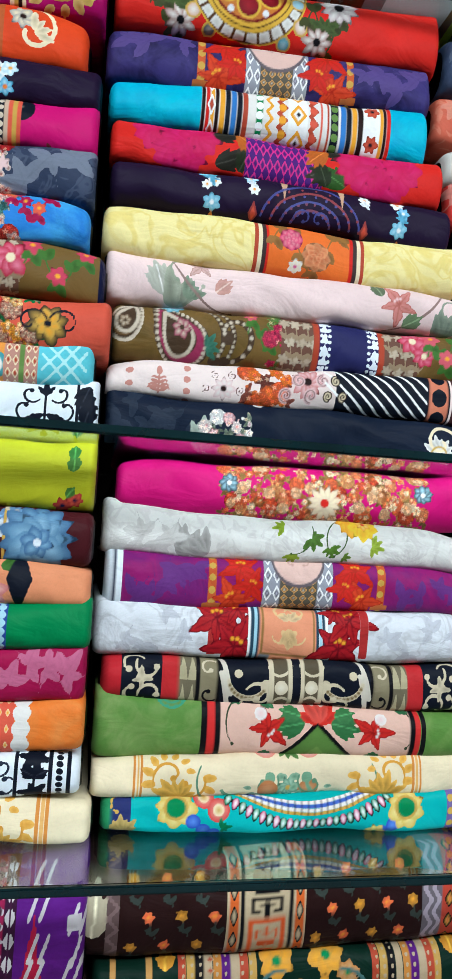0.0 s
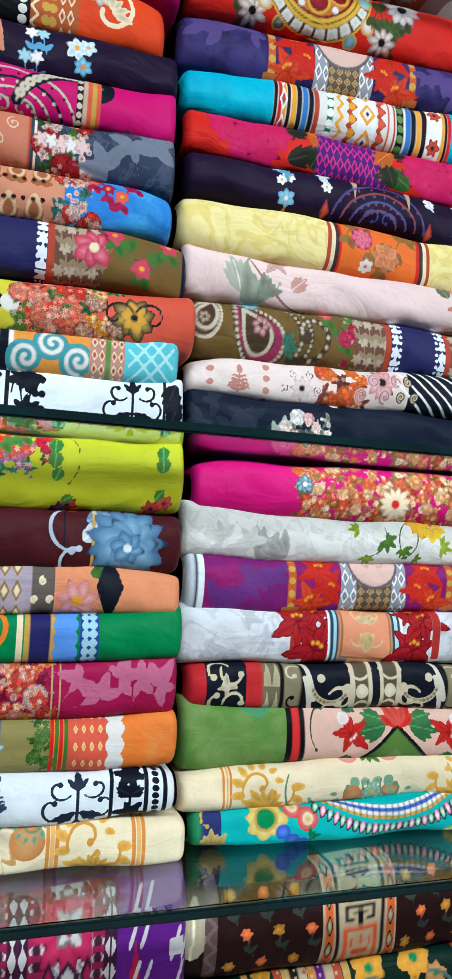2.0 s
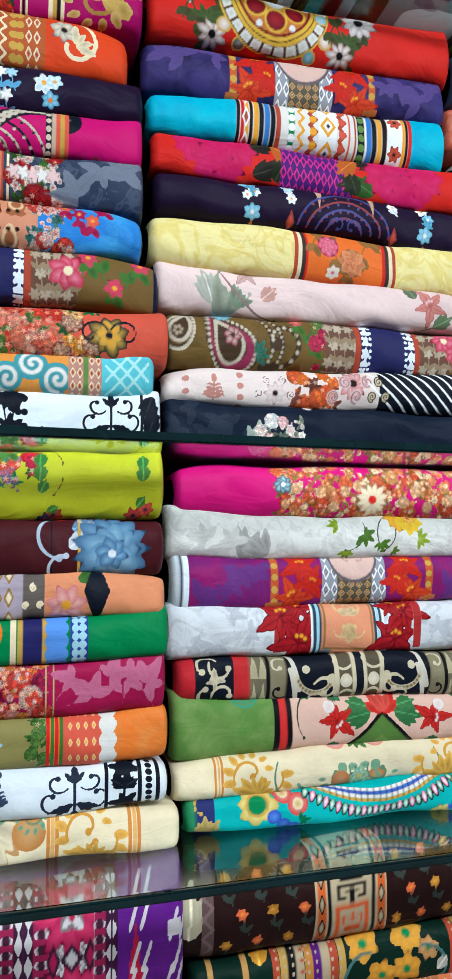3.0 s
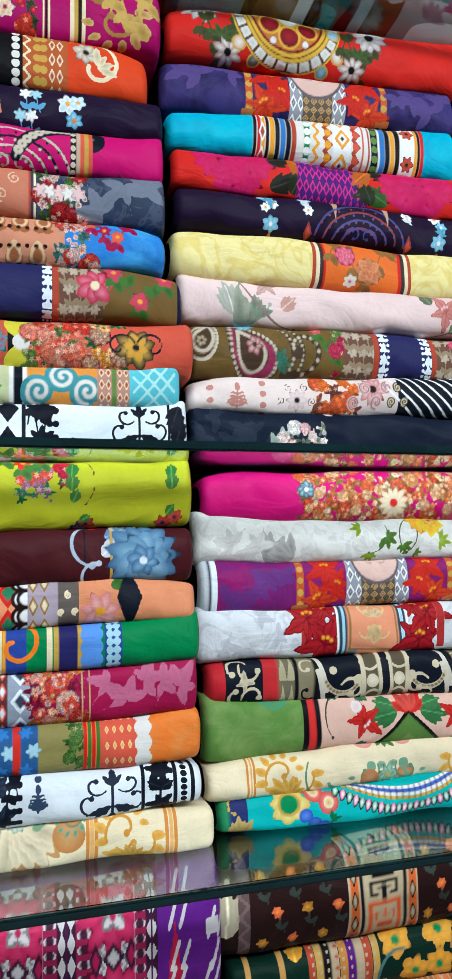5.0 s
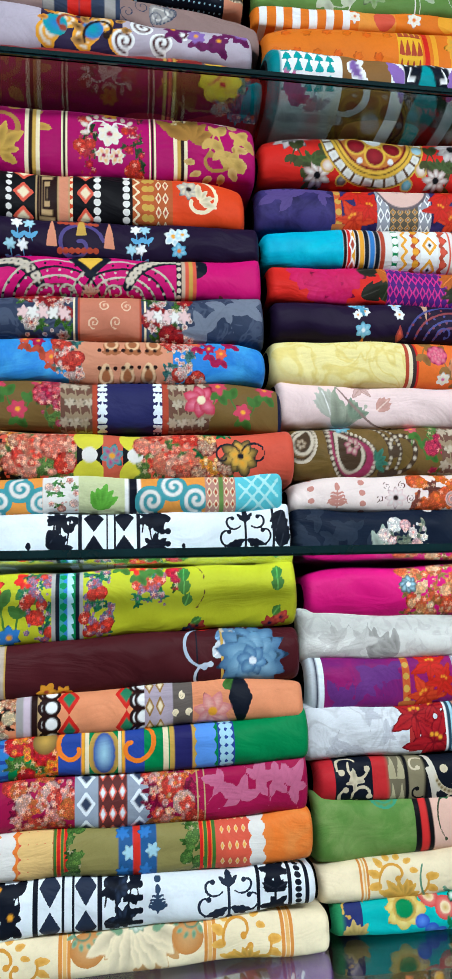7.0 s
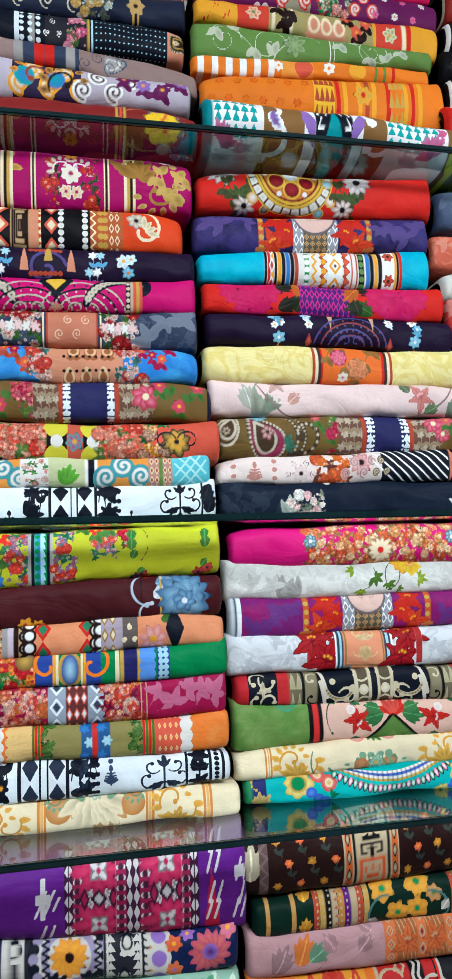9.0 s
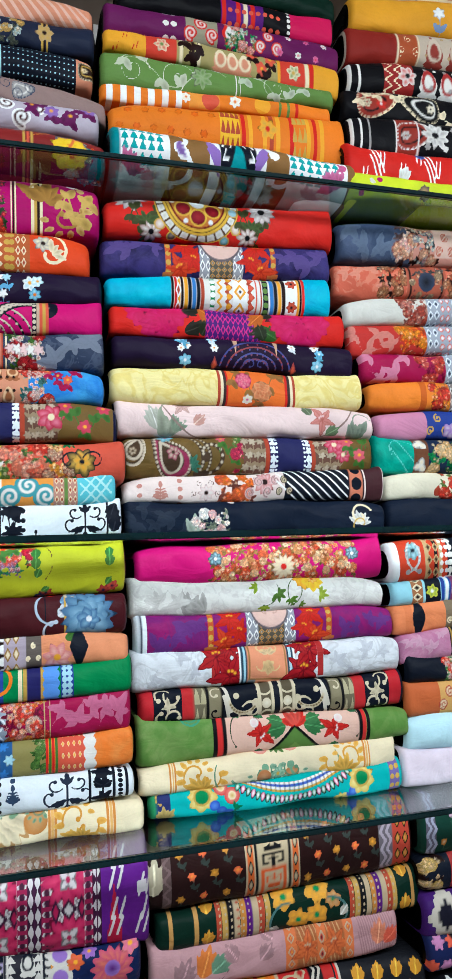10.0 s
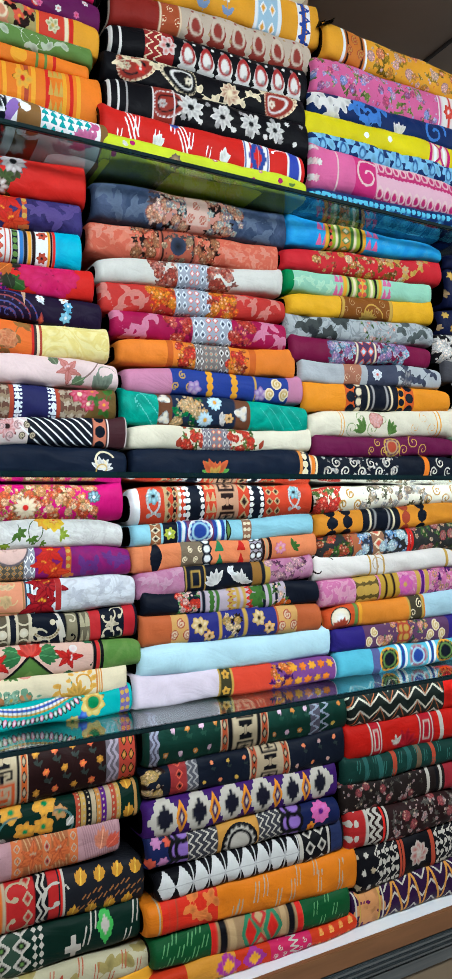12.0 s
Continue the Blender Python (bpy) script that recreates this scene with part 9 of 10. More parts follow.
fabric((0.876, 1.283, 1.3485, 1.4040, 1.3587, 1.4184, 0.836), "pink folded fabric with gold and purple bands", (0.58,0.16,0.34), 'cloud', (0.66,0.3,0.44),
       prints=[(ghosts,0.003,0.199,(0.66,0.3,0.42),3,0.4),
               (band,0.212,0.364,(0.12,0.08,0.02)),
               (dots,0.220,0.356,GOLD,3,3,0.14),
               (band,0.377,0.514,(0.5,0.3,0.04)),
               (lines,0.377,0.514,[None,BROWN,None,BROWN,None],0.3),
               (flower,0.558,0.5,0.4,(0.55,0.1,0.4),PINK,GOLD,8),
               (lines,0.638,0.738,[GOLD,PURPLE,GOLD],0.4),
               (bouquet,0.738,0.950,[PINK,VIOLET,GOLD],PURPLE,6,0.3)], group="fabrics stacked on the lower glass shelf", fine=0)
fabric((0.882, 1.276, 1.3018, 1.3506, 1.3041, 1.3605, 0.833), "orange folded fabric with a white fan and blue end", (0.78,0.25,0.03),
       prints=[(band,0.002,0.219,(0.6,0.08,0.02)),
               (disc,0.095,0.5,0.34,BLACK,None,18),
               (disc,0.095,0.5,0.3,CREAM,WHITE,18),
               (leaves,0.095,0.2,0.5,BRICK,7,1.57,2.6),
               (lines,0.181,0.240,[GREEN,AMBER],0.4),
               (band,0.568,0.684,(0.06,0.05,0.03)),
               (scroll,0.573,0.674,CREAM,None,2,0.1,0.28),
               (lines,0.555,0.693,[GOLD,None,None,GOLD],0.2),
               (band,0.693,0.964,(0.4,0.62,0.72))], group="fabrics stacked on the lower glass shelf", fine=0)
fabric((0.902, 1.269, 1.2550, 1.3026, 1.2516, 1.3060, 0.830), "deep violet-blue folded fabric with floral border", (0.03,0.02,0.20),
       prints=[(band,0.213,0.867,(0.12,0.05,0.12)),
               (scroll,0.227,0.351,GOLD,CREAM,3,0.1,0.3),
               (bouquet,0.328,0.688,[(0.6,0.16,0.12),BLUSH,GOLD],(0.06,0.16,0.1),10,0.26),
               (dots,0.469,0.541,GOLD,2,4,0.1,BRICK),
               (scroll,0.688,0.841,GOLD,CREAM,3,0.1,0.3)], group="fabrics stacked on the lower glass shelf", fine=0)
fabric((0.908, 1.263, 1.1995, 1.2570, 1.1995, 1.2535, 0.828), "aqua blue folded fabric with round medallions", (0.10,0.50,0.66),
       prints=[(band,0.259,0.316,(0.1,0.12,0.3)),
               (medallion,0.384,0.5,0.3,[AMBER,INK,GREEN,INK],8),
               (lines,0.452,0.526,[WHITE,ROYAL,WHITE],0.4),
               (medallion,0.612,0.5,0.3,[GREY,(0.4,0.1,0.2),SKY,ROYAL],8),
               (lines,0.694,0.767,[WHITE,ROYAL,WHITE],0.4),
               (medallion,0.841,0.5,0.3,[AMBER,INK,GREEN,INK],8)], group="fabrics stacked on the lower glass shelf", fine=0)
# stack on the white cabinet top
fabric((-0.393, 0.025, 1.0777, 1.1623, 1.0463, 1.1706, 0.790), "purple folded fabric with white and red cross-stitch panels", PURPLE,
       prints=[(band,0.318,0.362,(0.50,0.46,0.48),0.50,0.60),(band,0.332,0.348,(0.50,0.46,0.48),0.36,0.76),(dashes,0.318,0.362,(0.50,0.46,0.48),3,0.12,0.45,0.65),
               (dashes,0.325,0.345,(0.50,0.46,0.48),2,0.2,0.1,0.25),
               (band,0.405,0.432,(0.035,0.008,0.03)),(diamonds,0.405,0.432,(0.50,0.46,0.48),None,1,7,1.0),(lines,0.405,0.432,[(0.05,0.01,0.04)],0.06),(band,0.432,0.46,(0.26,0.012,0.06)),(dots,0.432,0.46,(0.50,0.46,0.48),2,11,0.022),(dots,0.432,0.46,(0.05,0.01,0.03),1,11,0.03),(band,0.46,0.567,(0.50,0.46,0.48)),(zigzag,0.46,0.567,(0.28,0.24,0.27),14,0.02,7),(flower,0.513,0.26,0.40,(0.36,0.012,0.07),(0.5,0.03,0.10),(0.50,0.46,0.48),8,0.20,0.0),(flower,0.513,0.26,0.16,(0.50,0.46,0.48),(0.50,0.46,0.48),(0.36,0.012,0.07),4,0.2,0.785),(flower,0.513,0.76,0.40,(0.36,0.012,0.07),(0.5,0.03,0.10),(0.50,0.46,0.48),8,0.20,0.0),(flower,0.513,0.76,0.16,(0.50,0.46,0.48),(0.50,0.46,0.48),(0.36,0.012,0.07),4,0.2,0.785),(diamonds,0.483,0.543,(0.035,0.008,0.03),(0.50,0.46,0.48),1,1,0.9,-0.10,0.10),(diamonds,0.452,0.484,(0.035,0.008,0.03),(0.36,0.012,0.07),1,1,1.0,-0.11,0.11),(diamonds,0.543,0.575,(0.035,0.008,0.03),(0.36,0.012,0.07),1,1,1.0,-0.11,0.11),(diamonds,0.483,0.543,(0.035,0.008,0.03),(0.50,0.46,0.48),1,1,0.9,0.41,0.61),(diamonds,0.452,0.484,(0.035,0.008,0.03),(0.36,0.012,0.07),1,1,1.0,0.40,0.62),(diamonds,0.543,0.575,(0.035,0.008,0.03),(0.36,0.012,0.07),1,1,1.0,0.40,0.62),(diamonds,0.483,0.543,(0.035,0.008,0.03),(0.50,0.46,0.48),1,1,0.9,0.90,1.10),(diamonds,0.452,0.484,(0.035,0.008,0.03),(0.36,0.012,0.07),1,1,1.0,0.89,1.11),(diamonds,0.543,0.575,(0.035,0.008,0.03),(0.36,0.012,0.07),1,1,1.0,0.89,1.11),(band,0.567,0.6,(0.26,0.012,0.06)),(dots,0.567,0.6,(0.50,0.46,0.48),2,11,0.022),(dots,0.567,0.6,(0.05,0.01,0.03),1,11,0.03),(band,0.6,0.643,(0.035,0.008,0.03)),(diamonds,0.6,0.643,(0.50,0.46,0.48),None,2,7,1.0),(lines,0.6,0.643,[(0.05,0.01,0.04)],0.06),
               (band,0.643,0.68,(0.26,0.012,0.06)),(dots,0.643,0.68,(0.50,0.46,0.48),2,11,0.022),(dots,0.643,0.68,(0.05,0.01,0.03),1,11,0.03),(band,0.68,0.78,(0.50,0.46,0.48)),(zigzag,0.68,0.78,(0.28,0.24,0.27),14,0.02,7),(flower,0.730,0.26,0.40,(0.36,0.012,0.07),(0.5,0.03,0.10),(0.50,0.46,0.48),8,0.20,0.0),(flower,0.730,0.26,0.16,(0.50,0.46,0.48),(0.50,0.46,0.48),(0.36,0.012,0.07),4,0.2,0.785),(flower,0.730,0.76,0.40,(0.36,0.012,0.07),(0.5,0.03,0.10),(0.50,0.46,0.48),8,0.20,0.0),(flower,0.730,0.76,0.16,(0.50,0.46,0.48),(0.50,0.46,0.48),(0.36,0.012,0.07),4,0.2,0.785),(diamonds,0.700,0.760,(0.035,0.008,0.03),(0.50,0.46,0.48),1,1,0.9,-0.10,0.10),(diamonds,0.672,0.704,(0.035,0.008,0.03),(0.36,0.012,0.07),1,1,1.0,-0.11,0.11),(diamonds,0.756,0.788,(0.035,0.008,0.03),(0.36,0.012,0.07),1,1,1.0,-0.11,0.11),(diamonds,0.700,0.760,(0.035,0.008,0.03),(0.50,0.46,0.48),1,1,0.9,0.41,0.61),(diamonds,0.672,0.704,(0.035,0.008,0.03),(0.36,0.012,0.07),1,1,1.0,0.40,0.62),(diamonds,0.756,0.788,(0.035,0.008,0.03),(0.36,0.012,0.07),1,1,1.0,0.40,0.62),(diamonds,0.700,0.760,(0.035,0.008,0.03),(0.50,0.46,0.48),1,1,0.9,0.90,1.10),(diamonds,0.672,0.704,(0.035,0.008,0.03),(0.36,0.012,0.07),1,1,1.0,0.89,1.11),(diamonds,0.756,0.788,(0.035,0.008,0.03),(0.36,0.012,0.07),1,1,1.0,0.89,1.11),(band,0.78,0.808,(0.26,0.012,0.06)),(dots,0.78,0.808,(0.50,0.46,0.48),2,11,0.022),(dots,0.78,0.808,(0.05,0.01,0.03),1,11,0.03),(band,0.808,0.836,(0.035,0.008,0.03)),(diamonds,0.808,0.836,(0.50,0.46,0.48),None,1,7,1.0),(lines,0.808,0.836,[(0.05,0.01,0.04)],0.06),
               (ikat,0.852,0.905,(0.36,0.01,0.04),(0.36,0.01,0.04),1,0.2,0.45),
               (dashes,0.868,0.886,(0.50,0.46,0.48),4,0.16,0.3,0.95),(band,0.955,0.99,(0.50,0.46,0.48),0.55,0.64),(dashes,0.955,0.985,(0.50,0.46,0.48),3,0.16,0.3,0.8)], group="fabrics stacked on the white cabinet top", near=0.30)
fabric((-0.408, 0.010, 1.0167, 1.0780, 0.9980, 1.0494, 0.790), "navy folded fabric with black-white border and orange flowers", (0.007,0.015,0.068),
       prints=[(band,0.255,0.345,(0.02,0.02,0.03)),(lines,0.255,0.345,[(0.55,0.53,0.50),None,(0.55,0.53,0.50),None],0.25),(buta,0.275,0.30,(0.55,0.53,0.50),INK,1,2,0.2),
               (band,0.347,0.365,(0.6,0.26,0.05)),(dots,0.347,0.365,(0.55,0.53,0.50),1,7,0.05),
               (band,0.365,0.560,(0.55,0.53,0.50)),(medallion,0.455,0.6,0.62,[INK,(0.55,0.53,0.50),(0.3,0.25,0.4),(0.55,0.53,0.50)],26),(flower,0.455,0.6,0.44,(0.70,0.26,0.04),AMBER,BROWN,12,0.25),(zigzag,0.370,0.395,INK,9,0.05),(zigzag,0.530,0.556,INK,9,0.05),(flower,0.51,0.2,0.2,(0.7,0.25,0.04),AMBER,BROWN,7),(vine,0.385,0.535,INK,(),12,0.18,0.1,0.16),
               (band,0.560,0.690,(0.02,0.02,0.03)),(lines,0.560,0.690,[(0.55,0.53,0.50),None,None,None,(0.55,0.53,0.50)],0.14),(triangles,0.565,0.60,(0.55,0.53,0.50),1,8,0.0,1.0),(buta,0.605,0.645,(0.55,0.53,0.50),INK,1,2,0.22),(triangles,0.65,0.685,(0.55,0.53,0.50),1,8,0.0,1.0),
               (dots,0.690,0.706,(0.55,0.53,0.50),1,9,0.05,INK),(band,0.706,0.765,(0.60,0.26,0.05)),(dots,0.712,0.760,VIOLET,1,3,0.12,(0.55,0.53,0.50)),
               (flower,0.785,0.7,0.22,(0.6,0.12,0.03),CORAL,AMBER,6),(flower,0.785,0.3,0.22,(0.55,0.16,0.04),CORAL,VIOLET,6),(flower,0.83,0.85,0.2,VIOLET,(0.3,0.1,0.4),AMBER,6),
               (flower,0.902,0.52,0.52,(0.45,0.06,0.14),(0.6,0.15,0.1),VIOLET,13,0.22),(disc,0.902,0.52,0.12,VIOLET,PURPLE),(flower,0.965,0.8,0.24,(0.55,0.16,0.16),PINK,AMBER,6)], group="fabrics stacked on the white cabinet top", near=0.30)
fabric((-0.407, 0.011, 0.9746, 1.0162, 0.9541, 0.9992, 0.790), "mint green folded fabric with pale leaves", (0.262,0.465,0.360),
       prints=[(ghosts,0.551,0.994,(0.6,0.75,0.62),7,0.5),
               (vine,0.454,0.973,(0.1,0.35,0.22),(),9,0.4,0.2,0.3)], group="fabrics stacked on the white cabinet top", fine=1, near=0.18)
fabric((-0.407, 0.011, 0.7155, 0.9747, 0.7155, 0.9539, 0.790), "dark folded fabric under the mint one", DGREEN, group="fabrics stacked on the white cabinet top", fine=1, near=0.18)
# stack on the white cabinet top
fabric((0.007, 0.452, 1.0773, 1.1646, 1.0854, 1.1840, 0.808), "dark brown folded fabric with orange sprigs and key panel", BROWN,
       prints=[(leaf_blade,0.055,0.34,1.5,0.42,(0.42,0.36,0.26)),(band,0.085,0.115,(0.10,0.06,0.06)),(zigzag,0.085,0.115,(0.16,0.10,0.10),6,0.04),
               (scatter,0.125,0.355,(0.72,0.13,0.05),(0.48,0.2,0.03),3,3,0.085,(0.03,0.04,0.035),AMBER),
               (band,0.365,0.560,BONE),
               (band,0.370,0.392,(0.55,0.10,0.02)),(diamonds,0.370,0.392,BLACK,BONE,1,5,0.95),(lines,0.394,0.412,[BLACK],0.3),
               (keys,0.414,0.511,0.44,1.06,BLACK,BONE),(band,0.416,0.509,(0.66,0.09,0.02),-0.06,0.46),(keys,0.428,0.497,-0.02,0.42,(0.66,0.09,0.02),BONE),
               (lines,0.513,0.531,[BLACK],0.3),(band,0.533,0.555,(0.55,0.10,0.02)),(diamonds,0.533,0.555,BLACK,BONE,1,5,0.95),
               (scatter,0.570,0.855,(0.72,0.13,0.05),(0.48,0.2,0.03),4,3,0.085,(0.03,0.04,0.035),AMBER),
               (band,0.862,0.915,(0.13,0.11,0.13)),(zigzag,0.866,0.911,(0.34,0.28,0.34),5,0.05,2),
               (band,0.915,0.985,(0.42,0.05,0.03)),(diamonds,0.92,0.98,BLACK,(0.6,0.3,0.05),2,5,0.9,0.0,1.0,CORAL)], group="fabrics stacked on the white cabinet top", fine=1)
fabric((0.035, 0.459, 1.0236, 1.0754, 1.0214, 1.0837, 0.808), "dark green folded fabric with orange flowers and striped bands", DGREEN,
       prints=[(lines,0.035,0.15,[(0.5,0.26,0.08),None,None,(0.5,0.26,0.08)],0.22),
               (leaf_blade,0.175,0.72,1.5,0.3,(0.6,0.26,0.03)),(leaf_blade,0.175,0.2,1.5,0.3,(0.6,0.26,0.03)),
               (lines,0.205,0.405,[BRICK,(0.5,0.3,0.08),BLACK,BONE,(0.5,0.2,0.04),PURPLE,BONE,BRICK,(0.5,0.3,0.08)],0.46),(dots,0.210,0.400,BONE,9,10,0.022),(diamonds,0.275,0.30,BONE,BRICK,1,8,0.8),
               (flower,0.455,0.74,0.34,(0.62,0.30,0.05),AMBER,EMER,6,0.4),(flower,0.585,0.78,0.36,(0.62,0.30,0.05),AMBER,EMER,6,0.4),(flower,0.505,0.36,0.30,(0.55,0.24,0.04),AMBER,EMER,6,0.4),(flower,0.575,0.40,0.30,(0.55,0.24,0.04),AMBER,EMER,6,0.4),(flower,0.64,0.6,0.22,(0.5,0.2,0.05),TAN,EMER,6),
               (sweep,0.455,0.34,0.30,(0.06,0.16,0.16),0.06,1.2,2.4,0.2),(leaf_blade,0.435,0.2,2.6,0.2,ECRU),(sweep,0.64,0.34,0.30,(0.06,0.16,0.16),0.06,1.9,-2.4,0.2),(leaf_blade,0.67,0.34,0.9,0.2,ECRU),
               (lines,0.705,0.895,[BRICK,(0.5,0.3,0.08),BLACK,BONE,(0.5,0.2,0.04),PURPLE,BONE,BRICK,(0.5,0.3,0.08)],0.46),(dots,0.710,0.890,BONE,9,10,0.022),
               (leaf_blade,0.925,0.72,1.5,0.3,(0.6,0.26,0.03)),(leaf_blade,0.925,0.2,1.5,0.3,(0.6,0.26,0.03)),(lines,0.95,0.99,[(0.5,0.26,0.08),None],0.3)], group="fabrics stacked on the white cabinet top", fine=1)
fabric((0.024, 0.415, 0.9671, 1.0257, 0.9669, 1.0321, 0.808), "dusty pink folded fabric with dashed leaves and rust border", (0.450,0.247,0.270),
       prints=[(sweep,0.12,0.9,0.9,(0.20,0.10,0.12),0.02,-2.0,1.4,0.0),(leaf_blade,0.10,0.25,1.1,0.5,(0.30,0.17,0.19)),(leaf_blade,0.19,0.35,1.2,0.5,(0.62,0.17,0.04)),(leaf_blade,0.23,0.4,0.6,0.4,(0.12,0.24,0.16)),
               (sweep,0.40,1.2,1.1,(0.20,0.10,0.12),0.02,-2.2,1.2,0.0),(leaf_blade,0.33,0.5,2.2,0.34,(0.36,0.20,0.22)),(leaf_blade,0.42,0.45,0.9,0.34,(0.34,0.19,0.21)),(leaf_blade,0.47,0.75,2.4,0.26,(0.36,0.20,0.22)),
               (band,0.52,0.80,(0.34,0.11,0.04)),(slants,0.57,0.76,(0.5,0.26,0.12),12,0.03,0.12),
               (band,0.52,0.565,(0.60,0.15,0.05)),(diamonds,0.525,0.56,BONE,(0.5,0.04,0.03),1,5,0.9,0.0,1.0,AMBER),(lily,0.605,0.5,0.3,(0.62,0.14,0.04),(0.3,0.05,0.02),BONE,0.4),
               (band,0.645,0.685,(0.60,0.15,0.05)),(diamonds,0.648,0.682,BONE,(0.5,0.04,0.03),1,4,0.9,0.0,1.0,INK),(lily,0.72,0.5,0.3,(0.62,0.14,0.04),(0.3,0.05,0.02),BONE,0.9),
               (band,0.76,0.80,(0.60,0.15,0.05)),(diamonds,0.763,0.797,BONE,(0.5,0.04,0.03),1,5,0.9,0.0,1.0,AMBER),
               (slants,0.82,0.98,(0.34,0.18,0.2),16,0.03,0.1),(leaf_blade,0.90,0.35,1.4,0.4,(0.62,0.2,0.12)),(leaf_blade,0.93,0.35,0.7,0.36,CORAL)], group="fabrics stacked on the white cabinet top", fine=1)
fabric((0.023, 0.457, 0.8898, 0.9671, 0.8806, 0.9590, 0.808), "black folded fabric with orange sprigs and red border", (0.012,0.013,0.017),
       prints=[(band,0.0,0.50,(0.62,0.14,0.02)),
               (band,0.16,0.40,(0.66,0.26,0.03)),(diamonds,0.20,0.38,(0.45,0.03,0.02),(0.7,0.3,0.04),1,1,1.0,-0.1,1.0,(0.5,0.04,0.03)),(zigzag,0.19,0.39,(0.5,0.05,0.03),4,0.05,2,False),
               (band,0.44,0.64,(0.45,0.02,0.02)),(sweep,0.475,0.7,0.2,BONE,0.06,0.3,4.6,0.7),(sweep,0.475,0.3,0.2,BONE,0.06,0.3,-4.6,0.7),(lines,0.43,0.445,[BONE],0.4),(diamonds,0.50,0.545,BONE,(0.4,0.02,0.02),1,4,0.9),
               (band,0.55,0.60,BLACK),(zigzag,0.555,0.595,ECRU,4,0.05,2),(sweep,0.62,0.5,0.26,ECRU,0.06,0.4,5.0,0.7),(lines,0.645,0.665,[RED,ECRU],0.4),
               (leaf_blade,0.725,0.62,1.4,0.26,(0.62,0.28,0.03)),(leaf_blade,0.80,0.62,1.4,0.26,(0.62,0.28,0.03)),(leaf_blade,0.875,0.62,1.4,0.26,(0.62,0.28,0.03)),(leaf_blade,0.95,0.62,1.4,0.26,(0.62,0.28,0.03)),
               (leaf_blade,0.69,0.12,1.4,0.26,(0.62,0.28,0.03)),(leaf_blade,0.762,0.12,1.4,0.26,(0.62,0.28,0.03)),(leaf_blade,0.838,0.12,1.4,0.26,(0.62,0.28,0.03)),(leaf_blade,0.912,0.12,1.4,0.26,(0.62,0.28,0.03)),
               (dashes,0.70,0.98,(0.3,0.12,0.04),12,0.06,0.3,0.55)], group="fabrics stacked on the white cabinet top", fine=1)
fabric((0.023, 0.448, 0.8131, 0.8898, 0.8153, 0.8824, 0.808), "dark green folded fabric with white cross-stitch", DGREEN,
       prints=[(band,0.0,0.52,(0.03,0.06,0.04)),
               (diamonds,0.40,0.55,ECRU,BLACK,2,4,1.0,0.0,1.0,GREEN),
               (diamonds,0.55,0.60,ECRU,None,2,8,0.9),
               (band,0.33,0.40,(0.1,0.4,0.1)),
               (dots,0.33,0.40,ECRU,3,8,0.04),
               (band,0.68,0.74,ECRU,0.3,0.42),
               (band,0.70,0.72,ECRU,0.14,0.58),
               (dashes,0.74,0.8,ECRU,2,0.3,0.5,0.9),
               (ikat,0.8,0.88,(0.05,0.4,0.08),ECRU,1,0.6,0.3),
               (dashes,0.9,0.98,ECRU,2,0.3,0.3,0.9)], group="fabrics stacked on the white cabinet top", fine=1)
fabric((0.023, 0.470, 0.7594, 0.8131, 0.7615, 0.8087, 0.808), "cream folded fabric with dashed red and olive leaves", (0.495,0.450,0.300),
       prints=[(leaves,0.6,0.3,0.6,BRICK,5,0.5,1.2),
               (vine,0.4,0.98,(0.35,0.28,0.1),(),8,0.5,0.3,0.4),
               (dashes,0.5,0.95,(0.45,0.1,0.05),8,0.4)], group="fabrics stacked on the white cabinet top", fine=1)
fabric((0.023, 0.471, 0.7155, 0.7594, 0.7155, 0.7608, 0.808), "yellow-orange folded fabric at the bottom", AMBER, group="fabrics stacked on the white cabinet top", fine=1)
# stack on the white cabinet top
fabric((0.456, 0.897, 1.1040, 1.1840, 1.1084, 1.1840, 0.788), "dark green folded fabric with pink sprigs and key panel", (0.006,0.034,0.024),
       prints=[(band,0.018,0.050,(0.1,0.09,0.13)),
               (zigzag,0.018,0.055,(0.3,0.3,0.4),5,0.05,2),
               (scatter,0.066,0.326,(0.62,0.38,0.5),(0.5,0.18,0.03),4,2,0.085,(0.015,0.06,0.04),ECRU),
               (band,0.335,0.566,BONE),
               (band,0.341,0.367,(0.4,0.06,0.02)),
               (diamonds,0.341,0.367,BLACK,BONE,1,4),
               (lines,0.367,0.396,[BLACK],0.35),
               (keys,0.400,0.504,0.0,1.0,BLACK,BONE),
               (lines,0.504,0.532,[BLACK],0.35),
               (band,0.532,0.560,(0.4,0.06,0.02)),
               (diamonds,0.532,0.560,BLACK,BONE,1,4)] + [(scatter,0.575,0.778,(0.62,0.38,0.5),(0.5,0.18,0.03),3,2,0.085,(0.015,0.06,0.04),ECRU),
               (band,0.785,0.835,(0.08,0.07,0.1)),
               (zigzag,0.778,0.886,(0.25,0.28,0.36),5,0.05,2),
               (scatter,0.886,0.962,(0.6,0.2,0.04),GOLD,1,2,0.085)], group="fabrics stacked on the white cabinet top", fine=0)
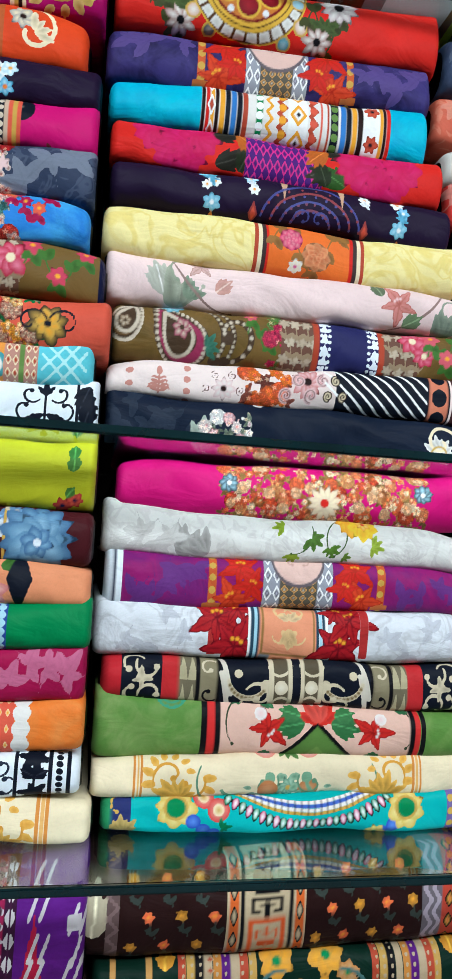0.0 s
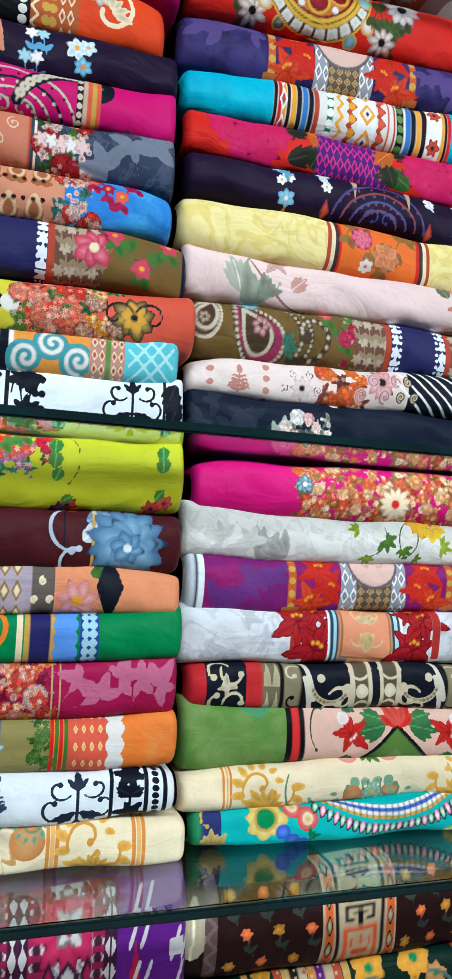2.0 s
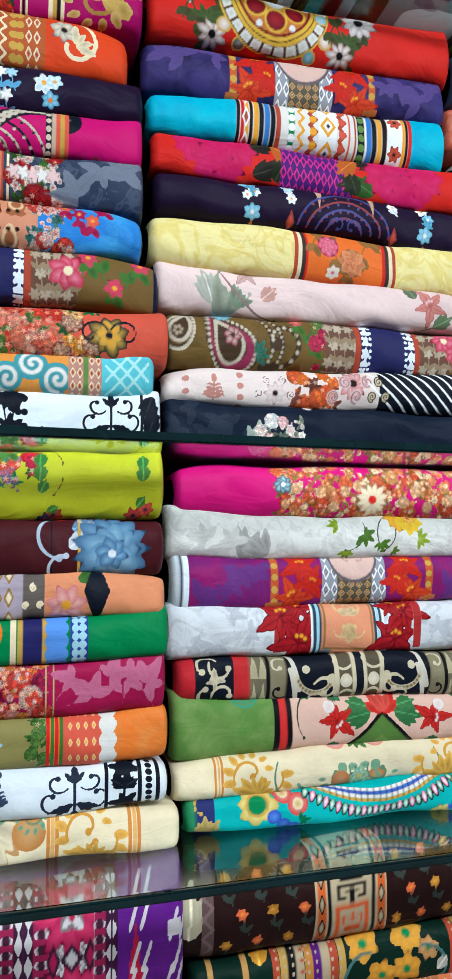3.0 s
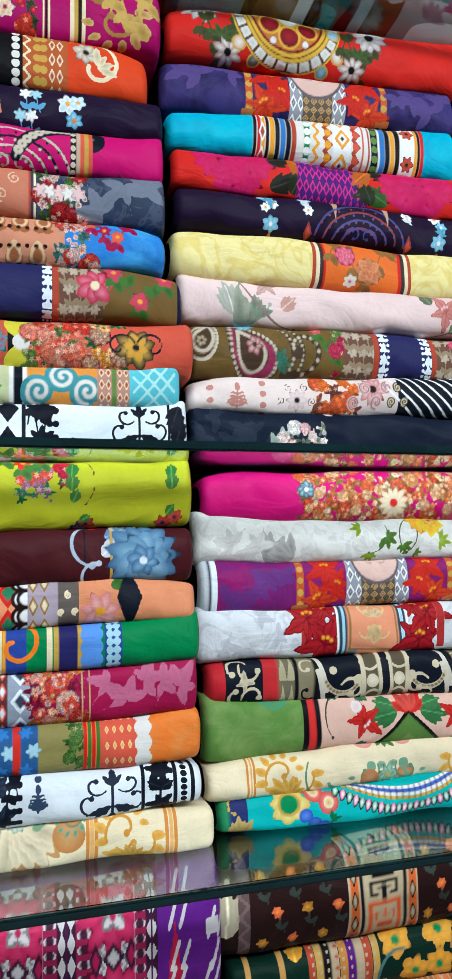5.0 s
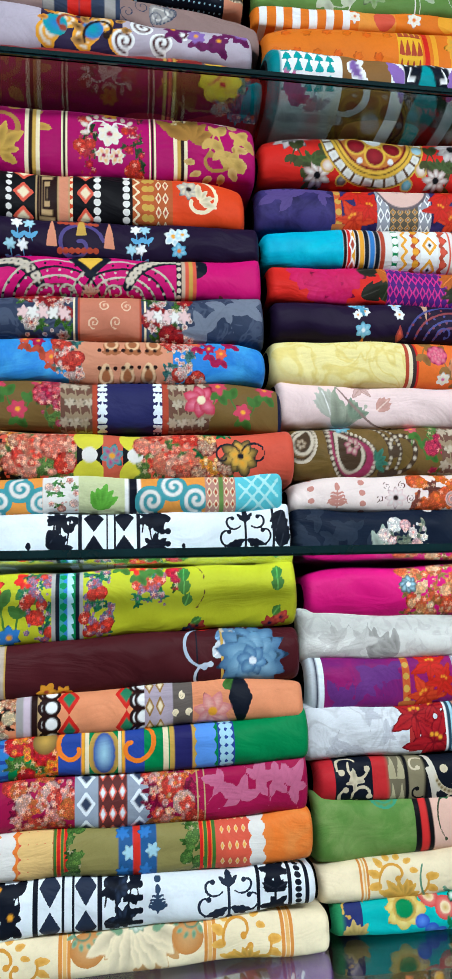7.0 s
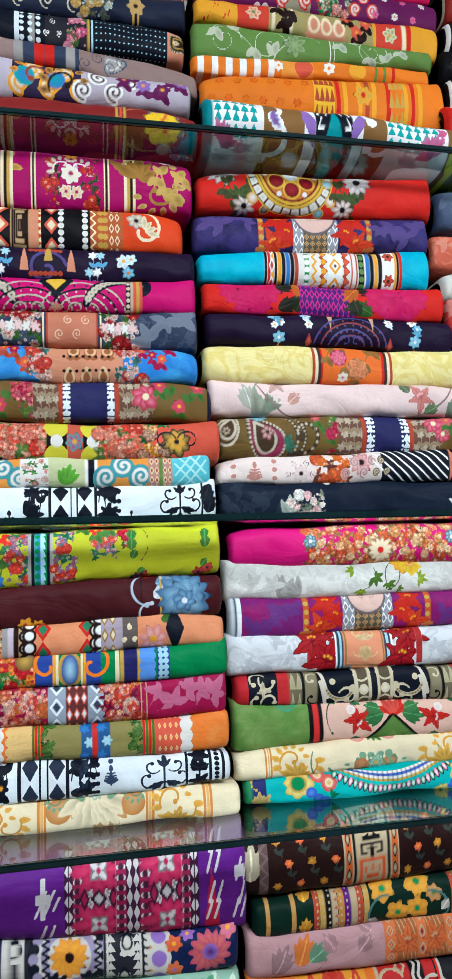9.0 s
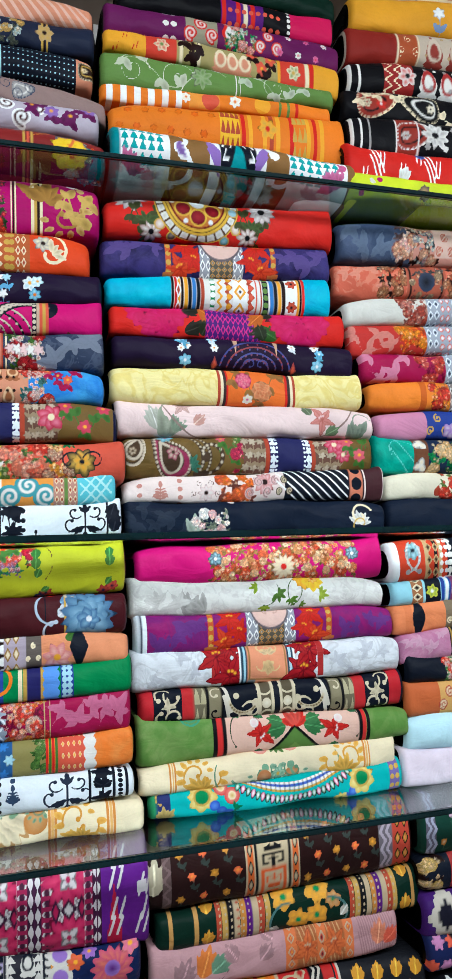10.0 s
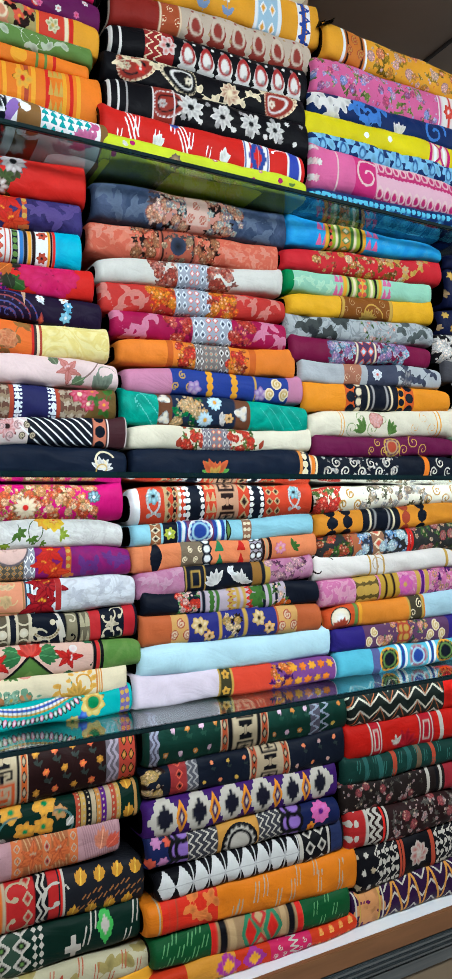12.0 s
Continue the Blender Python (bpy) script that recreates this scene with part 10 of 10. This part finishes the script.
fabric((0.451, 0.887, 1.0516, 1.1065, 1.0430, 1.1119, 0.788), "blue-black folded fabric with orange sprigs and key panel", INK,
       prints=[(bouquet,0.003,0.072,[GOLD,BONE,TAN],BROWN,4,0.3),
               (band,0.110,0.186,(0.3,0.03,0.03)),
               (diamonds,0.131,0.170,CORAL,BLACK,1,4),
               (band,0.186,0.237,(0.09,0.09,0.11)),
               (zigzag,0.186,0.237,GREY,5,0.05,2),
               (scatter,0.243,0.478,(0.72,0.2,0.1),GOLD,3,2,0.085,(0.02,0.03,0.03),AMBER),
               (band,0.484,0.685,BONE),
               (band,0.490,0.517,(0.4,0.06,0.02)),
               (diamonds,0.490,0.517,BLACK,BONE,1,4),
               (keys,0.530,0.636,0.0,1.0,BLACK,BONE),
               (band,0.650,0.679,(0.4,0.06,0.02)),
               (diamonds,0.650,0.679,BLACK,BONE,1,4)] + [(scatter,0.698,0.951,(0.72,0.2,0.1),(0.5,0.3,0.3),3,2,0.085,(0.02,0.03,0.03),AMBER)], group="fabrics stacked on the white cabinet top", fine=0)
fabric((0.450, 0.865, 0.9823, 1.0537, 0.9832, 1.0475, 0.788), "purple folded fabric with white and orange ikat diamonds", (0.045,0.011,0.120),
       prints=[(ikat,0.005,0.965,ECRU,(0.01,0.01,0.02),6,0.52,0.46),
               (diamonds,0.130,0.190,(0.75,0.26,0.02),(0.03,0.01,0.08),1,1,0.9,0.16,0.84,(0.6,0.5,0.4)),
               (diamonds,0.290,0.350,(0.75,0.26,0.02),(0.03,0.01,0.08),1,1,0.9,0.16,0.84,(0.6,0.5,0.4)),
               (diamonds,0.450,0.510,(0.75,0.26,0.02),(0.03,0.01,0.08),1,1,0.9,0.16,0.84,(0.6,0.5,0.4)),
               (diamonds,0.610,0.670,(0.75,0.26,0.02),(0.03,0.01,0.08),1,1,0.9,0.16,0.84,(0.6,0.5,0.4)),
               (diamonds,0.770,0.830,(0.75,0.26,0.02),(0.03,0.01,0.08),1,1,0.9,0.16,0.84,(0.6,0.5,0.4))], group="fabrics stacked on the white cabinet top", fine=0)
fabric((0.452, 0.863, 0.9312, 0.9844, 0.9298, 0.9853, 0.788), "navy folded fabric with black-white suns and orange squares", (0.009,0.015,0.068),
       prints=[(scatter,0.000,0.113,(0.5,0.2,0.4),CORAL,2,2,0.2),
               (band,0.121,0.191,(0.55,0.26,0.05)),
               (dots,0.127,0.185,VIOLET,2,3,0.14,BLACK),
               (band,0.191,0.335,(0.04,0.04,0.05)),
               (zigzag,0.191,0.262,ECRU,5,0.045,2),
               (zigzag,0.262,0.335,ECRU,5,0.045,2),
               (band,0.335,0.540,(0.55,0.26,0.05)),
               (medallion,0.444,0.35,0.42,[BLACK,ECRU,BLACK,ECRU],16),
               (band,0.540,0.672,(0.04,0.04,0.05)),
               (zigzag,0.540,0.605,ECRU,5,0.045,2),
               (zigzag,0.605,0.672,ECRU,5,0.045,2),
               (band,0.676,0.758,(0.55,0.26,0.05)),
               (dots,0.682,0.751,VIOLET,2,3,0.14,BLACK)] + [(flower,0.881,0.6,0.4,(0.6,0.1,0.3),(0.6,0.16,0.5),PURPLE,9),
               (flower,0.828,0.3,0.2,ORANGE,AMBER,RED)], group="fabrics stacked on the white cabinet top", fine=0)
fabric((0.468, 0.879, 0.8768, 0.9291, 0.8705, 0.9284, 0.788), "black folded fabric with white geometric triangles", BLACK,
       prints=[(band,-0.061,-0.006,(0.25,0.02,0.01)),
               (triangles,0.005,0.714,(0.62,0.62,0.61),9,1,0.50,0.98),
               (triangles,0.005,0.714,(0.62,0.62,0.61),9,1,0.50,0.02),
               (lines,0.045,0.754,[(0.5,0.5,0.5)]*9,0.035),
               (band,0.005,0.714,(0.5,0.5,0.5),0.485,0.505),
               (lines,0.714,0.748,[ECRU],0.3),
               (diamonds,0.748,0.883,ECRU,BLACK,2,3,0.9),
               (lines,0.883,0.905,[ECRU],0.3),
               (band,0.909,0.975,(0.02,0.03,0.09))], group="fabrics stacked on the white cabinet top", fine=0)
fabric((0.447, 0.905, 0.8211, 0.8840, 0.7937, 0.8662, 0.788), "orange folded fabric with red end and cream dashes", (0.72,0.19,0.012),
       prints=[(lines,0.030,0.057,[None,BONE,BONE],0.3),
               (band,0.062,0.303,(0.68,0.03,0.015)),
               (vine,0.170,0.290,(0.75,0.2,0.05),(),7,0.5,0.2,0.24),
               (lines,0.088,0.134,[BRICK,None,BRICK],0.2),
               (dashes,0.317,0.936,BONE,6,0.4,0.2,0.8),
               (dashes,0.331,0.953,BONE,5,0.4,0.3,0.9)], group="fabrics stacked on the white cabinet top", fine=0)
fabric((0.459, 0.883, 0.7586, 0.8193, 0.7387, 0.8007, 0.788), "green folded fabric with red woven band", (0.006,0.075,0.022),
       prints=[(dashes,0.013,0.236,(0.1,0.3,0.12),10,0.2),
               (band,0.265,0.720,(0.32,0.2,0.1)),
               (lines,0.259,0.726,[RED,BLACK,TAN,None,None,GREEN,None,None,TAN,BLACK,RED],0.35),
               (diamonds,0.399,0.618,(0.03,0.2,0.1),RED,2,1,0.9),
               (diamonds,0.460,0.544,(0.5,0.03,0.03),TAN,1,2,0.9),
               (dashes,0.733,0.940,(0.1,0.3,0.12),6,0.2)], group="fabrics stacked on the white cabinet top", fine=0)
fabric((0.457, 0.901, 0.7155, 0.7606, 0.7155, 0.7389, 0.788), "red-orange folded fabric with purple and white border", (0.562,0.038,0.011),
       prints=[(buta,0.013,0.143,(0.75,0.35,0.08),RED,3,1,0.3),
               (band,0.143,0.365,(0.6,0.25,0.03)),
               (ikat,0.266,0.512,(0.35,0.03,0.25),AMBER,2),
               (band,0.527,0.729,(0.55,0.02,0.1)),
               (scroll,0.542,0.610,ECRU,None,3,0.1,0.3),
               (zigzag,0.619,0.666,ECRU,5,0.08),
               (scroll,0.666,0.729,ECRU,None,3,0.1,0.3),
               (buta,0.746,0.962,(0.75,0.35,0.08),(0.7,0.1,0.02),4,2,0.2)], group="fabrics stacked on the white cabinet top", fine=0)
# stack on the white cabinet top
fabric((0.899, 1.216, 1.1091, 1.1840, 1.1065, 1.1840, 0.788), "black folded fabric with green and cream ikat zigzags", (0.015,0.022,0.019),
       prints=[(zigzag,-0.009,0.805,(0.6,0.56,0.46),5,0.055,4,False),
               (zigzag,-0.009,0.805,(0.45,0.12,0.04),5,0.03,2,False),
               (band,0.816,0.956,(0.65,0.015,0.01))], group="fabrics stacked on the white cabinet top", fine=0)
fabric((0.886, 1.211, 1.0419, 1.1106, 1.0442, 1.1120, 0.788), "bright red folded fabric with maroon and white motifs", (0.488,0.011,0.007),
       prints=[(band,0.184,0.283,(0.4,0.01,0.02)),
               (frames,0.189,0.278,ECRU,2,0.05),
               (leaves,0.477,0.2,0.6,(0.4,0.01,0.02),6,1.57,2.4),
               (leaves,0.399,0.3,0.4,ECRU,3,1.57,1.5),
               (band,0.593,0.733,(0.4,0.01,0.02)),
               (frames,0.603,0.722,ECRU,2,0.05),
               (lines,0.772,0.827,[ECRU],0.3)], group="fabrics stacked on the white cabinet top", fine=0)
fabric((0.875, 1.207, 0.9947, 1.0457, 0.9957, 1.0469, 0.788), "dark green folded fabric with woven stripes", (0.007,0.038,0.030),
       prints=[(lines,0.146,0.540,[(0.02,0.1,0.09),None,(0.02,0.1,0.09),None,BRICK,None,(0.02,0.1,0.09)],0.3),
               (lines,0.566,0.750,[(0.15,0.1,0.06),None,BRICK],0.3),
               (dashes,0.006,0.941,(0.03,0.13,0.11),14,0.3)], group="fabrics stacked on the white cabinet top", fine=0)
fabric((0.872, 1.203, 0.9391, 0.9971, 0.9341, 0.9984, 0.788), "brown-black folded fabric with small red leaves", (0.015,0.010,0.009),
       prints=[(bouquet,0.006,0.644,[(0.2,0.03,0.04),(0.3,0.1,0.1),GREY],(0.08,0.07,0.06),16,0.18),
               (lines,0.670,0.815,[ECRU,None,BLACK,ECRU],0.3),
               (band,0.831,0.958,(0.3,0.02,0.03))], group="fabrics stacked on the white cabinet top", fine=0)
fabric((0.881, 1.198, 0.8643, 0.9390, 0.8650, 0.9368, 0.788), "dark folded fabric with red leaves and cream stripes", (0.022,0.009,0.009),
       prints=[(band,-0.008,0.162,(0.4,0.02,0.02)),
               (dots,-0.004,0.088,ECRU,2,4,0.06),
               (zigzag,0.162,0.262,ECRU,5,0.08,2),
               (lines,0.262,0.323,[RED,ECRU],0.3),
               (band,0.137,0.162,ECRU),
               (bouquet,0.339,0.939,[(0.25,0.03,0.04),(0.4,0.15,0.15),GREY],(0.1,0.09,0.08),14,0.2)], group="fabrics stacked on the white cabinet top", fine=0)
fabric((0.900, 1.193, 0.7772, 0.8638, 0.7885, 0.8703, 0.788), "black folded fabric with white dots and diamonds", BLACK,
       prints=[(scatter,-0.010,0.150,ECRU,BONE,2,3,0.09),
               (zigzag,0.150,0.371,ECRU,4,0.03,3),
               (dots,0.177,0.371,ECRU,5,6,0.04),
               (lines,0.371,0.427,[BRICK,BRICK],0.35),
               (flower,0.554,0.5,0.34,ECRU,(0.4,0.05,0.05),ECRU,8),
               (lines,0.672,0.720,[BRICK],0.4),
               (zigzag,0.720,0.934,ECRU,4,0.03,3),
               (dots,0.720,0.934,ECRU,5,6,0.04)], group="fabrics stacked on the white cabinet top", fine=0)
fabric((0.885, 1.188, 0.7155, 0.7848, 0.7155, 0.7912, 0.788), "violet folded fabric with orange and white ikat zigzags", (0.026,0.007,0.038),
       prints=[(band,0.052,0.233,(0.12,0.01,0.07)),
               (vine,0.077,0.212,(0.6,0.26,0.1),(),7,0.5,0.2,0.36),
               (lines,0.016,0.275,[ECRU,GOLD,None,None,None,None,GOLD,ECRU],0.2),
               (zigzag,0.275,0.937,ECRU,4,0.05,3,False),
               (zigzag,0.275,0.937,(0.6,0.26,0.05),4,0.07,1,False)], group="fabrics stacked on the white cabinet top", fine=0)
knotted_end(mustard_roll, (0.925, 0.835, 2.612), cloth_material(AMBER))
